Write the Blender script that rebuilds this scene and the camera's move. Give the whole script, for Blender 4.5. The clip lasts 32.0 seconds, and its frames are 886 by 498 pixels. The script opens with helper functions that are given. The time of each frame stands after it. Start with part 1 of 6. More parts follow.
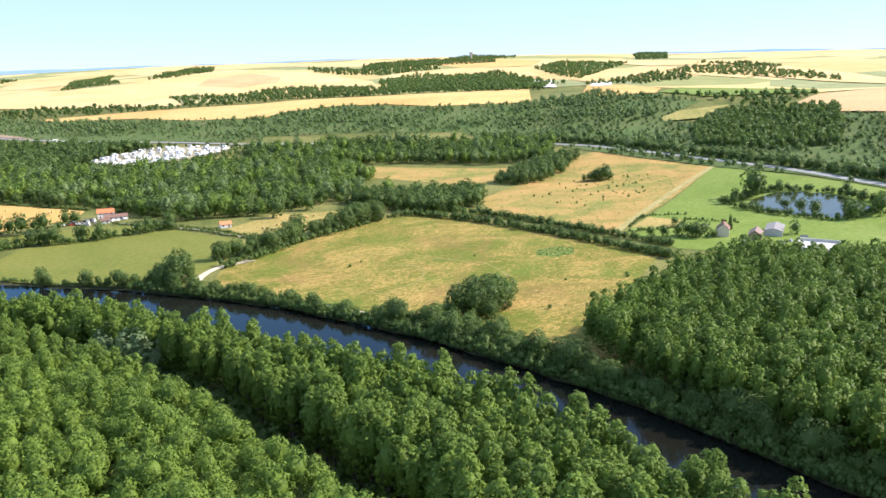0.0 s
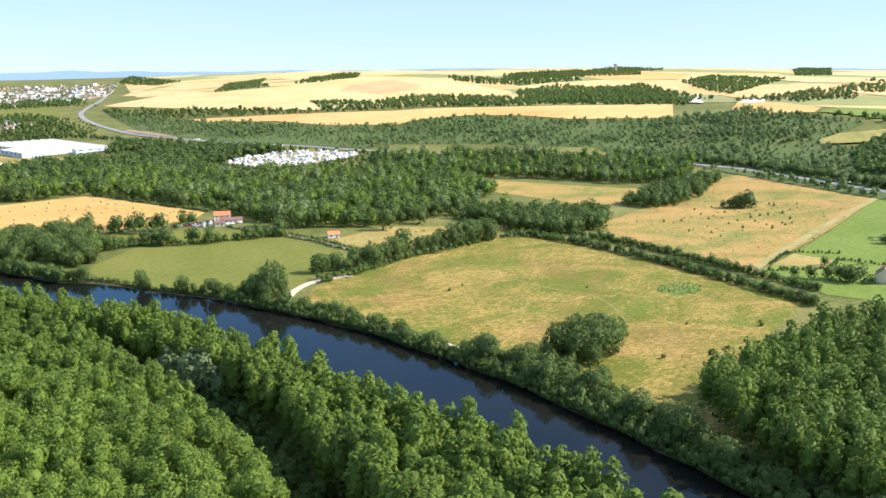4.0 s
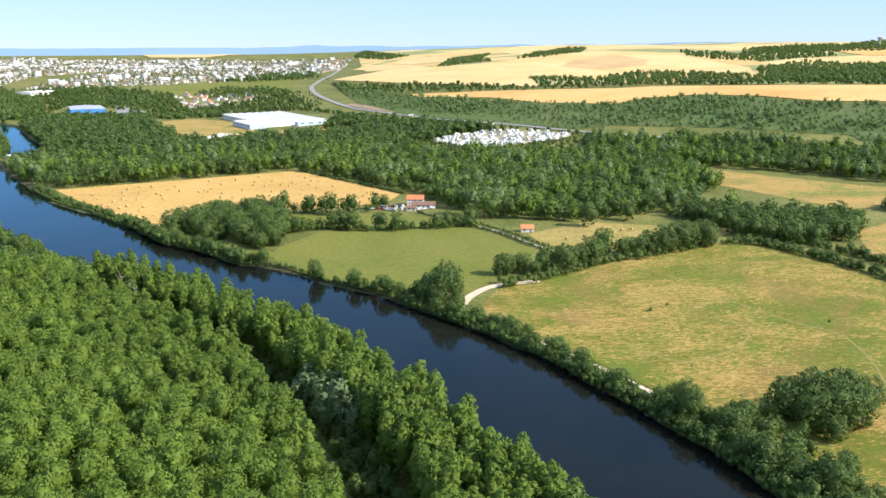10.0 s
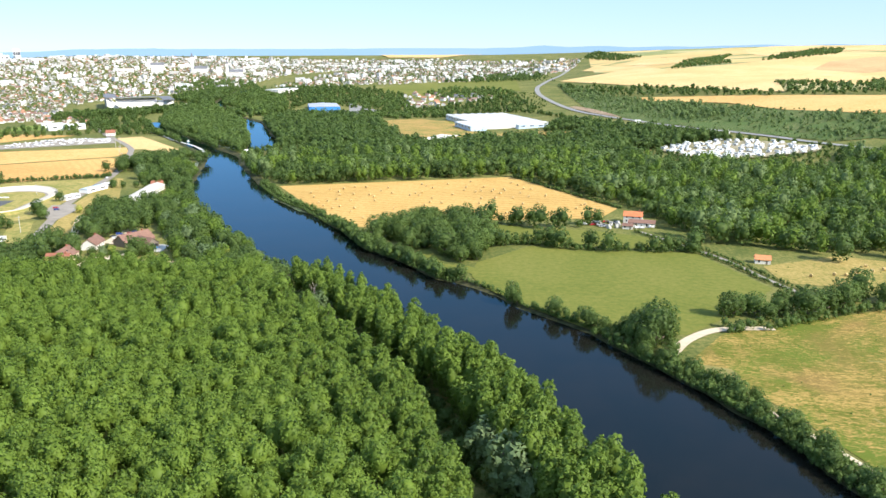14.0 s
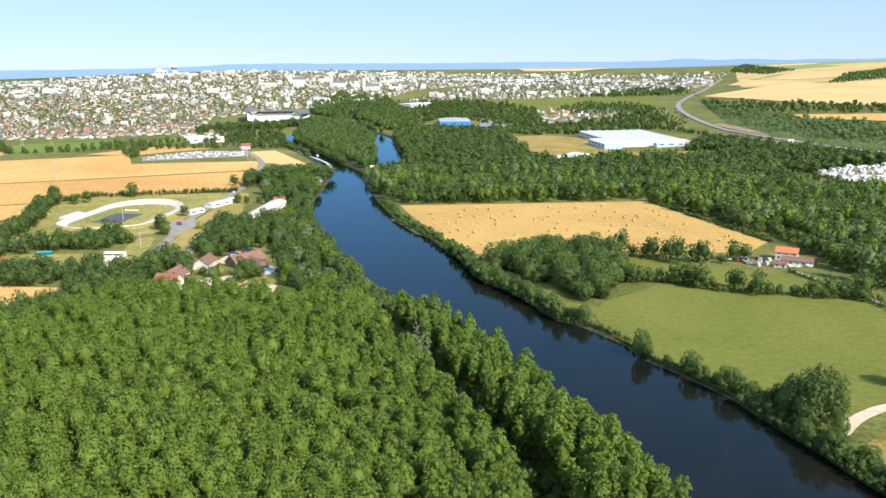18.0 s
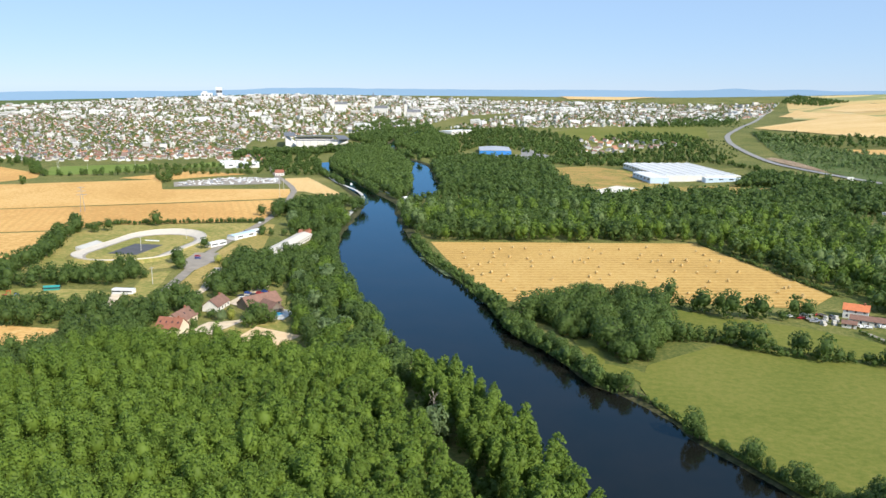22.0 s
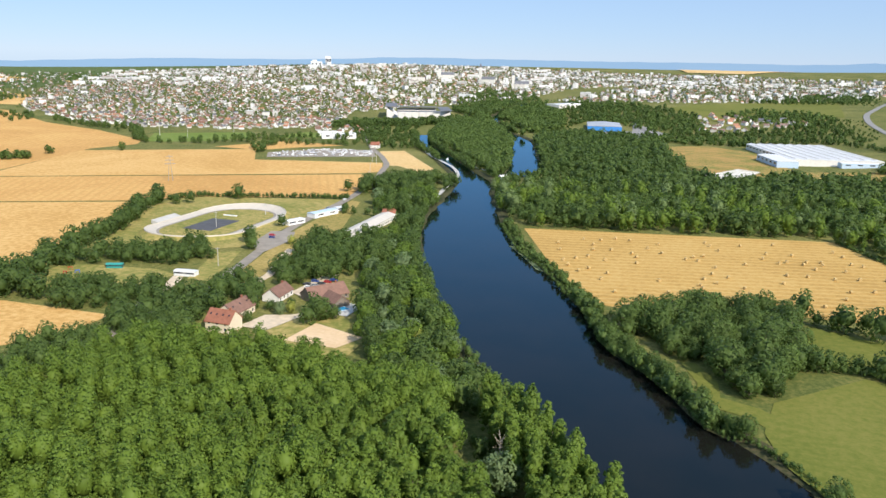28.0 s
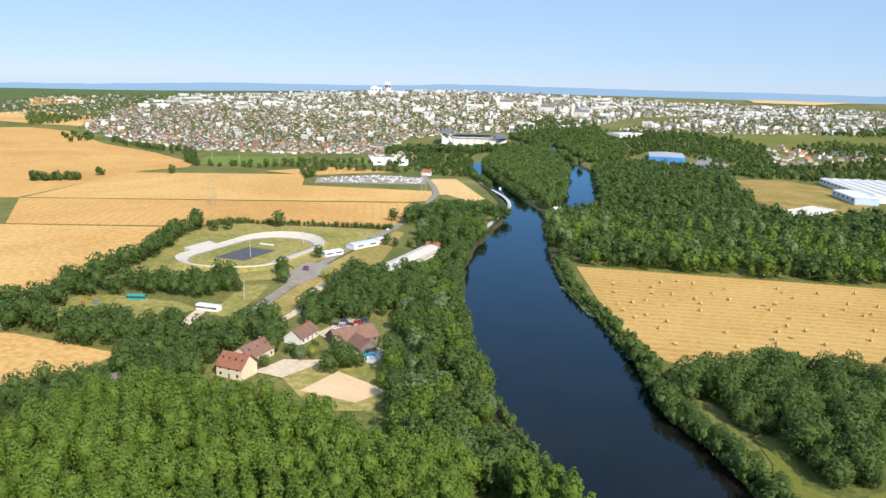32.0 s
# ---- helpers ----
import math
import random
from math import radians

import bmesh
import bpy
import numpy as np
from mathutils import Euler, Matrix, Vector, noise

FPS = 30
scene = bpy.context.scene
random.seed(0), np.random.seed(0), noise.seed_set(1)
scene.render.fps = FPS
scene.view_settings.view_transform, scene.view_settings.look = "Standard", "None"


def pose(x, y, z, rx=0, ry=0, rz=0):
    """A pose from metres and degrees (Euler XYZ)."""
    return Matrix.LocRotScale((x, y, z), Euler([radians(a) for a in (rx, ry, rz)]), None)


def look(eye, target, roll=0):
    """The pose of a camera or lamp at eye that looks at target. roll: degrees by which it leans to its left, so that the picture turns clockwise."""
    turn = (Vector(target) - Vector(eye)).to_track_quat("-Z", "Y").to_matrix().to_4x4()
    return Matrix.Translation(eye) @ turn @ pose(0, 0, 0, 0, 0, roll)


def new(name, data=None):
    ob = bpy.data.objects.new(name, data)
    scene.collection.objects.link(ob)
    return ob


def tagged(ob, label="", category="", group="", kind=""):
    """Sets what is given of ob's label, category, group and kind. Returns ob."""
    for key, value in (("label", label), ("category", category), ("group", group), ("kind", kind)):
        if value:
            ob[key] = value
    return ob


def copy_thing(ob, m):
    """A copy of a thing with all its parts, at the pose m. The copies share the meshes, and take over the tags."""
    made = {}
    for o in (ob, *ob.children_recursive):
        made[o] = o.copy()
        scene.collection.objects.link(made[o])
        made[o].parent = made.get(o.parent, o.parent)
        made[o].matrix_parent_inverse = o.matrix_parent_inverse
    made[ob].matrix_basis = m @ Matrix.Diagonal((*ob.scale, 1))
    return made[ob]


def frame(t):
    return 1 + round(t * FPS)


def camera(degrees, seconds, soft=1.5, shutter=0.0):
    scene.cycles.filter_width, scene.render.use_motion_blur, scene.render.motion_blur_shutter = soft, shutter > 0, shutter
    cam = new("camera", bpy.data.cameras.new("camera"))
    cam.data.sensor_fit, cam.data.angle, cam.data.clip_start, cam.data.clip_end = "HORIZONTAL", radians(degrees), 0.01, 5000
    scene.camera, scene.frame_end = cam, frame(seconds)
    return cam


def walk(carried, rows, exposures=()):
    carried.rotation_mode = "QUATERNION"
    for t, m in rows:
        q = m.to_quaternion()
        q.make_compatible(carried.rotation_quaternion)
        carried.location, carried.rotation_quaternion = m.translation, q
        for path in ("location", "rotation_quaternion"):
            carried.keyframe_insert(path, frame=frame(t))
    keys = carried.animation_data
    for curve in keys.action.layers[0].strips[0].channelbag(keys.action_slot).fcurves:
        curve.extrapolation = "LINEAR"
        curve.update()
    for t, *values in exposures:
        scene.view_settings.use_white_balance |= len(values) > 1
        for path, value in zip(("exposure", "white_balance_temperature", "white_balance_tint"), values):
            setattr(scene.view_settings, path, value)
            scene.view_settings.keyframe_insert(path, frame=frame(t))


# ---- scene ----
from mathutils.geometry import delaunay_2d_cdt

# seconds, place, and the turn in degrees: yaw to the left of +y, pitch up, roll
PATH = [
    (0.0, -79.20, -102.64, 120.34, -38.40, -13.42, -1.36),
    (0.5, -74.92, -100.38, 120.84, -37.30, -13.51, -0.94),
    (1.0, -70.19, -98.13, 121.11, -35.93, -13.60, -0.73),
    (1.5, -65.84, -96.08, 120.90, -34.69, -13.71, -0.94),
    (2.0, -61.24, -93.31, 120.71, -33.31, -13.71, -0.75),
    (2.5, -56.68, -90.31, 120.62, -32.07, -13.51, -0.44),
    (3.0, -52.24, -87.31, 120.49, -30.77, -13.28, -0.14),
    (3.5, -47.86, -84.00, 120.52, -29.57, -12.96, 0.03),
    (5.5, -32.91, -69.93, 121.03, -25.03, -11.69, -0.22),
    (6.0, -29.12, -65.63, 121.18, -23.87, -11.26, 0.02),
    (6.5, -25.79, -61.88, 121.29, -22.78, -11.11, -0.19),
    (7.0, -22.60, -57.85, 121.64, -21.57, -11.33, -0.59),
    (7.5, -19.75, -53.74, 121.71, -20.24, -11.90, -0.83),
    (8.0, -17.10, -49.16, 121.87, -18.74, -12.55, -0.88),
    (8.5, -15.02, -44.12, 121.70, -17.35, -13.22, -0.54),
    (9.0, -12.65, -39.06, 121.69, -15.75, -13.77, -0.21),
    (9.5, -10.33, -35.14, 121.58, -14.19, -14.14, -0.08),
    (10.0, -8.50, -30.50, 121.57, -12.39, -14.41, -0.08),
    (10.5, -6.60, -25.68, 121.41, -10.61, -14.47, -0.16),
    (11.0, -4.79, -20.50, 121.09, -8.55, -14.58, -0.22),
    (11.5, -2.85, -14.88, 120.63, -6.47, -14.67, -0.34),
    (12.0, -1.17, -9.34, 120.60, -4.17, -14.72, -0.32),
    (12.5, -0.45, -4.57, 120.94, -2.13, -14.77, -0.59),
    (13.0, 0.09, 0.03, 121.04, -0.10, -14.58, -0.35),
    (13.5, 1.84, 4.60, 122.03, 1.93, -14.47, -0.37),
    (14.0, 2.24, 9.31, 122.85, 3.83, -14.37, -0.10),
    (14.5, 2.77, 14.08, 123.25, 5.41, -14.19, 0.30),
    (15.0, 3.54, 19.46, 123.35, 6.94, -13.94, 0.38),
    (15.5, 3.99, 24.61, 123.18, 8.33, -13.86, 0.34),
    (17.5, 4.10, 45.22, 123.76, 12.84, -13.48, -0.55),
    (18.0, 3.75, 50.86, 123.68, 13.56, -13.39, -0.36),
    (18.5, 3.09, 56.21, 124.34, 14.07, -13.32, -0.28),
    (19.0, 2.57, 61.72, 125.05, 14.50, -13.09, -0.38),
    (19.5, 2.53, 67.16, 125.90, 14.93, -12.98, 0.01),
    (20.0, 2.13, 72.69, 126.14, 15.34, -12.69, 0.54),
    (20.5, 1.54, 78.09, 126.16, 15.66, -12.43, 0.41),
    (21.0, 0.87, 83.60, 126.26, 16.07, -12.09, -0.15),
    (21.5, 0.25, 88.42, 126.47, 16.27, -11.74, -0.01),
    (22.0, -0.09, 93.23, 126.78, 16.56, -11.61, 0.44),
    (22.5, -0.78, 98.28, 126.73, 16.86, -11.54, 0.92),
    (23.0, -1.04, 104.02, 126.55, 17.33, -11.37, 1.22),
    (23.5, -1.82, 109.34, 126.82, 17.88, -11.41, 1.39),
    (24.0, -2.64, 114.48, 127.21, 18.59, -11.44, 1.25),
    (24.5, -3.21, 119.34, 127.50, 19.24, -11.30, 1.06),
    (26.5, -6.00, 136.84, 127.05, 22.05, -11.95, 1.43),
    (27.0, -6.79, 142.28, 126.48, 22.92, -12.52, 0.94),
    (27.5, -8.00, 147.28, 125.82, 23.61, -13.08, 0.95),
    (28.0, -9.23, 152.13, 125.26, 24.32, -13.72, 1.07),
    (28.5, -10.42, 156.87, 124.57, 24.81, -13.94, 1.12),
    (29.0, -11.41, 161.97, 124.33, 25.18, -13.92, 1.10),
    (29.5, -12.48, 167.20, 123.80, 25.48, -13.76, 1.08),
    (30.0, -13.73, 172.39, 123.46, 25.87, -13.63, 1.22),
    (30.5, -15.00, 177.53, 123.19, 26.49, -13.46, 1.08),
    (31.0, -16.19, 182.29, 123.23, 27.05, -12.94, 1.09),
    (31.5, -17.39, 186.69, 123.35, 27.68, -12.34, 1.60),
    (32.0, -18.55, 191.50, 123.50, 28.61, -11.92, 1.64),
]


def view(x, y, z, yaw, pitch, roll):
    return pose(x, y, z, 0, 0, yaw) @ pose(0, 0, 0, 90 + pitch) @ pose(0, 0, 0, 0, 0, roll)


cam = camera(58.67, 32.0)
EXPOSURE = [(0.0, 0.93, 6300, 17), (6.0, 0.78, 6350, 14), (11.0, 0.69, 6350, 12), (13.0, 0.76, 6350, 11), (15.0, 0.8, 6350, 10), (18.0, 0.58, 6400, 10), (19.0, 0.53, 6400, 10), (20.0, 0.53, 6400, 10), (21.0, 0.58, 6400, 10), (22.0, 0.39, 6400, 10), (24.0, 0.49, 6400, 10), (27.0, 0.28, 6400, 12), (32.0, 0.32, 6400, 12)]
walk(cam, [(row[0], view(*row[1:])) for row in PATH], EXPOSURE)

# ---- light ----
SUN_AZ, SUN_EL = 122.0, 37.0  # degrees clockwise from +y, and above the horizon
world = bpy.data.worlds.new("world")
scene.world = world
world.use_nodes = True
_sky = world.node_tree.nodes.new("ShaderNodeTexSky")
_sky.sky_type = "NISHITA"
_sky.sun_disc = False
_sky.sun_elevation, _sky.sun_rotation = radians(SUN_EL), radians(SUN_AZ)
_sky.altitude, _sky.air_density, _sky.dust_density, _sky.ozone_density = 300, 0.85, 0.0, 5.0
_bg = world.node_tree.nodes["Background"]
_bg.inputs["Strength"].default_value = 0.095
# summer haze: the whole dome is veiled with an even pale blue
_veil = world.node_tree.nodes.new("ShaderNodeMix")
_veil.data_type = "RGBA"
_veil.inputs[0].default_value = 0.66
_veil.inputs[7].default_value = (3.9, 5.6, 8.2, 1)
world.node_tree.links.new(_sky.outputs[0], _veil.inputs[6])
world.node_tree.links.new(_veil.outputs[2], _bg.inputs[0])
sun = new("sun", bpy.data.lights.new("sun", "SUN"))
sun.data.energy, sun.data.angle, sun.data.color = 4.6, radians(0.53), (1.0, 0.93, 0.82)
sun.matrix_world = look((0, 0, 0), (-math.sin(radians(SUN_AZ)) * math.cos(radians(SUN_EL)),
                                    -math.cos(radians(SUN_AZ)) * math.cos(radians(SUN_EL)), -math.sin(radians(SUN_EL))))
sun.location = (300, 100, 600)


# ---- materials ----
def mat(name, build):
    m = bpy.data.materials.new(name)
    m.use_nodes = True
    nt = m.node_tree
    build(nt, nt.nodes["Principled BSDF"])
    return m


def node(nt, kind, **inputs):
    n = nt.nodes.new(kind)
    for key, value in inputs.items():
        n.inputs[key].default_value = value
    return n


def texcoord(nt):
    return nt.nodes.new("ShaderNodeNewGeometry").outputs["Position"]


def noise_out(nt, scale, detail=4.0, rough=0.6, stretch=(1, 1, 1), turn=0.0, distortion=0.0):
    mp = nt.nodes.new("ShaderNodeMapping")
    mp.inputs["Scale"].default_value = stretch
    mp.inputs["Rotation"].default_value = (0, 0, radians(turn))
    nt.links.new(texcoord(nt), mp.inputs["Vector"])
    n = node(nt, "ShaderNodeTexNoise", Scale=scale, Detail=detail, Roughness=rough, Distortion=distortion)
    nt.links.new(mp.outputs[0], n.inputs["Vector"])
    return n.outputs["Fac"]


def ramp(nt, fac, stops):
    r = nt.nodes.new("ShaderNodeValToRGB")
    els = r.color_ramp.elements
    els[0].position, els[0].color = stops[0][0], (*stops[0][1], 1)
    els[1].position, els[1].color = stops[-1][0], (*stops[-1][1], 1)
    for p, c in stops[1:-1]:
        e = els.new(p)
        e.color = (*c, 1)
    nt.links.new(fac, r.inputs[0])
    return r.outputs[0]


def mix(nt, fac, a, b, mode="MIX"):
    m = nt.nodes.new("ShaderNodeMix")
    m.data_type, m.blend_type = "RGBA", mode
    for sock, v in ((m.inputs[0], fac), (m.inputs[6], a), (m.inputs[7], b)):
        if hasattr(v, "is_linked"):
            nt.links.new(v, sock)
        elif isinstance(v, tuple):
            sock.default_value = (*v, 1)
        else:
            sock.default_value = v
    return m.outputs[2]


def bump(nt, bsdf, fac, strength, distance):
    b = node(nt, "ShaderNodeBump", Strength=strength, Distance=distance)
    nt.links.new(fac, b.inputs["Height"])
    nt.links.new(b.outputs[0], bsdf.inputs["Normal"])


def plain(name, colour, rough=0.7, metal=0.0, vary=0.12, scale=0.6):
    """A painted or mineral surface with faint stains."""
    def build(nt, bsdf):
        dark = tuple(c * (1 - vary) for c in colour)
        light = tuple(min(1, c * (1 + vary)) for c in colour)
        c = ramp(nt, noise_out(nt, scale, 5), [(0.3, dark), (0.7, light)])
        info = nt.nodes.new("ShaderNodeObjectInfo")
        c = mix(nt, 0.25, c, ramp(nt, info.outputs["Random"], [(0, dark), (1, light)]))
        nt.links.new(c, bsdf.inputs["Base Color"])
        bsdf.inputs["Roughness"].default_value, bsdf.inputs["Metallic"].default_value = rough, metal
    return mat(name, build)


def field_mat(name, stops, grain=0.35, patch=0.012, stretch=(1, 1, 1), turn=0.0, rows=0.0, row_colour=None, distort=0.6):
    """Crop or meadow: broad patches, fine tufts, and drill or mowing lines where rows (metres) is given."""
    def build(nt, bsdf):
        big = noise_out(nt, patch, 7, 0.68, stretch, turn, distort)
        fine = noise_out(nt, grain, 4, 0.7)
        m = nt.nodes.new("ShaderNodeMath")
        m.operation = "MULTIPLY_ADD"
        nt.links.new(fine, m.inputs[0])
        m.inputs[1].default_value = 0.55
        m2 = nt.nodes.new("ShaderNodeMath")
        m2.operation = "MULTIPLY"
        nt.links.new(big, m2.inputs[0])
        m2.inputs[1].default_value = 0.45
        nt.links.new(m2.outputs[0], m.inputs[2])
        wide = nt.nodes.new("ShaderNodeMapRange")
        wide.inputs["From Min"].default_value, wide.inputs["From Max"].default_value = 0.34, 0.66
        nt.links.new(m.outputs[0], wide.inputs["Value"])
        c = ramp(nt, wide.outputs[0], stops)
        if rows:
            mp = nt.nodes.new("ShaderNodeMapping")
            mp.inputs["Rotation"].default_value = (0, 0, radians(turn))
            nt.links.new(texcoord(nt), mp.inputs["Vector"])
            w = node(nt, "ShaderNodeTexWave", Scale=6.283 / rows / 20 * 3.1831, Distortion=1.2, Detail=2.0)
            w.inputs["Detail Scale"].default_value = 0.3
            nt.links.new(mp.outputs[0], w.inputs["Vector"])
            c = mix(nt, ramp(nt, w.outputs["Fac"], [(0.55, (0, 0, 0)), (0.9, (0.42, 0.42, 0.42))]), c, row_colour)
        nt.links.new(c, bsdf.inputs["Base Color"])
        bsdf.inputs["Roughness"].default_value = 0.95
        bsdf.inputs["Specular IOR Level"].default_value = 0.15
        bump(nt, bsdf, fine, 0.25, 0.25)
    return mat(name, build)


def pasture_mat(name, green, straw, brown, dry=0.5, turn=0.0):
    """Grazed grass: green sward, streaks and specks of dead straw that thicken in patches, trodden brown ground."""
    def build(nt, bsdf):
        sward = ramp(nt, noise_out(nt, 0.35, 4, 0.7), [(0.3, tuple(v * 0.75 for v in green)), (0.7, tuple(v * 1.2 for v in green))])
        lush = noise_out(nt, 0.03, 4, 0.6, (1, 1, 1), 0, 0.8)
        sward = mix(nt, ramp(nt, lush, [(0.4, (0, 0, 0)), (0.65, (0.7, 0.7, 0.7))]), sward, (green[0] * 0.85, green[1] * 1.12, green[2]))
        worn = noise_out(nt, 0.013, 5, 0.6, (1, 1, 1), 20, 1.5)
        sward = mix(nt, ramp(nt, worn, [(0.5, (0, 0, 0)), (0.68, (0.75, 0.75, 0.75))]), sward, brown)
        streak = noise_out(nt, 0.3, 5, 0.75, (1, 2.4, 1), turn, 1.2)
        area = noise_out(nt, 0.017, 5, 0.65, (1, 1.4, 1), turn, 1.0)
        m = nt.nodes.new("ShaderNodeMath")
        m.operation = "MULTIPLY_ADD"
        nt.links.new(area, m.inputs[0])
        m.inputs[1].default_value = 0.8
        fine = nt.nodes.new("ShaderNodeMath")
        fine.operation = "MULTIPLY"
        fine.inputs[1].default_value = 1.5
        nt.links.new(streak, fine.inputs[0])
        nt.links.new(fine.outputs[0], m.inputs[2])
        lo = 1.2 - 0.4 * (dry - 0.5)
        mp = nt.nodes.new("ShaderNodeMapRange")
        mp.inputs["From Min"].default_value, mp.inputs["From Max"].default_value = lo - 0.06, lo + 0.14
        nt.links.new(m.outputs[0], mp.inputs["Value"])
        pale = ramp(nt, noise_out(nt, 0.9, 3), [(0.3, tuple(v * 0.8 for v in straw)), (0.7, tuple(v * 1.15 for v in straw))])
        c = mix(nt, mp.outputs[0], sward, pale)
        nt.links.new(c, bsdf.inputs["Base Color"])
        bsdf.inputs["Roughness"].default_value = 0.95
        bsdf.inputs["Specular IOR Level"].default_value = 0.1
        bump(nt, bsdf, streak, 0.7, 0.5)
    return mat(name, build)


def leaf_mat(name, dark, light, pale=0.0):
    def build(nt, bsdf):
        geo = nt.nodes.new("ShaderNodeNewGeometry")
        info = nt.nodes.new("ShaderNodeObjectInfo")
        c = ramp(nt, geo.outputs["Random Per Island"], [(0.0, tuple(d * 0.65 + l * 0.35 for d, l in zip(dark, light))), (1.0, tuple(d * 0.1 + l * 0.9 for d, l in zip(dark, light)))])
        big = noise_out(nt, 0.02, 3)
        c = mix(nt, ramp(nt, big, [(0.35, (0, 0, 0)), (0.7, (0.5, 0.5, 0.5))]), c, tuple(v * 1.25 for v in light))
        tree = noise_out(nt, 0.11, 1.5)
        c = mix(nt, 0.45, c, ramp(nt, tree, [(0.36, tuple(v * 0.75 for v in dark)), (0.64, light)]))
        c = mix(nt, 0.3, c, ramp(nt, info.outputs["Random"], [(0, dark), (1, light)]))
        nt.links.new(c, bsdf.inputs["Base Color"])
        bsdf.inputs["Roughness"].default_value = 0.6
        bsdf.inputs["Specular IOR Level"].default_value = 0.2 + pale
        tr = nt.nodes.new("ShaderNodeBsdfTranslucent")
        nt.links.new(mix(nt, 0.5, c, (0.25, 0.4, 0.08)), tr.inputs["Color"])
        ms = nt.nodes.new("ShaderNodeMixShader")
        ms.inputs[0].default_value = 0.26
        nt.links.new(bsdf.outputs[0], ms.inputs[1])
        nt.links.new(tr.outputs[0], ms.inputs[2])
        nt.links.new(ms.outputs[0], nt.nodes["Material Output"].inputs["Surface"])
    return mat(name, build)


def water_mat():
    """Deep, slightly murky water; the sky's blue deepens in its mirror."""
    def build(nt, bsdf):
        c = ramp(nt, noise_out(nt, 0.03, 4), [(0.35, (0.008, 0.009, 0.007)), (0.7, (0.013, 0.012, 0.009))])
        nt.links.new(c, bsdf.inputs["Base Color"])
        bsdf.inputs["Roughness"].default_value = 0.9
        bsdf.inputs["Specular IOR Level"].default_value = 0.0
        ripple = node(nt, "ShaderNodeBump", Strength=0.1, Distance=0.14)
        nt.links.new(noise_out(nt, 0.7, 4, 0.55, (1, 1.6, 1), 30), ripple.inputs["Height"])
        gloss = node(nt, "ShaderNodeBsdfGlossy", Roughness=0.05)
        gloss.inputs["Color"].default_value = (0.4, 0.76, 1.0, 1)
        nt.links.new(ripple.outputs[0], gloss.inputs["Normal"])
        fres = node(nt, "ShaderNodeFresnel", IOR=1.25)
        nt.links.new(ripple.outputs[0], fres.inputs["Normal"])
        ms = nt.nodes.new("ShaderNodeMixShader")
        nt.links.new(fres.outputs[0], ms.inputs[0])
        nt.links.new(bsdf.outputs[0], ms.inputs[1])
        nt.links.new(gloss.outputs[0], ms.inputs[2])
        nt.links.new(ms.outputs[0], nt.nodes["Material Output"].inputs["Surface"])
    return mat("river_water", build)


M_WATER = water_mat()
M_GROUND = field_mat("rough_grass", [(0.2, (0.085, 0.11, 0.026)), (0.5, (0.155, 0.16, 0.042)), (0.85, (0.27, 0.235, 0.08))], 0.4, 0.012)
M_BANK = field_mat("bank_earth", [(0.2, (0.03, 0.034, 0.015)), (0.5, (0.055, 0.06, 0.024)), (0.85, (0.12, 0.1, 0.05))], 0.5, 0.05)
M_WHEAT = field_mat("ripe_wheat", [(0.25, (0.54, 0.31, 0.095)), (0.5, (0.65, 0.39, 0.135)), (0.8, (0.71, 0.47, 0.185))], 0.25, 0.006)
M_WHEAT_PALE = field_mat("pale_wheat", [(0.25, (0.6, 0.385, 0.15)), (0.5, (0.69, 0.47, 0.2)), (0.8, (0.75, 0.54, 0.27))], 0.25, 0.005)
M_STUBBLE = field_mat("hay_stubble", [(0.25, (0.43, 0.255, 0.07)), (0.5, (0.52, 0.315, 0.09)), (0.8, (0.57, 0.37, 0.125))], 0.3, 0.01, rows=24.0, turn=72, row_colour=(0.63, 0.44, 0.17))
M_MEADOW = field_mat("mown_meadow", [(0.15, (0.122, 0.144, 0.024)), (0.5, (0.162, 0.172, 0.033)), (0.85, (0.205, 0.196, 0.046))], 0.3, 0.01)
M_PASTURE = pasture_mat("dry_pasture", (0.138, 0.15, 0.024), (0.43, 0.285, 0.088), (0.25, 0.155, 0.054), 0.57, 20)
M_PASTURE_DRY = pasture_mat("yellow_pasture", (0.175, 0.19, 0.045), (0.47, 0.29, 0.1), (0.35, 0.21, 0.075), 0.74, 25)
M_SCRUB = pasture_mat("hillside_grass", (0.095, 0.13, 0.04), (0.2, 0.2, 0.08), (0.12, 0.14, 0.05), 0.35)
M_STRAW = field_mat("straw_paddock", [(0.2, (0.22, 0.2, 0.05)), (0.55, (0.36, 0.27, 0.085)), (0.8, (0.46, 0.34, 0.12))], 0.4, 0.02)
M_STRAW_GREEN = field_mat("dry_lawn", [(0.25, (0.2, 0.21, 0.05)), (0.55, (0.33, 0.28, 0.085)), (0.8, (0.46, 0.35, 0.13))], 0.25, 0.02)
M_GREEN = field_mat("lush_grass", [(0.2, (0.13, 0.19, 0.03)), (0.6, (0.175, 0.235, 0.045)), (0.8, (0.22, 0.26, 0.065))], 0.3, 0.012)
M_WHEAT_DARK = field_mat("ochre_barley", [(0.25, (0.51, 0.28, 0.085)), (0.5, (0.62, 0.35, 0.115)), (0.8, (0.68, 0.425, 0.15))], 0.25, 0.006, rows=26.0, turn=-34, row_colour=(0.53, 0.31, 0.1))
M_WHEAT_RED = field_mat("reddish_wheat", [(0.25, (0.46, 0.29, 0.13)), (0.5, (0.55, 0.36, 0.17)), (0.75, (0.6, 0.41, 0.2))], 0.25, 0.006)
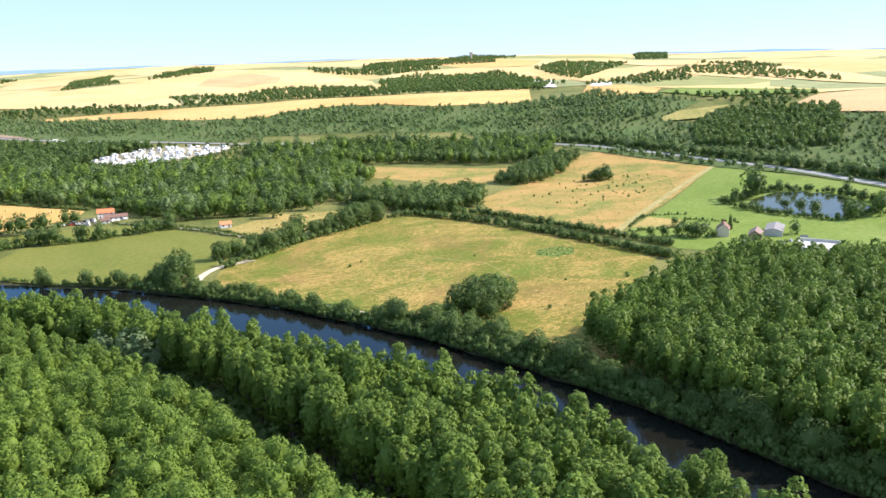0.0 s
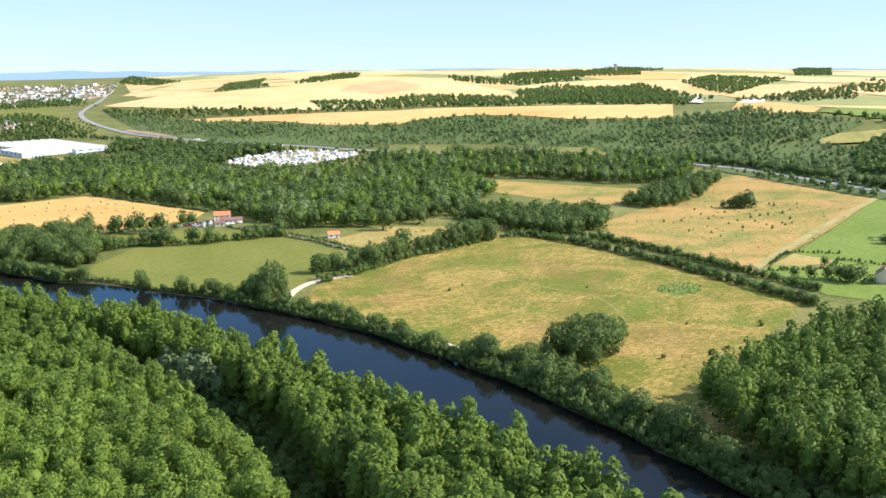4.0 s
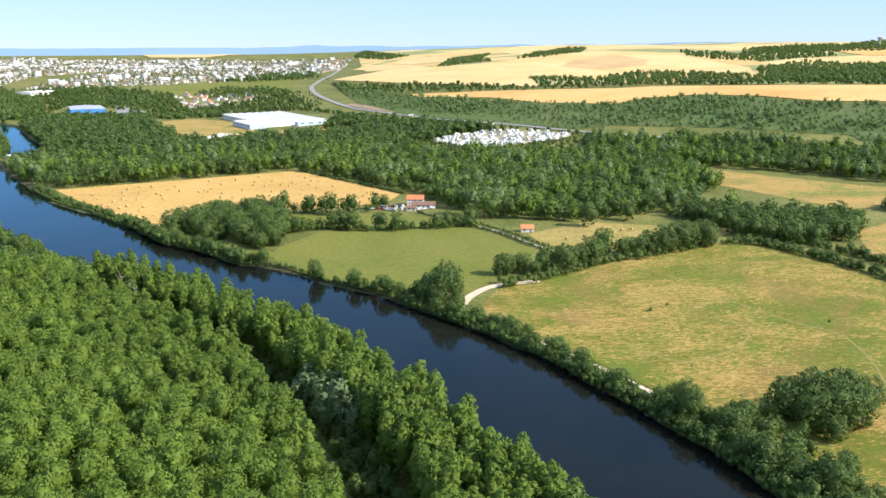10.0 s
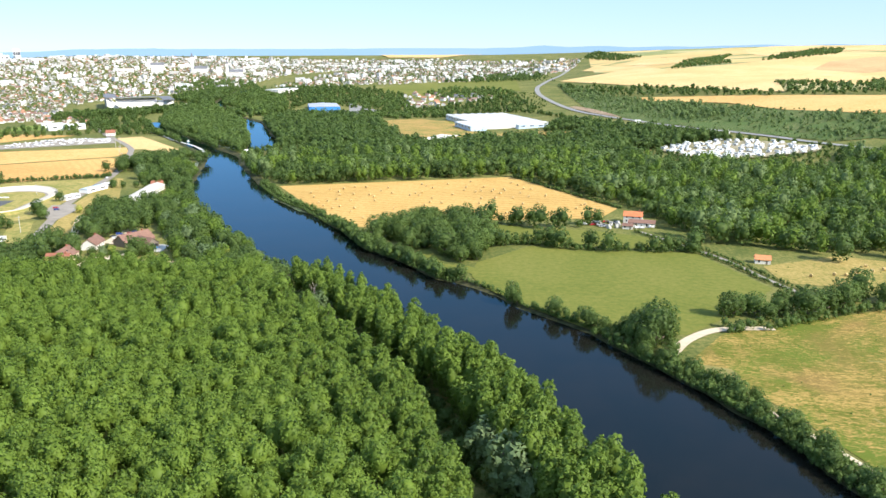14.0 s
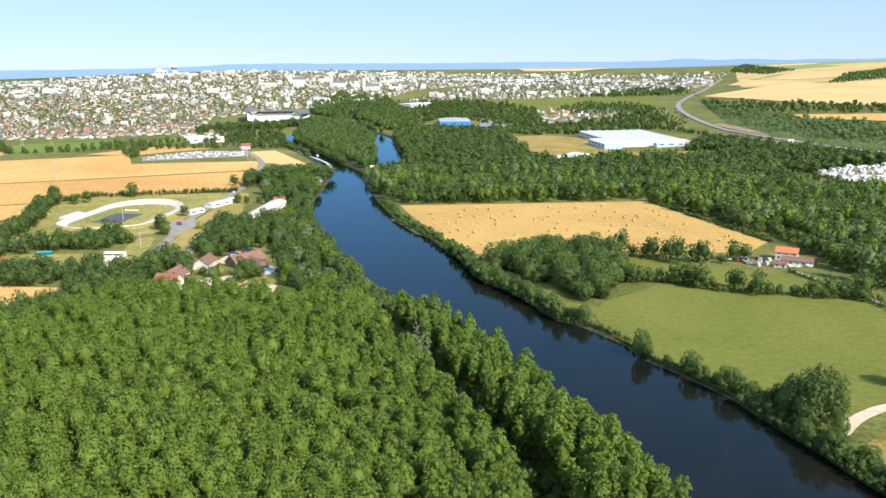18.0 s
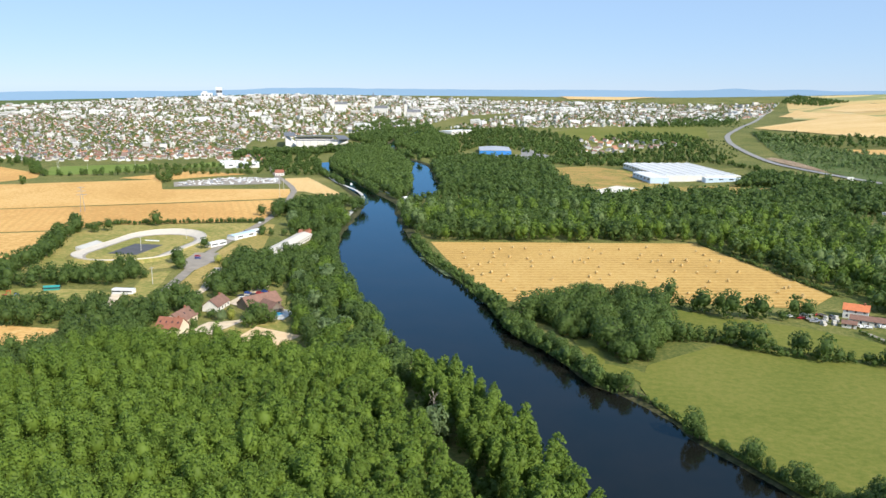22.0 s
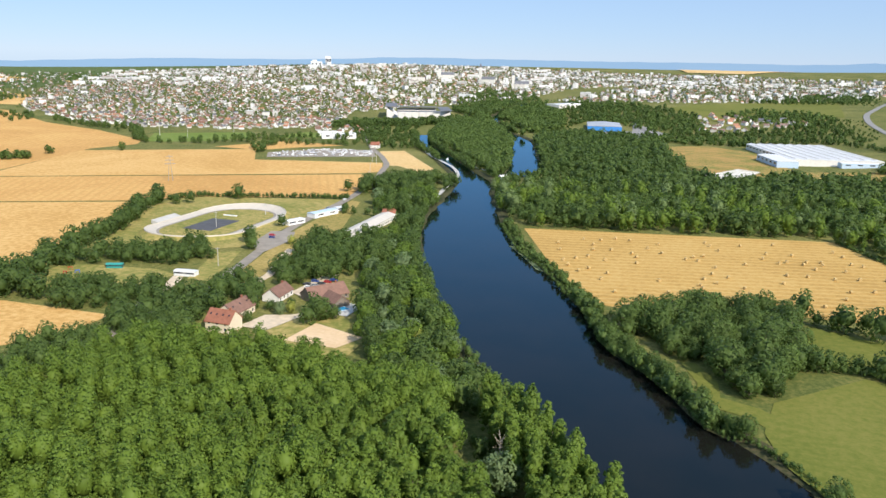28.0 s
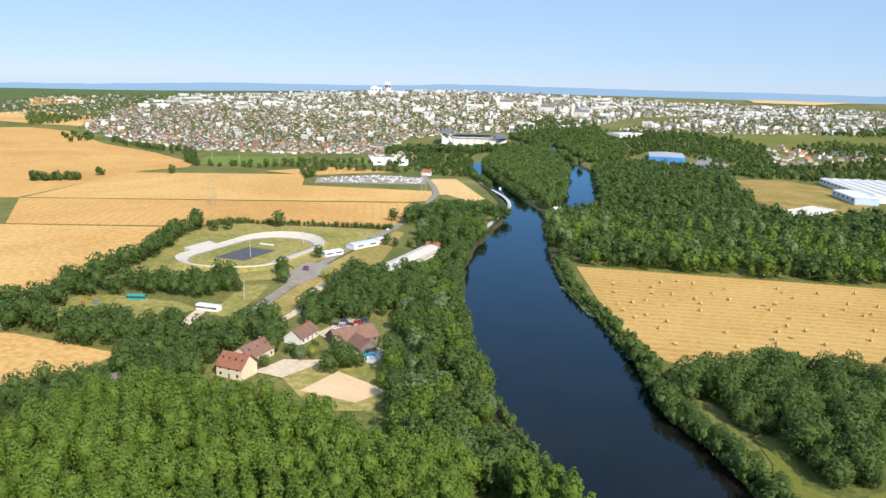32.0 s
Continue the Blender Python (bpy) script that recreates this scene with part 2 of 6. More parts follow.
M_CHALK = field_mat("chalk", [(0.3, (0.55, 0.5, 0.4)), (0.5, (0.72, 0.68, 0.58)), (0.7, (0.8, 0.77, 0.7))], 0.4, 0.03)
M_SAND = field_mat("sand", [(0.1, (0.66, 0.46, 0.26)), (0.5, (0.72, 0.52, 0.31)), (0.9, (0.76, 0.56, 0.35))], 0.5, 0.05)
M_ASPHALT = plain("asphalt", (0.3, 0.26, 0.21), 0.9, 0, 0.25, 0.15)
M_ASPHALT_DARK = plain("dark_asphalt", (0.085, 0.085, 0.09), 0.9, 0, 0.25, 0.15)
M_CONCRETE = plain("pale_concrete", (0.52, 0.5, 0.45), 0.85, 0, 0.15, 0.2)
M_GRAVEL = plain("pale_gravel", (0.62, 0.5, 0.35), 0.95, 0, 0.2, 0.3)
M_WALL = plain("white_render", (0.72, 0.69, 0.63), 0.85, 0, 0.1, 0.3)
M_WALL_CREAM = plain("cream_render", (0.68, 0.58, 0.42), 0.85, 0, 0.1, 0.3)
M_ROOF_RED = plain("red_roof_tiles", (0.31, 0.12, 0.07), 0.85, 0, 0.25, 0.5)
M_ROOF_BROWN = plain("brown_roof_tiles", (0.22, 0.12, 0.085), 0.85, 0, 0.25, 0.5)
M_ROOF_GREY = plain("slate_roof", (0.16, 0.165, 0.18), 0.7, 0, 0.2, 0.5)
M_ROOF_WHITE = plain("white_sheet_roof", (0.74, 0.74, 0.72), 0.6, 0, 0.06, 0.1)
M_BLUE = plain("blue_sheet_metal", (0.05, 0.25, 0.62), 0.5, 0, 0.08, 0.2)
M_GLASS_DARK = plain("dark_window_glass", (0.03, 0.035, 0.045), 0.12, 0, 0.1, 1)
M_WHITE = plain("white_paint", (0.8, 0.8, 0.78), 0.45, 0, 0.04, 0.5)
M_BLACK = plain("black_rubber", (0.025, 0.025, 0.025), 0.8, 0, 0.1, 2)
M_STEEL = plain("galvanised_steel", (0.45, 0.46, 0.47), 0.45, 0.6, 0.1, 1)
M_WOOD = plain("weathered_wood", (0.2, 0.16, 0.12), 0.9, 0, 0.2, 1)
M_STRAW_BALE = plain("straw", (0.5, 0.36, 0.15), 0.95, 0, 0.2, 2)
M_POOL = plain("pool_water", (0.08, 0.5, 0.75), 0.1, 0, 0.05, 1)
M_LEAF = leaf_mat("poplar_leaves", (0.054, 0.1, 0.015), (0.163, 0.24, 0.034))
M_LEAF_DARK = leaf_mat("broadleaf_leaves", (0.04, 0.072, 0.018), (0.125, 0.185, 0.043))
M_LEAF_PALE = leaf_mat("willow_leaves", (0.11, 0.165, 0.065), (0.21, 0.28, 0.12), 0.03)
# grey green trees of the wood; on the near slopes it paints in haze
M_LEAF_MID = leaf_mat("grey_leaves_and_haze", (0.085, 0.13, 0.045), (0.18, 0.245, 0.085))
M_BARK = plain("bark", (0.14, 0.11, 0.08), 0.9)


# ---- ground ----
def smooth(a, b, v):
    t = np.clip((v - a) / (b - a), 0, 1)
    return t * t * (3 - 2 * t)


# centre line of the river from upstream to the town, with half widths
RIVER = [(60, -420, 33), (95, -150, 34), (103, 0, 34), (99, 90, 36), (77, 190, 37), (42, 277, 36), (-8, 352, 33), (-55, 420, 34),
         (-113, 485, 36), (-163, 558, 37), (-208, 638, 36), (-238, 698, 33), (-254, 735, 31), (-272, 785, 26), (-296, 850, 21), (-312, 900, 20),
         (-341, 948, 16), (-378, 1003, 14), (-431, 1082, 13), (-506, 1187, 13), (-576, 1327, 13)]
CANAL = [(-294, 950, 10), (-298, 1000, 18), (-311, 1060, 20), (-339, 1130, 20), (-383, 1255, 18), (-418, 1340, 16), (-500, 1480, 9), (-600, 1720, 10), (-655, 2090, 22)]


def spline(pts, step):
    """A smooth line through the given points."""
    pts = [np.array(p, float) for p in pts]
    out = []
    for i in range(len(pts) - 1):
        a, b, c, d = pts[max(0, i - 1)], pts[i], pts[i + 1], pts[min(len(pts) - 1, i + 2)]
        n = max(1, int(np.linalg.norm((c - b)[:2]) / step))
        for k in range(n):
            t = k / n
            out.append(0.5 * (2 * b + (c - a) * t + (2 * a - 5 * b + 4 * c - d) * t * t + (3 * b - a - 3 * c + d) * t ** 3))
    return np.array(out + [pts[-1]])


RIVER_LINE, CANAL_LINE = spline(RIVER, 12), spline(CANAL, 12)


def shape_banks(line):
    """Bays and points of the two banks: the east bank swings out along the meadows and in at the thicket; upstream the poplar bank stands further out."""
    d = np.gradient(line[:, :2], axis=0)
    d /= np.linalg.norm(d, axis=1)[:, None]
    east = np.stack([d[:, 1], -d[:, 0]], 1)
    ye, yw = (line[:, :2] + east * line[:, 2:3])[:, 1], (line[:, :2] - east * line[:, 2:3])[:, 1]
    out = np.interp(ye, [100, 155, 225, 260, 303, 330, 350, 365, 381, 390, 400, 412, 424, 446, 470, 490, 505, 535, 595, 640, 700], [0, 1.5, 2, 4, 3, 5, 6.5, 5, 1.5, 3, 4, -1, -8, -7, -5, -7, -3, 4, 4.5, -3, -1])
    into = np.interp(yw, [60, 130, 165], [8, 2, 0])
    res = line.copy()
    res[:, :2] += east * ((out + into) / 2)[:, None]
    res[:, 2] += (out - into) / 2
    return res


RIVER_LINE = shape_banks(RIVER_LINE)


def river_gap(x, y):
    """Metres from the water's edge, below 0 in the river."""
    best = np.full(np.shape(x), 1e9)
    for px_, py_, w in np.concatenate([RIVER_LINE, CANAL_LINE]):
        best = np.minimum(best, np.hypot(x - px_, y - py_) - w)
    return best


def hills(x, y):
    """Height of the land away from the river: a flat valley, an eastern slope and plateau, the town's hill."""
    x, y = np.asarray(x, float), np.asarray(y, float)
    foot = np.interp(y, [-500, 0, 400, 600, 850, 1080, 1230, 1600, 2000, 3000], [560, 600, 670, 690, 480, 300, 200, 90, 50, 200])
    s = 0.8 * (x - foot)
    z = 10 * smooth(-160, 30, s) + 42 * smooth(0, 430, s) + 48 * smooth(400, 1700, s)
    z = z + 38 * smooth(1750, 2700, y) * smooth(0, 700, s)
    z = z + 72 * np.exp(-(((x + 1500) / np.where(x < -1500, 760, 1000)) ** 2 + ((y - 3050) / 850) ** 2))
    z = z + 22 * smooth(1500, 2300, y) * smooth(-900, -300, x) * smooth(500, 0, s)
    z = z + 14 * smooth(-900, -1600, x)
    z = z + 3.0 * np.sin(x / 310 + 1) * np.cos(y / 270) * smooth(50, 500, s)
    r, way = np.hypot(x, y), np.degrees(np.arctan2(x, y))
    return z + (34 + 42 * smooth(-52, -22, way) + 52 * smooth(-4, 24, way) - z) * smooth(3500, 4700, r)


def height(x, y):
    return float(hills(x, y))


def axis(lo, a, b, hi, step, grow):
    v = list(np.arange(a, b, step))
    s, p = step, v[-1]
    while p < hi:
        s *= grow
        p += s
        v.append(p)
    s, p = step, v[0]
    while p > lo:
        s *= grow
        p -= s
        v.insert(0, p)
    return np.array(v)


def mesh_np(name, verts, faces, materials, index=None, shade=False, normals=None):
    """A mesh from arrays; all faces have the same number of corners."""
    me = bpy.data.meshes.new(name)
    k = faces.shape[1]
    me.vertices.add(len(verts))
    me.vertices.foreach_set("co", np.asarray(verts, np.float32).ravel())
    me.loops.add(faces.size)
    me.loops.foreach_set("vertex_index", np.asarray(faces, np.int32).ravel())
    me.polygons.add(len(faces))
    me.polygons.foreach_set("loop_start", np.arange(0, faces.size, k, dtype=np.int32))
    for m in materials:
        me.materials.append(m)
    if index is not None:
        me.polygons.foreach_set("material_index", np.asarray(index, np.int32))
    me.polygons.foreach_set("use_smooth", np.full(len(faces), shade))
    me.update(calc_edges=True)
    if normals is not None:
        me.normals_split_custom_set_from_vertices(np.asarray(normals, np.float32))
    return me


def build_ground():
    xs, ys = axis(-6000, -560, 460, 6000, 7.0, 1.09), axis(-1500, -140, 1250, 6500, 7.0, 1.09)
    gx, gy = np.meshgrid(xs, ys)
    z = hills(gx, gy)
    z = z - 3.0 * smooth(5.0, -2.0, river_gap(gx, gy))
    v = np.stack([gx.ravel(), gy.ravel(), z.ravel()], 1)
    nx, ny = len(xs), len(ys)
    i = (np.arange(ny - 1)[:, None] * nx + np.arange(nx - 1)[None]).ravel()
    me = mesh_np("ground", v, np.stack([i, i + 1, i + nx + 1, i + nx], 1), [M_GROUND], shade=True)
    tagged(new("ground", me), "rough grass and scrub land of a river valley", "ground", kind="structure")


build_ground()


def bank_line(first, last, side, off, step=1):
    """Points along one bank of the river (side 1: left bank looking towards the town) between two stretches of its line."""
    p = RIVER_LINE[(RIVER_LINE[:, 1] > first) & (RIVER_LINE[:, 1] < last)]
    d = np.gradient(p[:, :2], axis=0)
    d /= np.linalg.norm(d, axis=1)[:, None]
    n = np.stack([-d[:, 1], d[:, 0]], 1) * side
    q = p[:, :2] + n * (p[:, 2:3] + off)
    return [tuple(v) for v in q[::step]]


def ribbon(line, material, name, label, category, lift=0.2, kind="structure"):
    """A strip along x, y, half width rows, laid on the land."""
    d = np.gradient(line[:, :2], axis=0)
    d /= np.linalg.norm(d, axis=1)[:, None]
    n = np.stack([-d[:, 1], d[:, 0]], 1)
    l, r = line[:, :2] + n * line[:, 2:3], line[:, :2] - n * line[:, 2:3]
    zl, zr = hills(l[:, 0], l[:, 1]) + lift, hills(r[:, 0], r[:, 1]) + lift
    k = len(line)
    v = np.concatenate([np.column_stack([l, zl]), np.column_stack([r, zr])])
    i = np.arange(k - 1)
    me = mesh_np(name, v, np.stack([i + k, i + k + 1, i + 1, i], 1), [material], shade=True)
    return tagged(new(name, me), label, category, kind=kind)


for line, what in ((RIVER_LINE, "calm dark blue river water"), (CANAL_LINE, "side branch of the river behind a wooded island")):
    wide = line.copy()
    wide[:, 2] += 5
    ribbon(wide, M_WATER, "water", what, "river", lift=-1.1 if line is RIVER_LINE else -1.14)


def build_banks():
    """The earthy slope between land and water, both sides of the river and its side branch."""
    for line in (RIVER_LINE, CANAL_LINE):
        d = np.gradient(line[:, :2], axis=0)
        d /= np.linalg.norm(d, axis=1)[:, None]
        n = np.stack([-d[:, 1], d[:, 0]], 1)
        wob = np.array([noise.noise((x * 0.06, y * 0.06, 0)) for x, y, w in line])[:, None]
        for side in (-1, 1):
            rows = []
            for off, z in ((-3.4, -1.6), (-1.0, -0.5), (0.6, 0.02), (5.8, 0.13)):
                q = line[:, :2] + n * side * (line[:, 2:3] + off + wob * (3.0 if off < 1 else 1.0))
                rows.append(np.column_stack([q, hills(q[:, 0], q[:, 1]) + z]))
            k = len(line)
            f = [(j * k + i, j * k + i + 1, (j + 1) * k + i + 1, (j + 1) * k + i)[::-side] for j in range(3) for i in range(k - 1)]
            me = bpy.data.meshes.new("river_bank")
            me.from_pydata(np.concatenate(rows).tolist(), [], f)
            me.materials.append(M_BANK)
            tagged(new("river_bank", me), "dark earthy river bank with rough grass", "bank", kind="structure")


def inside(poly, x, y):
    x, y = np.asarray(x, float), np.asarray(y, float)
    hit = np.zeros(x.shape, bool)
    for (x0, y0), (x1, y1) in zip(poly, poly[1:] + poly[:1]):
        if y0 != y1:
            hit ^= ((y0 > y) != (y1 > y)) & (x < (x1 - x0) * (y - y0) / (y1 - y0) + x0)
    return hit


def sheet(name, poly, material, label, category, lift=0.2, step=40.0, kind="structure"):
    """A field, yard or lot that follows the land inside a plan outline."""
    edge = []
    for a, b in zip(poly, poly[1:] + poly[:1]):
        n = max(1, int(math.dist(a, b) / step))
        edge += [Vector((a[0] + (b[0] - a[0]) * k / n, a[1] + (b[1] - a[1]) * k / n)) for k in range(n)]
    m = len(edge)
    xs, ys = [p[0] for p in poly], [p[1] for p in poly]
    gx, gy = np.meshgrid(np.arange(min(xs), max(xs), step), np.arange(min(ys), max(ys), step))
    ok = inside(poly, gx, gy)
    pts = edge + [Vector((a, b)) for a, b in zip(gx[ok], gy[ok])]
    vs, _, fs, *_ = delaunay_2d_cdt(pts, [], [list(range(m))], 1, 0.01)
    me = bpy.data.meshes.new(name)
    me.from_pydata([(p.x, p.y, height(p.x, p.y) + lift) for p in vs], [], fs)
    me.materials.append(material)
    return tagged(new(name, me), label, category, kind=kind)


def patchwork_mat():
    """Farmland far off: large fields of gold, green and dark wood."""
    def build(nt, bsdf):
        mp = nt.nodes.new("ShaderNodeMapping")
        mp.inputs["Scale"].default_value = (0.0028, 0.0045, 0.0)
        mp.inputs["Rotation"].default_value = (0, 0, 0.5)
        nt.links.new(texcoord(nt), mp.inputs["Vector"])
        vor = node(nt, "ShaderNodeTexVoronoi", Scale=1.0, Randomness=0.9)
        nt.links.new(mp.outputs[0], vor.inputs["Vector"])
        sep = nt.nodes.new("ShaderNodeSeparateColor")
        nt.links.new(vor.outputs["Color"], sep.inputs[0])
        c = ramp(nt, sep.outputs[0], [(0.0, (0.62, 0.43, 0.15)), (0.3, (0.66, 0.48, 0.2)), (0.45, (0.22, 0.25, 0.06)), (0.6, (0.58, 0.38, 0.12)), (0.75, (0.2, 0.24, 0.08)), (0.9, (0.5, 0.42, 0.18))])
        nt.nodes[c.node.name].color_ramp.interpolation = "CONSTANT"
        c = mix(nt, 0.2, c, ramp(nt, noise_out(nt, 0.02, 5), [(0.3, (0.2, 0.18, 0.05)), (0.7, (0.7, 0.55, 0.25))]))
        nt.links.new(c, bsdf.inputs["Base Color"])
        bsdf.inputs["Roughness"].default_value = 0.95
    return mat("farmland", build)


M_FARMLAND = patchwork_mat()
sheet("farmland", [(620, 1760), (300, 2500), (500, 4500), (2600, 4300), (4200, 2600), (4300, 300), (2500, -100), (1450, 250), (1420, 520), (1260, 560), (1240, 1050), (1110, 1110), (900, 1260), (640, 1420), (520, 1500)], M_FARMLAND, "patchwork of pale wheat fields on the plateau", "farmland", 0.9, 90)
sheet("farmland", [(-2000, 1750), (-2950, 2950), (-2700, 4100), (-4200, 2600), (-4000, 900), (-2600, 700), (-2150, 1600)], M_SCRUB, "hazy green fields and woods beyond the town", "farmland", 0.9, 90)
build_banks()
HAY = [(-194, 709), (21, 774), (98, 622), (80, 585), (-5, 574), (-84, 545), (-104, 549), (-131, 590)]
MEADOW = [(-8, 456), (25, 498), (125, 487), (148, 414), (118, 374), (88, 342), (50, 340), (21, 374), (-3, 407), (-10, 428)]
PASTURE = [(82, 312), (104, 345), (140, 362), (258, 408), (300, 395), (326, 188), (215, 135), (150, 60), (150, 100), (142, 160), (126, 205), (104, 270)]
EAST_PASTURE = [(373, 414), (606, 528), (672, 534), (646, 357), (352, 246), (338, 357)]
MID_PASTURE = [(157, 458), (209, 484), (300, 440), (280, 424), (223, 406), (157, 426)]
EAST_MEADOW = [(358, 243), (646, 357), (618, 177), (480, 60), (405, 88), (343, 188)]
CLEARING = [(416, 707), (529, 542), (480, 499), (422, 478), (386, 602)]
sheet("hay_field", HAY, M_STUBBLE, "mown golden hay field dotted with round bales", "field")
sheet("meadow", MEADOW, M_MEADOW, "smooth green mown meadow beside the river", "meadow")
sheet("pasture", PASTURE, M_PASTURE, "dry grazed pasture, green and straw coloured", "pasture")
sheet("pasture", EAST_PASTURE, M_PASTURE_DRY, "dry yellow pasture with scattered tufts", "pasture")
sheet("pasture", MID_PASTURE, M_STRAW, "small straw coloured paddock below the wood", "pasture")
sheet("meadow", EAST_MEADOW, M_GREEN, "bright green meadow below the road", "meadow")
sheet("meadow", CLEARING, M_PASTURE_DRY, "clearing of dry and green grass in woods", "meadow")
sheet("meadow", [(0, 506), (4, 560), (30, 550), (72, 543), (92, 533), (112, 522), (130, 496), (80, 494), (40, 502)], M_MEADOW, "small green paddock beside a farmhouse", "meadow", 0.25)
sheet("wheat_field", [(-758, 672), (-850, 880), (-810, 912), (-675, 1011), (-610, 924), (-465, 980), (-429, 914), (-444, 891)], M_WHEAT, "ripe golden wheat field", "field")
sheet("wheat_field", [(-758, 668), (-440, 885), (-414, 868), (-379, 760), (-437, 722), (-473, 700), (-511, 672), (-519, 656), (-640, 578)], M_WHEAT_DARK, "ripe ochre barley field with tramlines", "field")
sheet("wheat_field", [(-640, 574), (-515, 652), (-471, 585), (-447, 540), (-419, 480), (-399, 449), (-405, 431), (-560, 330)], M_WHEAT, "pale ripe wheat field", "field")
sheet("wheat_field", [(-470, 360), (-371, 410), (-306, 418), (-303, 388), (-330, 340)], M_WHEAT, "pale ripe wheat field behind trees", "field")
sheet("wheat_field", [(-525, 1081), (-499, 1103), (-432, 1018), (-388, 962), (-393, 935), (-437, 965), (-448, 960)], M_WHEAT_PALE, "small wedge of pale wheat beside the canal", "field")
sheet("wheat_field", [(-1500, 1180), (-1385, 1187), (-1183, 1100), (-1030, 1075), (-880, 1015), (-845, 970), (-855, 900), (-761, 668), (-900, 560), (-1700, 800)], M_WHEAT_DARK, "broad ochre field of ripe crops", "field")
sheet("wheat_field", [(-1900, 1250), (-1560, 1240), (-1420, 1300), (-1700, 1500), (-2100, 1600)], M_WHEAT, "golden field at the edge of town", "field", 0.5)
sheet("wheat_field", [(-740, 1005), (-665, 1005), (-640, 1055), (-600, 1110), (-700, 1120)], M_WHEAT_DARK, "small wheat strip behind a car park", "field")
sheet("sports_pitch", [(-860, 1000), (-935, 1095), (-878, 1148), (-823, 1191), (-768, 1122), (-800, 1040)], M_GREEN, "green sports pitches at the edge of town", "pitch")
sheet("sports_pitch", [(-755, 1133), (-753, 1247), (-709, 1246), (-689, 1184)], M_GREEN, "green sports pitch ringed by trees", "pitch")
sheet("lawn", [(-398, 432), (-404, 471), (-393, 480), (-349, 492), (-330, 488), (-332, 463), (-360, 440)], M_STRAW_GREEN, "dry lawn of a play field", "lawn")
sheet("meadow", [(-204, 1359), (-141, 1406), (-62, 1342), (-13, 1164), (-20, 1110), (-89, 1042), (-115, 1120), (-164, 1201)], M_PASTURE_DRY, "waste ground of dry grass beside a warehouse", "waste ground", 0.5)
sheet("chalk_yard", [(-108, 1070), (-77, 1152), (-50, 1138), (-70, 1048)], M_CHALK, "bare white chalk yard", "yard", 0.9)
sheet("meadow", [(-300, 2028), (-262, 2118), (54, 2424), (60, 1900), (-47, 2019), (-163, 1800)], M_MEADOW, "wide pale green field on the plateau", "field", 0.8)
sheet("meadow", [(-25, 1160), (77, 1205), (125, 1160), (114, 1120), (32, 1095), (-20, 1115)], M_PASTURE_DRY, "dry grass beside the warehouse", "field", 0.6)
sheet("wheat_field", [(167, 2144), (361, 2478), (495, 2265), (669, 2370), (777, 2444), (970, 2600), (1132, 2684), (1253, 2396), (1239, 2116), (1215, 1841), (1065, 1587), (1058, 1670), (712, 1557), (703, 1659), (609, 1823), (512, 1468), (448, 1589), (321, 1852)], M_WHEAT_PALE, "pale gold wheat field on the hill", "field", 1.20, 60)
sheet("hillside_field", [(794, 2101), (917, 2305), (1092, 2400), (1110, 2192), (1018, 2043), (863, 1963)], M_WHEAT_RED, "reddish ripe hillside field", "field", 1.27, 60)
sheet("wheat_field", [(280, 1621), (422, 1496), (601, 1310), (896, 1222), (1102, 1088), (884, 863), (767, 973), (729, 1060), (671, 1132), (586, 1164), (529, 1150), (440, 1257), (395, 1403), (290, 1551)], M_WHEAT, "golden wheat field on the hill", "field", 1.34, 60)
sheet("wheat_field", [(296, 2849), (409, 3356), (478, 2262), (417, 2207)], M_WHEAT_PALE, "pale gold wheat field on the hill", "field", 1.41, 60)
sheet("wheat_field", [(195, 3664), (349, 3972), (328, 3618), (221, 3500)], M_WHEAT, "golden wheat field on the hill", "field", 1.48, 60)
sheet("wheat_field", [(476, 3171), (623, 3543), (784, 3344), (620, 2569), (486, 2665)], M_WHEAT_PALE, "pale gold wheat field on the hill", "field", 1.55, 60)
sheet("wheat_field", [(1369, 3378), (1903, 4194), (1679, 3114), (1814, 2769), (1789, 2481), (1714, 2283), (1466, 2329), (1370, 2537)], M_WHEAT_PALE, "pale gold wheat field on the hill", "field", 1.62, 60)
sheet("wheat_field", [(1296, 1939), (1446, 1996), (1622, 1975), (1723, 1977), (1709, 1712), (1504, 1501), (1437, 1548), (1295, 1567), (1330, 1738)], M_WHEAT_PALE, "pale gold wheat field on the hill", "field", 1.69, 60)
sheet("wheat_field", [(1124, 3813), (1457, 4369), (1698, 4280), (1307, 3505), (865, 2655)], M_WHEAT_PALE, "pale gold wheat field on the hill", "field", 1.76, 60)
sheet("wheat_field", [(1810, 2414), (1971, 2269), (2031, 2044), (1838, 1846), (1789, 2055), (1716, 2145)], M_WHEAT, "golden wheat field on the hill", "field", 1.83, 60)
sheet("wheat_field", [(1237, 1047), (1270, 968), (1220, 846), (1107, 776), (1000, 814), (1026, 876)], M_WHEAT, "golden wheat field on the hill", "field", 1.90, 60)
sheet("hillside_field", [(1125, 783), (1248, 828), (1327, 601), (1251, 552), (1096, 666)], M_GREEN, "bright green hillside field", "field", 1.97, 60)
sheet("hillside_field", [(1051, 494), (1208, 531), (1413, 515), (1025, 351), (1017, 412)], M_WHEAT_RED, "reddish ripe hillside field", "field", 2.04, 60)
sheet("hillside_field", [(919, 624), (967, 629), (1049, 594), (1014, 581), (936, 568), (901, 607)], M_STRAW_GREEN, "dry grass field on the slope", "field", 2.11, 60)
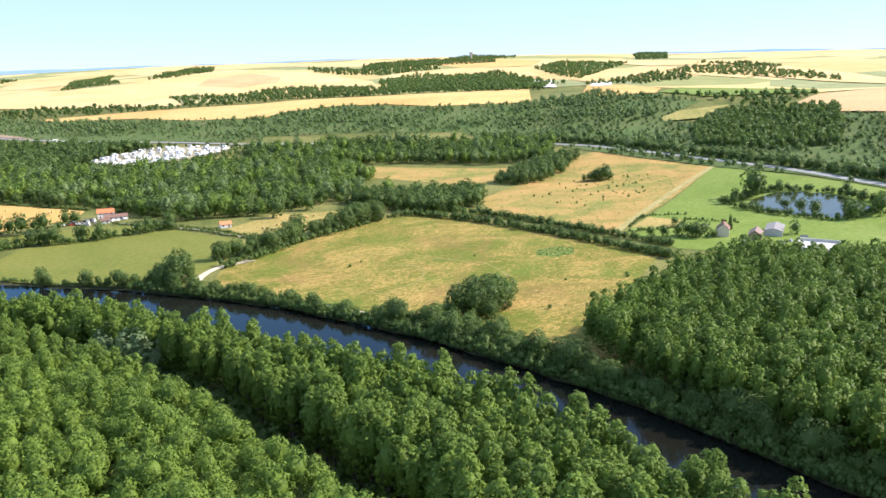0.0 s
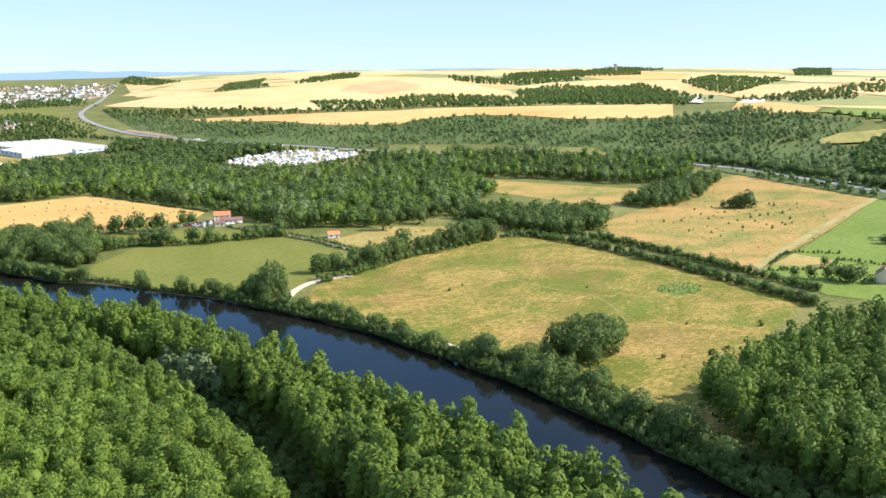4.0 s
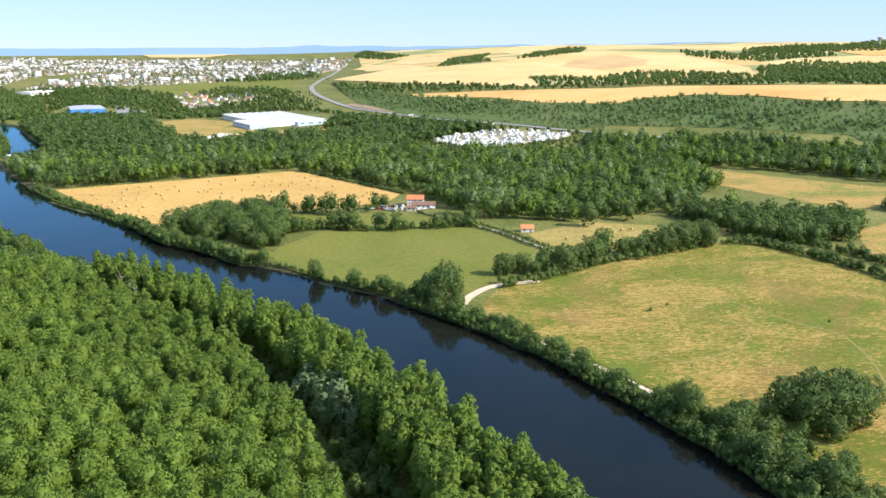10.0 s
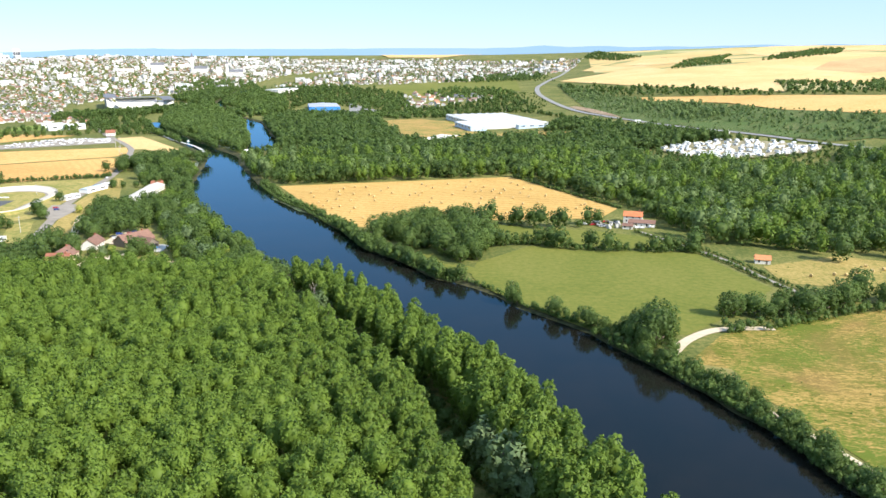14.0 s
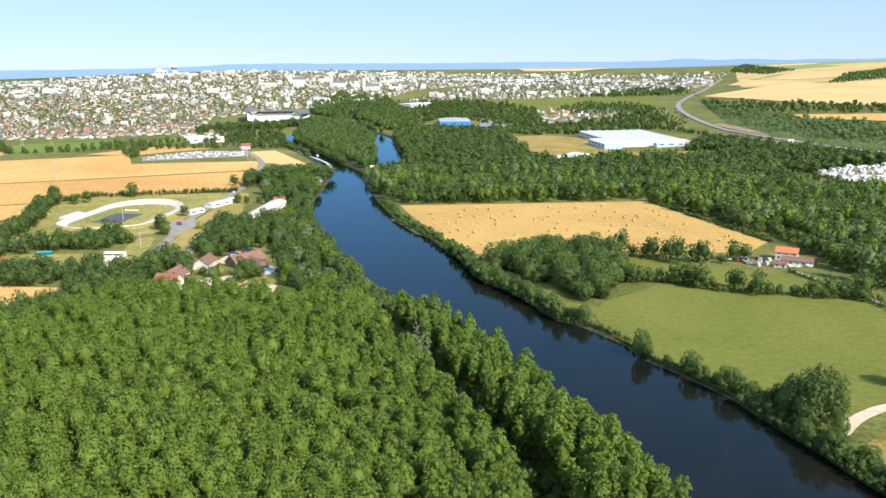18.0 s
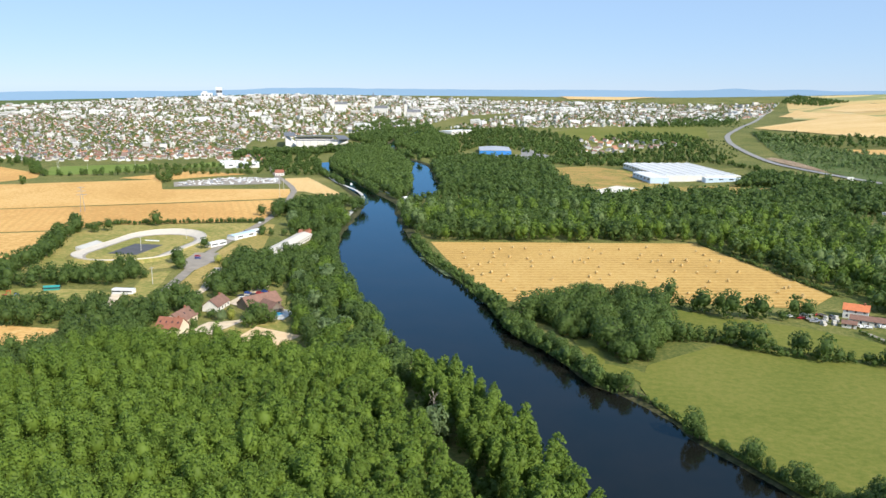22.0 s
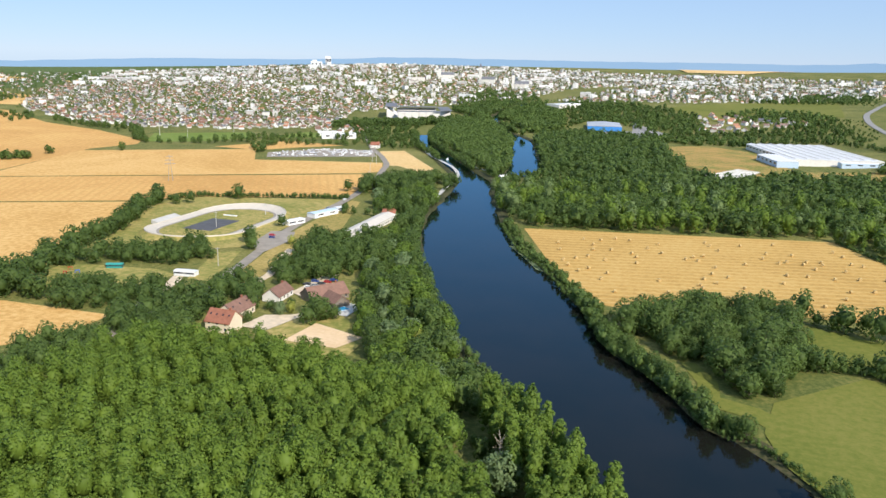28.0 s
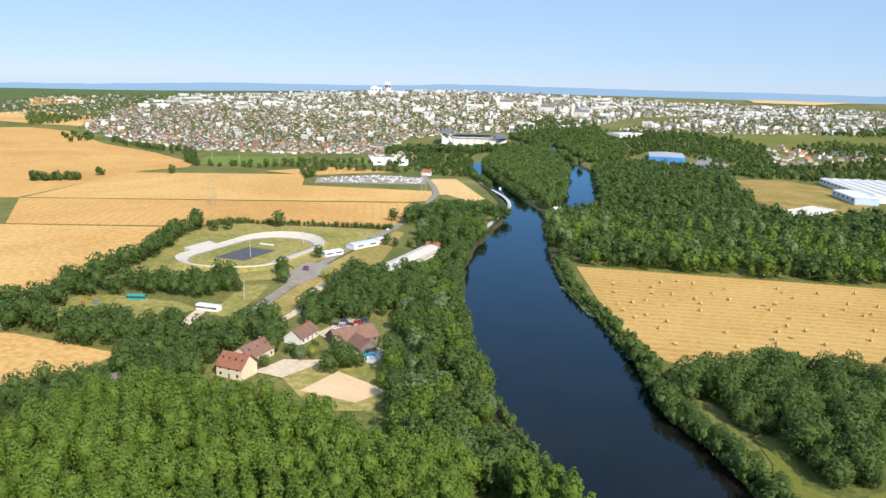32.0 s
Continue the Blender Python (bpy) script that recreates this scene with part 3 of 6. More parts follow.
sheet("wheat_field", [(1355, 1212), (1670, 1306), (1866, 1191), (1811, 946), (1546, 864), (1596, 1074), (1385, 1076), (1294, 1081)], M_WHEAT_PALE, "pale gold wheat field on the hill", "field", 2.18, 60)
sheet("wheat_field", [(1173, 1517), (1474, 1713), (1580, 1584), (1442, 1381), (1308, 1452), (1184, 1439)], M_WHEAT_PALE, "pale gold wheat field on the hill", "field", 2.25, 60)
sheet("wheat_field", [(2047, 1861), (2566, 2030), (2199, 1394), (2071, 1109), (1918, 1120), (1835, 1338)], M_WHEAT_PALE, "pale gold wheat field on the hill", "field", 2.32, 60)
sheet("wheat_field", [(1751, 2330), (2107, 2348), (2173, 2094), (1824, 1806), (1659, 1958)], M_WHEAT, "golden wheat field on the hill", "field", 2.39, 60)
sheet("wheat_field", [(1836, 1137), (1943, 1005), (1797, 760), (1679, 627), (1518, 559), (1546, 700), (1625, 897)], M_WHEAT_PALE, "pale gold wheat field on the hill", "field", 2.46, 60)
sheet("wheat_field", [(-3015, 2197), (-2990, 2327), (-2753, 2313), (-2449, 2019), (-2294, 1709)], M_WHEAT, "golden wheat field on the hill", "field", 2.53, 60)
sheet("wheat_field", [(-701, 4777), (-335, 4817), (-66, 4828), (-299, 4350), (-583, 4358)], M_WHEAT_PALE, "pale gold wheat field on the hill", "field", 2.60, 60)
sheet("wheat_field", [(-2296, 2077), (-2301, 2201), (-2168, 2106), (-2155, 2003)], M_WHEAT_PALE, "pale gold wheat field on the hill", "field", 2.67, 60)


sheet("chalk_pit", [(1141, 1125), (1148, 1052), (1317, 1231), (1300, 1285), (1220, 1220)], M_CHALK, "white chalk quarry scar between fields", "quarry", 2.75, 40)
sheet("chalk_pit", [(1195, 1005), (1240, 985), (1335, 1062), (1300, 1085)], M_CHALK, "white chalk quarry scar between fields", "quarry", 2.8, 40)


# ---- trees ----
def crown_core(blobs, sides, rings):
    """A closed leafy body that fills the inside of a crown of blobs (x, y, z, radius)."""
    b = np.array(blobs, float)
    lo, hi = b[:, :3].min(0), b[:, :3].max(0)
    mid, half = (lo + hi) / 2, (hi - lo) / 2 * np.array([0.84, 0.84, 0.76])
    v = [(0, 0, -1)]
    for k in range(1, rings):
        e = math.pi * (k / rings - 0.5)
        v += [(math.cos(e) * math.cos(6.2832 * j / sides), math.cos(e) * math.sin(6.2832 * j / sides), math.sin(e)) for j in range(sides)]
    v = np.array(v + [(0, 0, 1)], float)
    f, last = [], len(v) - 1
    for j in range(sides):
        n = (j + 1) % sides
        f.append((0, 1 + n, 1 + j))
        f.append((last, last - sides + j, last - sides + n))
        for k in range(rings - 2):
            p = 1 + k * sides
            f += [(p + j, p + n, p + sides + n), (p + j, p + sides + n, p + sides + j)]
    return v * half + mid, np.array(f), v


def cards(rng, blobs, count, size, squash=1.0):
    """Leaf sprays as small three-cornered blades over the outer shells of blobs (x, y, z, radius), round a closed core."""
    b = np.array(blobs, float)
    w = b[:, 3] ** 2
    pick = rng.choice(len(b), count, p=w / w.sum())
    d = rng.normal(size=(count, 3))
    d /= np.linalg.norm(d, axis=1)[:, None]
    d[:, 2] = np.where(d[:, 2] < -0.5, -d[:, 2], d[:, 2])
    mid = b[:, :3].mean(0)
    # the inner side of each shell is turned outwards, so that no leaf is lost inside the crown
    out = b[pick, :3] - mid
    out /= np.linalg.norm(out, axis=1)[:, None] + 1e-6
    inward = np.einsum("ij,ij->i", d, out) < -0.25
    d[inward] *= -1
    c = b[pick, :3] + d * b[pick, 3:4] * rng.uniform(0.7, 1.1, (count, 1)) * np.array([1, 1, squash])
    n = d + rng.normal(size=(count, 3)) * 0.4 + np.array([0, 0, 0.3])
    n /= np.linalg.norm(n, axis=1)[:, None]
    t = np.cross(n, rng.normal(size=(count, 3)))
    t /= np.linalg.norm(t, axis=1)[:, None]
    u = np.cross(n, t)
    s = size * rng.uniform(0.6, 1.3, (count, 1))
    t, u = t * s, u * s * rng.uniform(0.6, 1.0, (count, 1))
    v = np.stack([c + t, c - t * 0.6 + u * 0.9, c - t * 0.6 - u * 0.9], 1).reshape(-1, 3)
    # leaf normals follow the clumps and the rounded crown, so that a crown is lit as one soft body
    body = c - mid
    body /= np.linalg.norm(body, axis=1)[:, None] + 1e-6
    soft = d * 0.85 + body * 0.3 + n * 0.5
    soft /= np.linalg.norm(soft, axis=1)[:, None]
    f, soft = np.arange(count * 3).reshape(-1, 3), np.repeat(soft, 3, axis=0)
    if len(b) < 15 or count < 20:
        return v, f, soft
    cv, cf, cn = crown_core(blobs, *((9, 7) if count > 600 else (7, 5) if count > 150 else (6, 4)))
    return np.concatenate([v, cv]), np.concatenate([f, cf + len(v)]), np.concatenate([soft, cn])


def poplar_blobs(rng, h=23.0, r=3.0, low=0.24, top=4.5):
    """A tall crown of many small clumps, rounded and uneven at the top."""
    out, n = [], 58
    lean = rng.uniform(-0.25, 0.25, 2) * r
    for k in range(n):
        f = (k + 0.5) / n
        z = h * (low + (0.93 - low) * f) + rng.normal(0, 0.3)
        rad = r * 0.84 * (1 - f ** top) ** 0.5 * (0.72 + 0.28 * min(1, f * 4)) * rng.uniform(0.62, 1.12)
        a = k * 2.4 + rng.uniform(0, 0.9)
        out.append((math.cos(a) * rad + lean[0] * f, math.sin(a) * rad + lean[1] * f, z, r * rng.uniform(0.22, 0.42)))
    return out


def round_blobs(rng, h=12.0, r=5.2):
    """A broad crown that hangs almost to the ground, lumpy on top."""
    out = []
    sx, sy = rng.uniform(0.85, 1.15, 2)
    for k in range(44):
        a, e = k * 2.4 + rng.uniform(0, 0.8), -0.9 + 1.85 * (k + rng.uniform(0, 1)) / 44
        f = math.sqrt(max(0.06, 1 - e * e)) * rng.uniform(0.72, 1.08)
        out.append((math.cos(a) * r * 0.74 * f * sx, math.sin(a) * r * 0.74 * f * sy, h * 0.51 + e * h * 0.4 * rng.uniform(0.9, 1.1), r * rng.uniform(0.2, 0.36)))
    return out


def tube(points, radii, sides=6):
    v, f = [], []
    for k, (p, r) in enumerate(zip(points, radii)):
        for s in range(sides):
            a = 6.2832 * s / sides
            v.append((p[0] + math.cos(a) * r, p[1] + math.sin(a) * r, p[2]))
    for k in range(len(points) - 1):
        for s in range(sides):
            f.append((k * sides + s, k * sides + (s + 1) % sides, (k + 1) * sides + (s + 1) % sides, (k + 1) * sides + s))
    return np.array(v), np.array(f)


def trunk_mesh(rng, h, r, blobs):
    """A tapered trunk whose limbs grow out of its sides and reach into the crown: one connected mesh."""
    sides, rings = 6, 9
    zs = [-0.6] + [h * 0.93 * k / (rings - 1) for k in range(1, rings)]
    bend = rng.uniform(-0.2, 0.2, 2)
    path = [(bend[0] * math.sin(3 * z / h), bend[1] * math.sin(3 * z / h), z) for z in zs]
    v, f = tube(path, [r * (1 - 0.92 * max(0, z) / (h * 0.93)) for z in zs], sides)
    v = v.tolist()
    f = [tri for q in f.tolist() for tri in ((q[0], q[1], q[2]), (q[0], q[2], q[3]))]
    for b in blobs[::4]:
        k = min(rings - 2, max(1, int((rings - 1) * b[2] * 0.72 / (h * 0.93))))
        s = int(math.atan2(b[1], b[0]) / 6.2832 * sides) % sides
        base = (k * sides + s, k * sides + (s + 1) % sides, (k + 1) * sides + s)
        n = len(v)
        for j in range(3):
            p = v[base[j]]
            v.append([p[0] * 0.6 + b[0] * 0.5, p[1] * 0.6 + b[1] * 0.5, p[2] * 0.45 + b[2] * 0.5])
        v.append([b[0], b[1], b[2]])
        for j in range(3):
            i = (j + 1) % 3
            f += [(base[j], base[i], n + i), (base[j], n + i, n + j), (n + j, n + i, n + 3)]
    return mesh_np("trunk", np.array(v), np.array(f), [M_BARK], shade=True)


def tree_kind(name, label, category, group, blobs_fn, count, size, leaf, variants, h, trunk_r, seed):
    """Variants of one kind of tree: a crown and its trunk, to be copied."""
    made = []
    for k in range(variants):
        rng = np.random.default_rng(seed + k)
        blobs = blobs_fn(rng)
        v, f, nrm = cards(rng, blobs, count, size)
        made.append((trunk_mesh(rng, h, trunk_r, blobs), mesh_np("crown", v, f, [leaf], shade=True, normals=nrm)))

    def plant(x, y, s, turn, k, squeeze=1.0):
        t, c = made[k % variants]
        base = new(name, None)
        base.matrix_world = pose(x, y, height(x, y), 0, 0, turn) @ Matrix.Diagonal((s * squeeze, s * squeeze, s, 1))
        for part_name, me in (("trunk", t), ("crown", c)):
            o = new(part_name, me)
            o.parent = base
        return tagged(base, label, category, group)
    return plant


EXPRESSWAY = [(600, 90), (622, 177), (656, 279), (674, 378), (692, 508), (690, 606), (600, 740), (500, 850), (397, 975), (361, 1040), (313, 1113), (257, 1189), (217, 1270), (182, 1355), (150, 1450), (126, 1591), (108, 1725), (98, 1835), (101, 1967), (127, 2110), (197, 2503), (293, 3242)]
EXPRESS_LINE = spline([(*p, 0) for p in EXPRESSWAY], 20)


def stuff_trees(name, label, category, places, blobs_fn, count, size, leaf, seed, variants=5):
    """Many trees joined into one mesh of leaf sprays; places: x, y, scale."""
    rng = np.random.default_rng(seed)
    places = np.array(places, float)
    if np.ptp(places[:, 0]) > 100:
        # the expressway's corridor is cleared, with low growth beside it
        gap = np.min([np.hypot(places[:, 0] - x, places[:, 1] - y) for x, y, _ in EXPRESS_LINE], axis=0)
        places[:, 2] *= np.where(places[:, 1] > 850, 0.4 + 0.6 * smooth(25, 75, gap), 1.0)
        places = places[gap > 11]
    kinds = [cards(rng, blobs_fn(rng), count, size) for _ in range(variants)]
    vs, fs, ns, n = [], [], [], 0
    zs = hills(places[:, 0], places[:, 1])
    for (x, y, s), z in zip(places, zs):
        v, f, nrm = kinds[rng.integers(variants)]
        a = rng.uniform(0, 6.283)
        ca, sa = math.cos(a) * s, math.sin(a) * s
        sz = s * rng.uniform(0.85, 1.15)
        vs.append(np.column_stack([v[:, 0] * ca - v[:, 1] * sa + x, v[:, 0] * sa + v[:, 1] * ca + y, v[:, 2] * sz + z]))
        ns.append(np.column_stack([nrm[:, 0] * math.cos(a) - nrm[:, 1] * math.sin(a), nrm[:, 0] * math.sin(a) + nrm[:, 1] * math.cos(a), nrm[:, 2]]))
        fs.append(f + n)
        n += len(v)
    me = mesh_np(name, np.concatenate(vs), np.concatenate(fs), [leaf], shade=True, normals=np.concatenate(ns))
    return tagged(new(name, me), label, category, kind="stuff")


def scatter(poly, spacing, seed, jitter=0.35, turn=0.0, holes=(), bank=3.0, scale=(0.85, 1.15)):
    """Places x, y, scale on a jittered grid inside a plan outline."""
    rng = np.random.default_rng(seed)
    p = np.array(poly)
    c, half = p.mean(0), np.ptp(p, axis=0).max() * 0.75 + spacing
    g = np.arange(-half, half, spacing)
    gx, gy = np.meshgrid(g, g)
    gx = gx + (np.arange(len(g)) % 2)[:, None] * spacing * 0.5
    a = radians(turn)
    x = c[0] + gx * math.cos(a) - gy * math.sin(a) + rng.uniform(-jitter, jitter, gx.shape) * spacing
    y = c[1] + gx * math.sin(a) + gy * math.cos(a) + rng.uniform(-jitter, jitter, gx.shape) * spacing
    ok = inside(poly, x, y)
    for h in holes:
        ok &= ~inside(h, x, y)
    x, y = x[ok], y[ok]
    if bank is not None:
        ok = river_gap(x, y) > bank
        x, y = x[ok], y[ok]
    return np.column_stack([x, y, rng.uniform(*scale, len(x))])
HILL_WOODS = []
CUTTING = [(140, 1530), (152, 1550), (175, 1495), (196, 1395), (205, 1320), (188, 1355), (168, 1415), (156, 1460)]
HILL_WOODS.append([(656, 1548), (856, 1808), (989, 1822), (1026, 1527), (1230, 1692), (1269, 1535), (1286, 1277), (1114, 1101), (917, 1252), (613, 1338), (506, 1413), (565, 1692)])
HILL_WOODS.append([(1321, 2407), (1406, 2232), (1650, 2196), (1602, 1999), (1335, 1971), (1278, 2086), (1259, 2256)])
HILL_WOODS.append([(777, 2444), (1345, 3606), (1456, 3524), (1056, 2605), (877, 2455)])
HILL_WOODS.append([(484, 2292), (602, 2659), (945, 3346), (734, 2701), (676, 2393)])
HILL_WOODS.append([(154, 1994), (315, 1816), (508, 1451), (477, 1429), (285, 1650), (158, 1824)])
HILL_WOODS.append([(151, 2049), (274, 1591), (384, 1363), (527, 1145), (580, 1153), (665, 1121), (722, 1050), (760, 963), (875, 855), (737, 709), (631, 651), (673, 792), (582, 902), (464, 1006), (409, 997), (316, 1124), (225, 1263), (170, 1502)])
HILL_WOODS.append([(547, 4573), (650, 3696), (528, 3588), (423, 4019)])
HILL_WOODS.append([(1340, 1630), (1577, 1702), (1296, 1239), (1244, 1119), (1099, 1146), (1039, 1224)])
HILL_WOODS.append([(2016, 1311), (2025, 1151), (1919, 961), (1837, 1022)])
HILL_WOODS.append([(933, 818), (1076, 892), (1054, 736), (1056, 649), (972, 633), (909, 617), (896, 541), (1013, 571), (1044, 543), (1002, 341), (611, 174), (639, 260), (637, 348), (650, 457), (672, 590), (742, 675)])
HILL_WOODS.append([(-1960, 1484), (-1751, 1458), (-1648, 1425), (-1556, 1286), (-1532, 1194)])
HILL_WOODS.append([(-1322, 1116), (-1314, 1168), (-1225, 1116), (-1225, 1066)])
HILL_WOODS.append([(-148, 2255), (88, 2203), (160, 2150), (157, 2554), (22, 2781)])
HILL_WOODS.append([(-524, 2077), (-410, 2104), (-276, 1913), (-180, 1755), (-185, 1567), (-283, 1600), (-409, 1739)])
HILL_WOODS.append([(-177, 1907), (-113, 2057), (41, 1896), (36, 1661), (-39, 1758), (-115, 1791)])
HILL_WOODS.append([(-271, 1449), (-155, 1534), (-78, 1497), (-162, 1393)])
HILL_WOODS.append([(-847, 2071), (-897, 2434), (-735, 2321), (-590, 2064), (-595, 1910), (-597, 1769), (-738, 1856)])


# ---- woods ----
def nearest_to(line, places, count):
    """Splits places into the count nearest to a line of the plan, and the rest."""
    d = np.min([np.hypot(places[:, 0] - x, places[:, 1] - y) for x, y, *_ in line], axis=0)
    order = np.argsort(d)
    return places[order[:count]], places[order[count:]]


def line_places(points, spacing, width, seed, scale=(0.8, 1.2)):
    """Places x, y, scale along a line of the plan, scattered across its width."""
    rng = np.random.default_rng(seed)
    p = spline([(*q, 0) for q in points], spacing)
    n = len(p)
    d = np.gradient(p[:, :2], axis=0)
    d /= np.maximum(1e-6, np.linalg.norm(d, axis=1))[:, None]
    off = rng.uniform(-0.5, 0.5, n) * width
    return np.column_stack([p[:, 0] - d[:, 1] * off + rng.normal(0, spacing * 0.2, n), p[:, 1] + d[:, 0] * off + rng.normal(0, spacing * 0.2, n), rng.uniform(*scale, n)])


PLANT = [(-290, 268), (-245, 300), (-244, 378), (-188, 388), (-153, 385), (-112, 384), (-96, 352), (-60, 305), (-36, 265), (-18, 230), (-6, 195), (4, 150), (8, 90), (14, 20), (0, 30), (-75, 90), (-130, 170), (-190, 225)]
BELT = [(-98, 402), (-40, 345), (10, 272), (46, 200), (66, 100), (84, 40), (86, -70), (20, -70), (28, 0), (26, 80), (24, 150), (12, 205), (-18, 262), (-44, 305), (-80, 355), (-98, 384)]
stand = scatter(PLANT, 6.2, 3, 0.25, 20, scale=(0.88, 1.1))
stand = stand[np.random.default_rng(31).uniform(size=len(stand)) > 0.025]
belt = scatter(BELT, 5.4, 4, 0.3, bank=-0.5, scale=(0.9, 1.1))
belt[:, 2] *= np.interp(belt[:, 1], [70, 150, 260, 320], [1.2, 1.02, 0.97, 0.82])
NEAR_LINE = spline([(75, -15, 0), (40, 45, 0), (25, 120, 0), (0, 190, 0), (-50, 260, 0), (-95, 330, 0), (-150, 330, 0)], 8)
near_stand, stand = nearest_to(NEAR_LINE, stand, 190)
near_belt, belt = nearest_to(NEAR_LINE, belt, 110)
plant_poplar = tree_kind("poplar", "tall green poplar in a riverside plantation", "tree", "plantation poplars", poplar_blobs, 2000, 0.37, M_LEAF, 6, 23.0, 0.28, 40)
rng = np.random.default_rng(5)
for k, (x, y, s) in enumerate(np.concatenate([near_stand, near_belt])):
    plant_poplar(x, y, s, rng.uniform(0, 360), k, rng.uniform(0.92, 1.12))
stuff_trees("poplar_plantation", "dense plantation of tall green poplars", "trees", stand, lambda r: poplar_blobs(r, 22.5, 3.6, 0.52, 4.0), 680, 0.42, M_LEAF, 11, 7)
stuff_trees("poplar_belt", "belt of tall poplars along the river bank", "trees", belt, poplar_blobs, 950, 0.52, M_LEAF, 12)
GROVE = [(146, 30), (145, 66), (158, 106), (262, 128), (304, 126), (330, 98), (356, 66), (290, -40), (215, -105), (136, -125), (141, -40), (143, 20)]
stuff_trees("poplar_grove", "grove of poplars beyond the river", "trees", scatter(GROVE, 6.0, 5, 0.25, 12), lambda r: poplar_blobs(r, low=0.3), 430, 0.6, M_LEAF, 13)

CARAVANS = [(200, 985), (237, 1021), (290, 1028), (333, 1010), (384, 962), (370, 928), (310, 910), (250, 905), (215, 930)]
WOOD_N = [(-215, 735), (-192, 714), (17, 778), (106, 626), (122, 575), (134, 514), (204, 486), (257, 499), (290, 470), (320, 470), (300, 520), (390, 600), (418, 710), (500, 640), (540, 570),
          (600, 545), (690, 625), (560, 800), (440, 930), (300, 1050), (200, 1190), (110, 1280), (60, 1160), (-13, 1095), (-89, 1040), (-115, 1120), (-164, 1201),
          (-204, 1359), (-250, 1420), (-340, 1440), (-400, 1400), (-382, 1300), (-335, 1170), (-300, 1060), (-290, 980), (-290, 870), (-260, 800), (-240, 760)]
WASTE = [(-120, 1035), (-140, 1140), (-204, 1359), (-40, 1165), (60, 1190), (125, 1170), (114, 1115), (30, 1080), (-20, 1080), (-60, 1005)]
places = scatter(WOOD_N, 9.0, 6, 0.5, 8, holes=(CLEARING, CARAVANS, MID_PASTURE, WASTE), bank=2, scale=(0.55, 1.4))
low = inside([(165, 1000), (392, 940), (345, 800), (165, 850)], places[:, 0], places[:, 1])
places[low, 2] *= 0.42
places[inside([(-305, 1010), (-225, 1010), (-212, 835), (-290, 835)], places[:, 0], places[:, 1]), 2] *= 0.6
near, far = places[places[:, 1] < 900], places[places[:, 1] >= 900]
pick = 0.5 + 0.32 * np.random.default_rng(15).normal(size=len(near)) * 0.6 + 0.3 * np.sin(near[:, 0] / 26 + 1.3 * np.sin(near[:, 1] / 31)) * np.cos(near[:, 1] / 24)
stuff_trees("mixed_wood", "dense mixed broadleaf wood behind the fields", "wood", near[pick < 0.55], round_blobs, 150, 0.95, M_LEAF_DARK, 14, 8)
stuff_trees("mixed_wood", "lighter green ash and poplar trees in the wood", "wood", near[(pick >= 0.55) & (pick < 0.8)], lambda r: round_blobs(r, 15.0, 4.2), 150, 0.9, M_LEAF, 15, 8)
stuff_trees("mixed_wood", "grey green round crowned trees in the wood", "wood", near[pick >= 0.8], lambda r: round_blobs(r, 17.0, 4.4), 150, 0.9, M_LEAF_MID, 151, 8)
stuff_trees("mixed_wood", "dense broadleaf wood towards the town", "wood", far, round_blobs, 60, 1.6, M_LEAF_DARK, 17, 8)
LEFTWOOD = [(-100, 394), (-130, 440), (-185, 540), (-236, 620), (-270, 690), (-285, 730), (-300, 780), (-330, 800), (-345, 760), (-330, 720), (-305, 702), (-278, 690), (-264, 600), (-246, 560), (-229, 526), (-206, 498), (-194, 462), (-174, 432), (-150, 402), (-120, 390)]
left = scatter(LEFTWOOD, 7.2, 8, 0.45, bank=0.5, scale=(0.55, 1.2))
pick = np.random.default_rng(16).uniform(size=len(left))
for lo, hi, leaf, words in ((0, 0.62, M_LEAF_DARK, "mixed riverside trees on the bank"), (0.62, 0.93, M_LEAF, "light green ash trees on the bank"), (0.93, 1, M_LEAF_PALE, "pale willows among riverside trees")):
    stuff_trees("riverside_wood", words, "wood", left[(pick >= lo) & (pick < hi)], round_blobs, 620, 0.58, leaf, 16, 6)
ISLAND = [(-440, 1140), (-395, 1070), (-352, 1010), (-325, 960), (-296, 930), (-290, 960), (-295, 1010), (-330, 1110), (-375, 1240), (-410, 1350), (-480, 1480), (-560, 1600), (-620, 1560), (-600, 1420), (-545, 1290), (-500, 1210)]
stuff_trees("island_wood", "round topped trees on a river island", "wood", scatter(ISLAND, 9.0, 9, 0.4, bank=-1.5), round_blobs, 100, 1.3, M_LEAF_DARK, 18)
LINEAR_PARK = [(-640, 1480), (-560, 1560), (-560, 1700), (-620, 1900), (-640, 2060), (-720, 1980), (-740, 1800), (-600, 1640), (-780, 1400), (-760, 1330)]
stuff_trees("park_trees", "trees between the stadium and the river", "wood", scatter(LINEAR_PARK, 12, 10, 0.4, bank=2), round_blobs, 60, 2.2, M_LEAF_DARK, 19)
RIGHT_TREES = [(-430, 1440), (-395, 1500), (-425, 1640), (-480, 1800), (-600, 2000), (-590, 1740), (-510, 1560)]
stuff_trees("park_trees", "trees on the right bank near town", "wood", scatter(RIGHT_TREES, 12, 20, 0.4, bank=2), round_blobs, 60, 2.2, M_LEAF_DARK, 23)
HILL_WOODS.append([(690, 640), (640, 640), (720, 760), (860, 860), (1000, 840), (940, 760), (780, 690)])
HILL_WOODS.append([(560, 0), (620, 170), (1000, 340), (1100, 100), (900, -100)])
HILL_WOODS.append([(1040, 545), (1090, 670), (1060, 740), (1260, 560), (1210, 535), (1060, 500)])
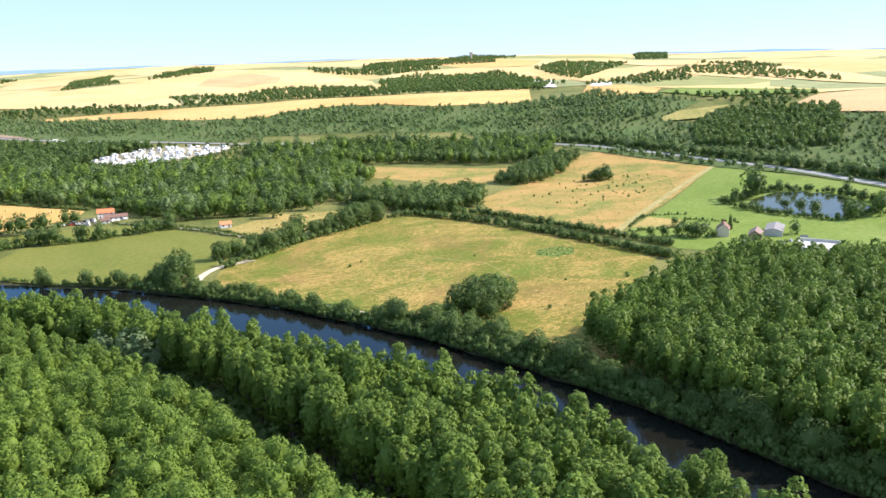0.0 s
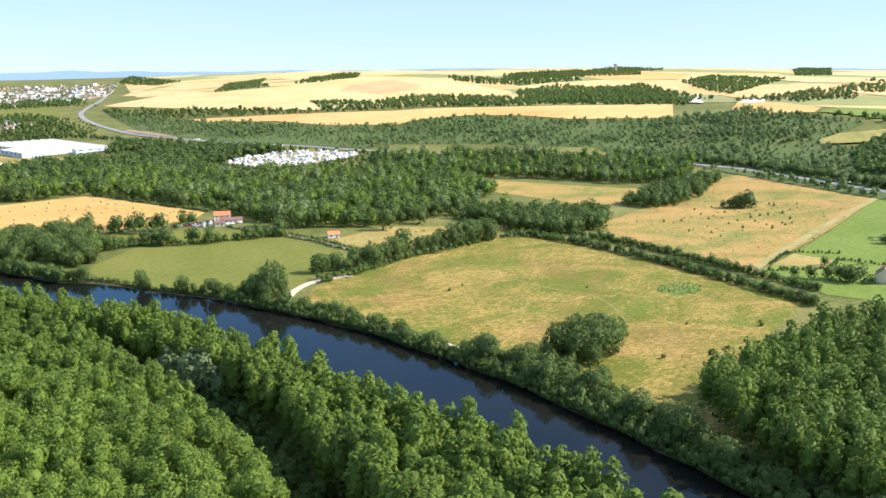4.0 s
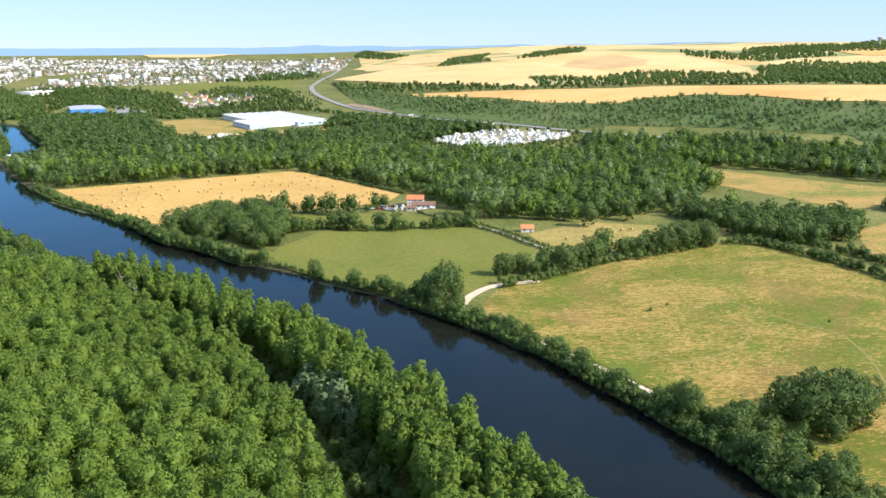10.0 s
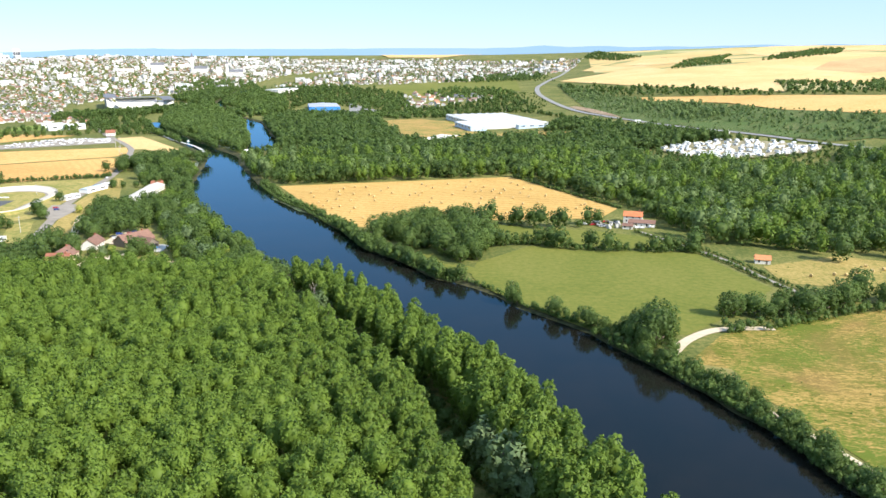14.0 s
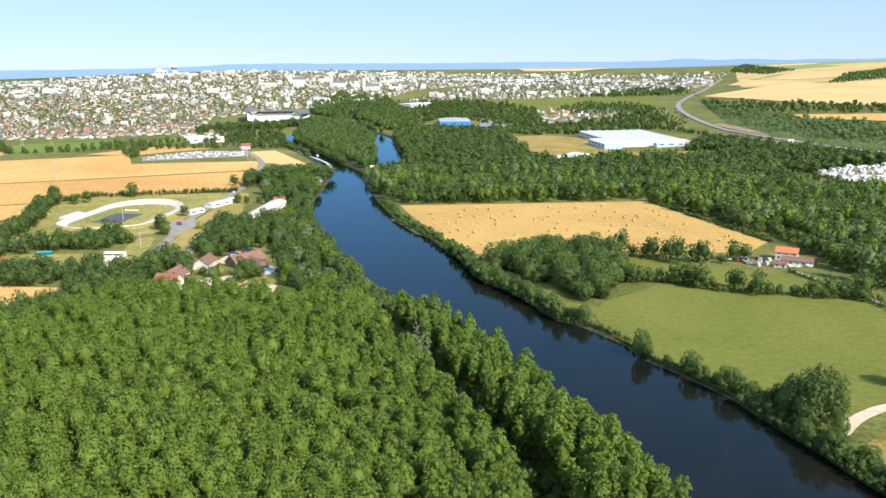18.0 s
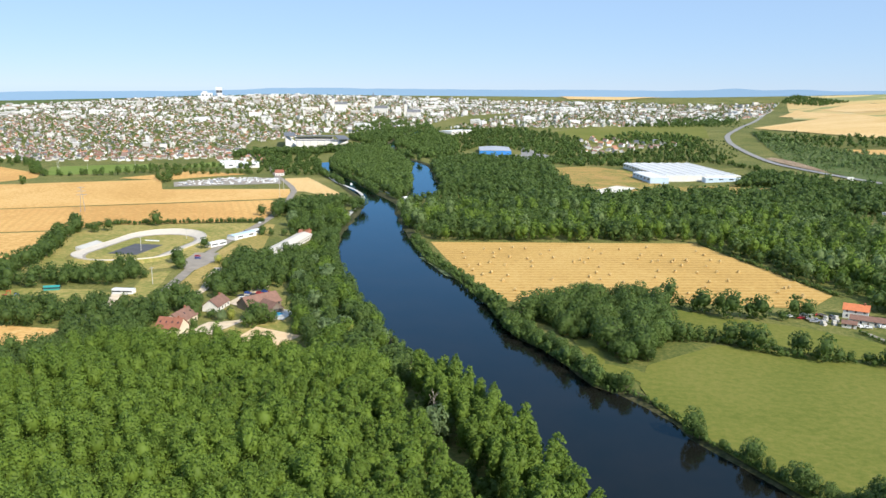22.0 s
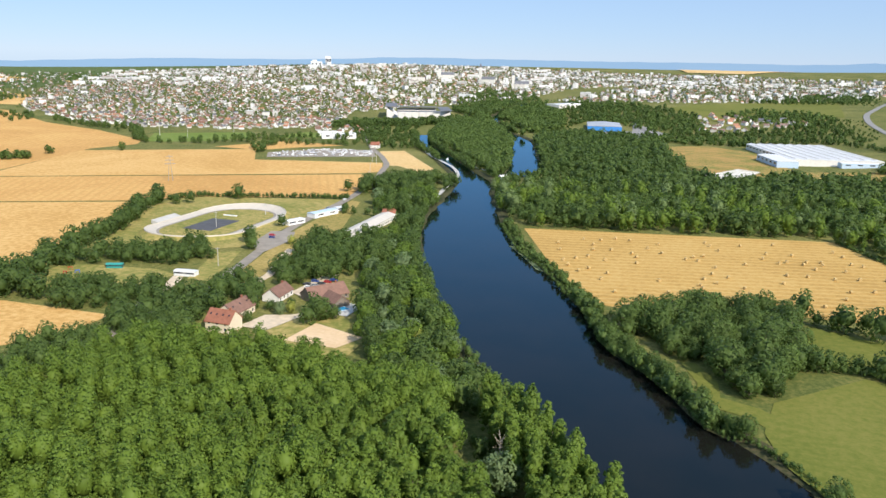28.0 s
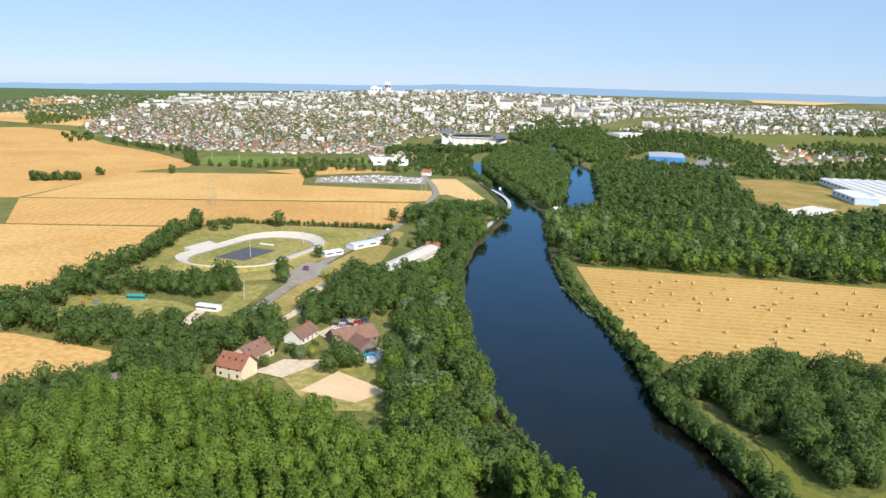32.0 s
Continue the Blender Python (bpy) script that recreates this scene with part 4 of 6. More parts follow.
dark_wood = scatter([(762, 465), (880, 538), (972, 564), (1018, 523), (1045, 420), (810, 306), (765, 354), (755, 408)], 10, 92, 0.4, bank=None, scale=(0.7, 1.0))
stuff_trees("hillside_wood", "dense dark pine wood on the hillside", "wood", dark_wood, lambda r: round_blobs(r, 14.0, 4.6), 56, 2.0, M_LEAF_DARK, 93)
HILL_WOODS.append([(1200, 1797), (1420, 1899), (1440, 1515), (1201, 1135), (1104, 1036), (989, 1168), (952, 1355)])
HILL_WOODS.append([(1685, 1654), (2103, 1929), (1956, 1512), (1578, 1300), (1366, 1187), (1432, 1302)])
HILL_WOODS.append([(2962, 2281), (3612, 2735), (3691, 2629), (2845, 2008), (2610, 1990)])
HILL_WOODS.append([(1498, 2341), (1623, 2381), (1862, 2346), (2307, 2664), (2347, 2417), (1912, 2205), (1671, 2168), (1419, 2149)])
HILL_WOODS.append([(1237, 1070), (1426, 1088), (1636, 1169), (1614, 1056), (1477, 947), (1308, 965)])
HILL_WOODS.append([(1648, 1144), (1864, 1211), (1898, 1067), (1696, 731), (1582, 676), (1605, 891)])
HILL_WOODS.append([(1553, 2366), (1765, 2447), (1964, 2401), (2080, 2261), (1932, 2096), (1727, 2106), (1567, 2168)])
for k, outline in enumerate(HILL_WOODS):
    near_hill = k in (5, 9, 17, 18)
    step = 11 if near_hill else 17
    got = scatter(outline, step, 60 + k, 0.45, bank=None, scale=(0.45, 1.0), holes=(CUTTING,))
    if near_hill and k != 18:
        sheet("hillside_scrub", outline, M_SCRUB, "olive grass and scrub on the hillside", "hillside", 0.5 + 0.03 * k, 30)
        thick = 0.5 + 0.5 * np.sin(got[:, 0] / 47 + 1.7 * np.sin(got[:, 1] / 61)) * np.cos(got[:, 1] / 38 + got[:, 0] / 90)
        got[:, 2] *= 0.5 + 0.6 * thick
        got = got[np.random.default_rng(k).uniform(size=len(got)) < 0.6 + 0.4 * thick]
    if len(got):
        # near slopes: haze is put into the leaf colour, greyer and paler
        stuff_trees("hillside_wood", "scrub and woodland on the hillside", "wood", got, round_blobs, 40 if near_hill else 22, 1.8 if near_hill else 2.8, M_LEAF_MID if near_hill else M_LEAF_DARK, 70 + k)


sheet("cutting", CUTTING, field_mat("bare_marl", [(0.2, (0.2, 0.14, 0.085)), (0.5, (0.3, 0.21, 0.13)), (0.8, (0.42, 0.33, 0.22))], 0.3, 0.04), "bare brown slope of a road cutting", "cutting", 1.7, 20)


# ---- hedges and single trees ----
plant_round = tree_kind("broadleaf_tree", "dark green broadleaf tree in a riverside hedge", "tree", "hedgerow trees", round_blobs, 1150, 0.44, M_LEAF_DARK, 7, 12.0, 0.25, 90)
rng = np.random.default_rng(8)


def plant_many(places, h, squeeze=(0.85, 1.2)):
    """Trees of mean height h metres."""
    for k, (x, y, s) in enumerate(places):
        if river_gap(np.array([x]), np.array([y]))[0] > -3.0:
            plant_round(x, y, s * h / 12.0, rng.uniform(0, 360), k, rng.uniform(*squeeze))


more = []
plant_many(line_places(bank_line(195, 296, -1, 3.0), 4.6, 4, 1, (0.5, 1.4)), 6.5)
plant_many(line_places(bank_line(-60, 195, -1, 6.0), 3.4, 9, 2, (0.6, 1.35)), 10.5)
plant_many([(157, 184, 1.0), (159, 172, 1.15), (164, 182, 1.25), (168, 172, 1.2), (174, 180, 1.2), (181, 183, 1.05), (188, 182, 0.85), (176, 172, 1.0), (161, 165, 0.7), (170, 188, 0.9)], 14)
plant_many([(1, 394, 0.35), (11.5, 382.5, 1.0), (14, 380, 0.6), (31, 365.5, 0.8), (36, 360, 0.5), (44, 350, 0.85), (47, 348, 0.65), (52, 344, 0.6), (22, 375, 0.3), (40, 355, 0.45), (57, 340, 0.55)], 12)
plant_many([(66, 321, 1.0), (76, 331, 1.35), (62, 331, 0.9), (70, 338, 1.2), (60, 339, 0.7), (76, 318, 0.55), (71, 326, 1.55), (66, 345, 0.8), (64, 314, 0.6)], 13.5, (0.7, 1.0))
plant_many(line_places([(112, 372), (142, 372), (186, 392), (226, 397), (260, 410)], 5.0, 11, 3, (0.5, 1.4)), 13)
plant_many(line_places([(291, 398), (306, 356), (314, 300), (318, 240), (319, 178)], 5.5, 4, 4, (0.6, 1.3)), 5.5)
more.append(line_places([(312, 416), (330, 362), (339, 305), (343, 245), (346, 195)], 4.0, 4, 47, (0.25, 0.52)))
GLADE = [(-47, 484), (-40, 484), (-29, 466), (-27, 452), (-12, 448), (0, 436), (-5, 428), (-16, 438), (-34, 443), (-37, 463)]
plant_many(scatter([(-82, 510), (-53, 560), (-8, 563), (4, 503), (-9, 453), (-24, 458), (-36, 478), (-58, 490)], 7.6, 5, 0.45, holes=(GLADE,), bank=-2.0, scale=(0.55, 1.35)), 13)
plant_many(line_places(bank_line(388, 492, -1, 1.5), 2.8, 5, 187, (0.45, 1.25)), 7.5)
sheet("meadow", GLADE, M_MEADOW, "narrow green glade between thicket and bank", "meadow", 0.25, 10)
more.append(line_places([(-4, 497), (22, 503), (45, 498), (60, 493), (90, 490), (127, 491)], 4.6, 9, 6, (0.25, 1.0)))
more.append(line_places([(-5, 566), (28, 557), (53, 552), (74, 566)], 6.5, 8, 7, (0.45, 1.25)))
more.append(scatter([(280, 492), (288, 430), (303, 392), (349, 389), (395, 428), (380, 460), (320, 464)], 9.0, 8))
more.append([(516, 411, 0.75), (519, 408, 0.9), (523, 405, 1.0), (527, 402, 1.1), (530, 404, 0.9), (522, 411, 0.8), (512, 416, 0.55), (534, 401, 0.6), (526, 410, 0.8), (281, 477, 0.45), (205, 470, 1.2), (240, 482, 1.1)])
plant_many(line_places([(-130, 590), (-112, 562), (-100, 548), (-88, 535)], 6, 4, 9, (0.3, 0.7)), 7)
shrubs = [line_places(bank_line(-60, 300, -1, 2.0), 1.1, 7, 41, (0.22, 0.55)), line_places(bank_line(-60, 200, -1, 7.0), 1.3, 10, 71, (0.3, 0.7)),
          line_places(bank_line(330, 430, -1, 1.0), 1.5, 3, 42, (0.1, 0.3)), line_places(bank_line(480, 720, -1, 2.5), 1.1, 6, 43, (0.15, 0.45)), line_places(bank_line(400, 500, -1, 2.0), 1.6, 4, 72, (0.15, 0.4)),
          line_places([(106, 348), (140, 360), (180, 380), (225, 392), (262, 406), (291, 395), (306, 352), (315, 300), (319, 235), (320, 178)], 1.3, 9, 44, (0.2, 0.5)),
          line_places([(312, 414), (330, 360), (339, 305), (343, 245), (346, 198)], 1.4, 7, 54, (0.2, 0.5)),
          line_places([(-8, 492), (25, 500), (60, 490), (125, 489)], 2.6, 4, 45, (0.2, 0.45)), line_places([(161, 392), (147, 432), (136, 468), (115, 510), (98, 542)], 1.3, 1.6, 46, (0.12, 0.24)), line_places([(166, 400), (153, 436), (142, 472), (122, 514)], 1.3, 1.6, 73, (0.12, 0.26)), line_places([(20, 772), (60, 696), (100, 622)], 1.5, 3, 47, (0.15, 0.32)),
          line_places(bank_line(-60, 330, -1, -1.2), 1.2, 4, 74, (0.15, 0.5)), line_places(bank_line(-60, 322, -1, -3.2), 0.9, 2.5, 77, (0.1, 0.28)), line_places(bank_line(395, 700, -1, -3.0), 1.1, 2.5, 78, (0.08, 0.26)), line_places(bank_line(400, 530, -1, -0.8), 1.5, 6, 76, (0.25, 0.75)), line_places(bank_line(330, 720, -1, 0.0), 1.8, 2, 75, (0.1, 0.24)),
          line_places(bank_line(-60, 700, 1, 1.5), 3.0, 3, 48, (0.25, 0.55))]
stuff_trees("bank_shrubs", "low dark shrubs along banks and field edges", "shrubs", np.concatenate(shrubs), round_blobs, 70, 1.05, M_LEAF_DARK, 33, 6)
stuff_trees("understorey", "dark bushes in the gap between poplar rows", "shrubs", scatter([(-100, 378), (-52, 312), (-26, 262), (2, 205), (12, 150), (12, 60), (28, 20), (28, 80), (26, 150), (14, 205), (-16, 264), (-44, 308), (-84, 362)], 4.5, 52, 0.5, scale=(0.3, 0.7)), round_blobs, 220, 0.95, M_LEAF_DARK, 53, 6)
more.append(line_places([(360, 240), (398, 226), (424, 236), (440, 205)], 2.2, 2, 171, (0.12, 0.25)))
more.append(line_places([(372, 250), (412, 266), (440, 250)], 2.4, 2, 172, (0.1, 0.2)))
more.append([(366, 215, 0.6), (372, 208, 0.75), (378, 198, 0.9), (360, 222, 0.5), (401, 232, 0.45)])
# a wall of trees above the expressway, and the pond's thicket
more.append(line_places([(622, 90), (640, 177), (672, 279), (690, 378), (708, 508), (706, 606), (640, 720)], 5.5, 9, 89, (0.65, 1.0)))
more.append(line_places([(489, 236), (484, 212), (482, 196), (486, 179), (490, 158), (530, 145)], 2.6, 6, 90, (0.2, 0.5)))
more.append(line_places([(492, 245), (526, 248), (557, 246), (570, 230), (572, 205), (562, 172), (545, 150)], 3.2, 7, 91, (0.25, 0.65)))
# farm pond
more.append([(494, 252, 0.6), (512, 252, 0.7), (528, 246, 1.75), (545, 252, 0.6), (560, 240, 0.7), (556, 225, 0.6), (506, 205, 0.7), (502, 190, 0.8), (500, 178, 0.9), (512, 160, 0.9),
            (548, 150, 1.0), (560, 170, 0.8), (575, 190, 0.7), (500, 150, 1.1), (520, 140, 1.2), (384, 196, 0.8), (376, 200, 0.7), (380, 206, 0.8), (386, 190, 0.5), (432, 158, 0.7)])
# velodrome, road and manor side
west = more + [line_places([(-378, 411), (-395, 441), (-417, 476), (-434, 526), (-458, 572), (-492, 625), (-507, 662)], 6, 8, 11), line_places([(-505, 668), (-489, 697), (-465, 702), (-436, 722), (-372, 747)], 2.4, 4, 12, (0.24, 0.42)),
        line_places([(-412, 466), (-392, 495), (-374, 521), (-358, 542)], 3.6, 17, 13, (0.55, 0.95)), scatter([(-361, 542), (-392, 505), (-380, 492), (-345, 500), (-333, 535)], 8, 14, scale=(0.5, 0.8)),
        scatter([(-300, 400), (-306, 424), (-290, 470), (-300, 490), (-284, 500), (-270, 470), (-262, 432), (-262, 395), (-246, 390)], 8, 15, scale=(0.5, 0.85)),
        scatter([(440, 470), (520, 520), (600, 542), (620, 520), (540, 470), (470, 440)], 9, 17, scale=(0.7, 1.1)), scatter([(-290, 520), (-262, 500), (-250, 540), (-262, 590), (-276, 585)], 7.5, 16, scale=(0.6, 1.0)),
        scatter([(-300, 564), (-316, 612), (-291, 599), (-263, 568), (-252, 540), (-272, 520)], 7.5, 81, scale=(0.55, 0.9)), scatter([(-375, 443), (-356, 449), (-334, 456), (-316, 469), (-300, 440), (-310, 425), (-335, 410)], 7.5, 82, scale=(0.5, 0.8)),
        np.array([(-342, 572, 0.9), (-346, 575, 0.8), (-213, 450, 0.75), (-210, 459, 0.5), (-251, 457, 0.7), (-243, 460, 0.5), (-261, 472, 0.95), (-264, 465, 0.8), (-219, 463, 0.8), (-213, 465, 0.5), (-246, 438, 0.4), (-238, 471, 0.35), (-478, 665, 0.8), (-484, 655, 0.8), (-455, 700, 1.0), (-355, 625, 0.7)]),
        line_places([(-393, 800), (-350, 790), (-335, 830), (-345, 880)], 6, 40, 17, (0.7, 1.1)), scatter([(-395, 790), (-330, 800), (-345, 880), (-380, 860)], 9, 18),
        line_places([(-410, 432), (-392, 424), (-370, 420), (-340, 425)], 6, 6, 19), line_places([(-300, 700), (-330, 690), (-350, 700)], 7, 5, 21, (0.4, 0.6))]
stuff_trees("hedgerow_trees", "dark green hedgerow trees round fields and lanes", "trees", np.concatenate([np.array(w) for w in west]), lambda r: round_blobs(r, 14.0, 6.0), 260, 0.85, M_LEAF_DARK, 31, 8)
quay_fill = scatter([(-560, 1110), (-460, 1130), (-520, 1210), (-600, 1330), (-650, 1480), (-760, 1420), (-680, 1270), (-620, 1170)], 13, 87, 0.5, scale=(0.4, 0.8), bank=3)
stuff_trees("park_trees", "trees and bushes between road and river", "wood", quay_fill, round_blobs, 80, 1.9, M_LEAF_DARK, 88)
far_fill = scatter([(-420, 1480), (-250, 1430), (-150, 1410), (-100, 1420), (-60, 1480), (60, 1500), (110, 1560), (90, 1850), (40, 1900), (-40, 2010), (-160, 1790), (-300, 2020), (-560, 2090), (-520, 1800)], 15, 83, 0.5, scale=(0.35, 0.85), bank=2,
                   holes=([(-410, 1540), (-330, 1490), (-215, 1560), (-290, 1690), (-400, 1680)], [(-215, 1850), (-180, 1950), (-100, 1880), (-30, 1850), (0, 1780), (-91, 1690), (-160, 1590), (-190, 1700)]))
stuff_trees("park_trees", "tree belts between the river and the plateau", "wood", far_fill, round_blobs, 56, 2.3, M_LEAF_DARK, 84)
stuff_trees("park_trees", "trees along the yard behind a factory", "wood", line_places([(-110, 1420), (-60, 1500), (10, 1520), (90, 1420), (130, 1300), (110, 1230)], 9, 16, 85, (0.5, 0.8)), round_blobs, 80, 1.9, M_LEAF_DARK, 86)
far_hedges = [line_places([(-1190, 1130), (-1060, 1100), (-1000, 1120), (-870, 1005), (-800, 1020), (-700, 1110)], 9, 14, 24, (0.6, 1.0)), line_places([(-770, 1120), (-690, 1180), (-640, 1180)], 9, 10, 25, (0.6, 0.9)),
              line_places([(-650, 985), (-690, 1040), (-660, 1090), (-590, 1120)], 9, 14, 26, (0.6, 1.0)), line_places([(-868, 756), (-850, 772), (-834, 792)], 2.6, 16, 27, (0.6, 0.95)), np.array([(-853, 834, 0.9), (-851, 838, 0.7)]), np.array([(-805, 905, 0.9), (-1000, 1085, 0.5), (-980, 1090, 0.6), (-915, 1050, 0.6)])]
stuff_trees("hedgerow_trees", "far hedges and field trees below the town", "trees", np.concatenate(far_hedges), round_blobs, 110, 1.5, M_LEAF_DARK, 32)
stuff_trees("riverside_wood", "trees leaning over the side channels", "wood", np.concatenate([line_places(bank_line(1040, 1325, 1, 1.0), 6, 6, 182, (0.5, 0.85)), line_places(bank_line(960, 1325, -1, -2.0), 6, 5, 183, (0.6, 1.0)),
            scatter([(-292, 600), (-280, 640), (-262, 600), (-248, 560), (-236, 520), (-262, 515), (-280, 545)], 7.5, 184, 0.4, scale=(0.55, 0.95)),
            scatter([(128, 150), (138, 192), (154, 182), (154, 150), (146, 118), (134, 118)], 6.0, 186, 0.45, scale=(0.35, 0.75))]), round_blobs, 260, 0.8, M_LEAF_DARK, 185, 6)
# pale willows among the poplars
plant_willow = tree_kind("willow", "pale grey green willow beside the poplars", "tree", "pale willows", round_blobs, 1200, 0.55, M_LEAF_PALE, 3, 12.0, 0.25, 120)
for k, (x, y, s) in enumerate([(2, 222, 1.45), (8, 206, 1.7), (14, 198, 1.3), (-78, 347, 1.3), (-82, 352, 0.8), (-165, 440, 1.1), (-160, 452, 1.0), (154, 48, 0.9), (150, 52, 0.7), (-300, 443, 0.5), (-234, 456, 0.6), (-251, 445, 0.35), (10, 240, 1.0), (-1, 267, 0.8), (160, -5, 0.8)]):
    plant_willow(x, y, s, k * 70, k)


M_LEAF_YELLOW = leaf_mat("golden_leaves", (0.26, 0.3, 0.05), (0.42, 0.42, 0.09), 0.02)
stuff_trees("manor_wood", "dark trees between plantation and wheat field", "wood", scatter([(-298, 371), (-290, 386), (-286, 421), (-257, 423), (-246, 392), (-262, 372), (-278, 340), (-296, 330)], 6.5, 140, 0.45, bank=None, scale=(0.45, 0.85)), lambda r: round_blobs(r, 14.0, 5.6), 420, 0.6, M_LEAF_DARK, 141, 6)
plant_golden = tree_kind("golden_tree", "yellow green ornamental tree in a garden", "tree", "golden garden trees", round_blobs, 900, 0.42, M_LEAF_YELLOW, 2, 12.0, 0.22, 130)
for k, (x, y, s) in enumerate([(-231, 461, 0.55), (-306, 442, 0.55), (-155, 450, 0.7), (-315, 581, 0.6), (-148, 462, 0.5)]):
    plant_golden(x, y, s, k * 80, k)
plant_many([(-212, 458, 1.25), (-207, 463, 0.8), (-241, 440, 0.6), (-262, 470, 1.1), (-258, 464, 1.2), (-265, 478, 1.0), (-330, 558, 1.0), (-171, 436, 1.4), (-177, 446, 1.1), (-164, 426, 1.2), (-262, 500, 1.1), (-256, 506, 0.9)], 10)


# ---- town ----
def house_arrays(w, d, h, roof):
    """Walls and gable roof of a house: w along the ridge, d across, eaves at h; separate vertex and face arrays."""
    x, y, o = w / 2, d / 2, 0.45
    wall = np.array([(-x, -y, -2), (x, -y, -2), (x, y, -2), (-x, y, -2), (-x, -y, h), (x, -y, h), (x, y, h), (-x, y, h), (-x, 0, h + roof), (x, 0, h + roof)])
    wf = [(0, 1, 5, 4), (2, 3, 7, 6), (1, 2, 6, 5), (3, 0, 4, 7), (5, 6, 9, 9), (7, 4, 8, 8)]
    dr = roof / y * o
    rv = np.array([(-x - o, -y - o, h - dr), (x + o, -y - o, h - dr), (x + o, 0, h + roof + 0.12), (-x - o, 0, h + roof + 0.12), (x + o, y + o, h - dr), (-x - o, y + o, h - dr)])
    return wall, wf, rv, [(0, 1, 2, 3), (3, 2, 4, 5)]


TOWN_WEST = [(-1420, 1230), (-1180, 1150), (-1030, 1135), (-900, 1200), (-780, 1290), (-700, 1260), (-650, 1300), (-760, 1380), (-830, 1480), (-900, 1650), (-880, 1850), (-700, 2150), (-680, 2600), (-300, 3300), (-300, 4200), (-2600, 4200), (-2900, 2900), (-1900, 1700)]
TOWN_EAST = [(-600, 2080), (-480, 2120), (-260, 2160), (40, 2450), (110, 2480), (260, 3000), (420, 4000), (-400, 4200), (-500, 3000)]
rng = np.random.default_rng(44)
town = np.concatenate([scatter(TOWN_WEST, 19.0, 45, 0.36, 33, bank=12), scatter(TOWN_EAST, 21, 46, 0.36, 12, bank=12)])
outskirts = scatter([(-1900, 1700), (-1500, 1350), (-2300, 1500), (-3200, 2400), (-2900, 2900)], 48, 145, 0.45, 33, bank=None)
town = np.concatenate([town, outskirts])
keep = rng.uniform(size=len(town)) < np.where(town[:, 1] < 2000, 0.9, 0.8)
town = town[keep]
near_town, far_town = nearest_to([(-900, 1000), (-1000, 1000), (-1150, 1000), (-750, 1200)], town, 290)
WALLS = [plain("pale_town_render", c, 0.85, 0, 0.08, 0.05) for c in ((0.76, 0.75, 0.72), (0.66, 0.63, 0.58), (0.82, 0.81, 0.79), (0.48, 0.46, 0.43))]
M_ROOF_FADED = plain("faded_roof_tiles", (0.24, 0.165, 0.13), 0.85, 0, 0.2, 0.3)
ROOFS = [M_ROOF_BROWN, M_ROOF_FADED, M_ROOF_GREY, M_ROOF_FADED, plain("orange_roof_tiles", (0.4, 0.2, 0.12), 0.85, 0, 0.2, 0.3), M_ROOF_WHITE]


def build_far_town(places, name, label):
    vs, fs, mi, n = [], [], [], 0
    zs = hills(places[:, 0], places[:, 1])
    for (x, y, s), z in zip(places, zs):
        slab = y > 1900 and rng.uniform() < 0.02
        block = slab or rng.uniform() < (0.03 if y < 2000 else 0.12)
        w, d = rng.uniform(5.0, 7.6) * (1.9 if block else 1), rng.uniform(4.2, 5.8) * (1.2 if block else 1)
        h, r = (rng.uniform(6.5, 11), 0.8) if block else (rng.uniform(1.9, 3.4), rng.uniform(2.0, 2.9))
        if slab:
            w, d, h, r = rng.uniform(24, 48), 10, rng.uniform(8, 14), 0.6
        a = rng.choice([0.3, 0.55, 1.87, 2.1]) + rng.normal(0, 0.15)
        m = np.array([[math.cos(a), -math.sin(a), 0], [math.sin(a), math.cos(a), 0], [0, 0, 1]])
        wv, wf, rv, rf = house_arrays(w, d, h, r)
        k1 = rng.integers(4)
        k2 = 4 + (5 if block and rng.uniform() < 0.7 else rng.integers(5))
        for v, f, mat_i in ((wv, wf, k1), (rv, rf, k2)):
            vs.append(v @ m.T + (x, y, z))
            for q in f:
                fs.append([n + i for i in q] if q[2] != q[3] else [n + q[0], n + q[1], n + q[2]])
                mi.append(mat_i)
            n += len(v)
    me = bpy.data.meshes.new(name)
    me.from_pydata(np.concatenate(vs).tolist(), [], fs)
    for m in WALLS + ROOFS:
        me.materials.append(m)
    me.polygons.foreach_set("material_index", mi)
    tagged(new(name, me), label, "town", kind="stuff")


build_far_town(far_town, "town_houses", "pale houses and blocks of a town with red and brown roofs")
town_trees = np.concatenate([scatter([(-1900, 1700), (-1500, 1350), (-2300, 1500), (-3200, 2400), (-2900, 2900)], 30, 146, 0.45, bank=None, scale=(0.5, 1.0)), scatter(TOWN_WEST, 17, 47, 0.45, bank=10, scale=(0.35, 0.8)), scatter(TOWN_EAST, 17, 48, 0.45, bank=10, scale=(0.35, 0.8))])
avenues = [[(-1700, 1900), (-1300, 1850), (-950, 1900)], [(-1950, 2200), (-1400, 2150), (-1000, 2180)], [(-1500, 2450), (-1000, 2400)], [(-2300, 2300), (-2000, 2500), (-1700, 2550)],
           [(-900, 2100), (-800, 2300), (-750, 2500)], [(-1250, 1500), (-1000, 1480), (-900, 1560)], [(-1600, 1620), (-1350, 1640), (-1150, 1700)], [(-2700, 2500), (-2300, 2150), (-1950, 1900)], [(-400, 2500), (-100, 2550), (150, 2700)]]
town_trees = np.concatenate([town_trees] + [line_places(p, 9, 34, 150 + k, (0.6, 1.1)) for k, p in enumerate(avenues)])
stuff_trees("town_trees", "garden trees between the town's houses", "trees", town_trees, round_blobs, 12, 2.6, M_LEAF_DARK, 49)


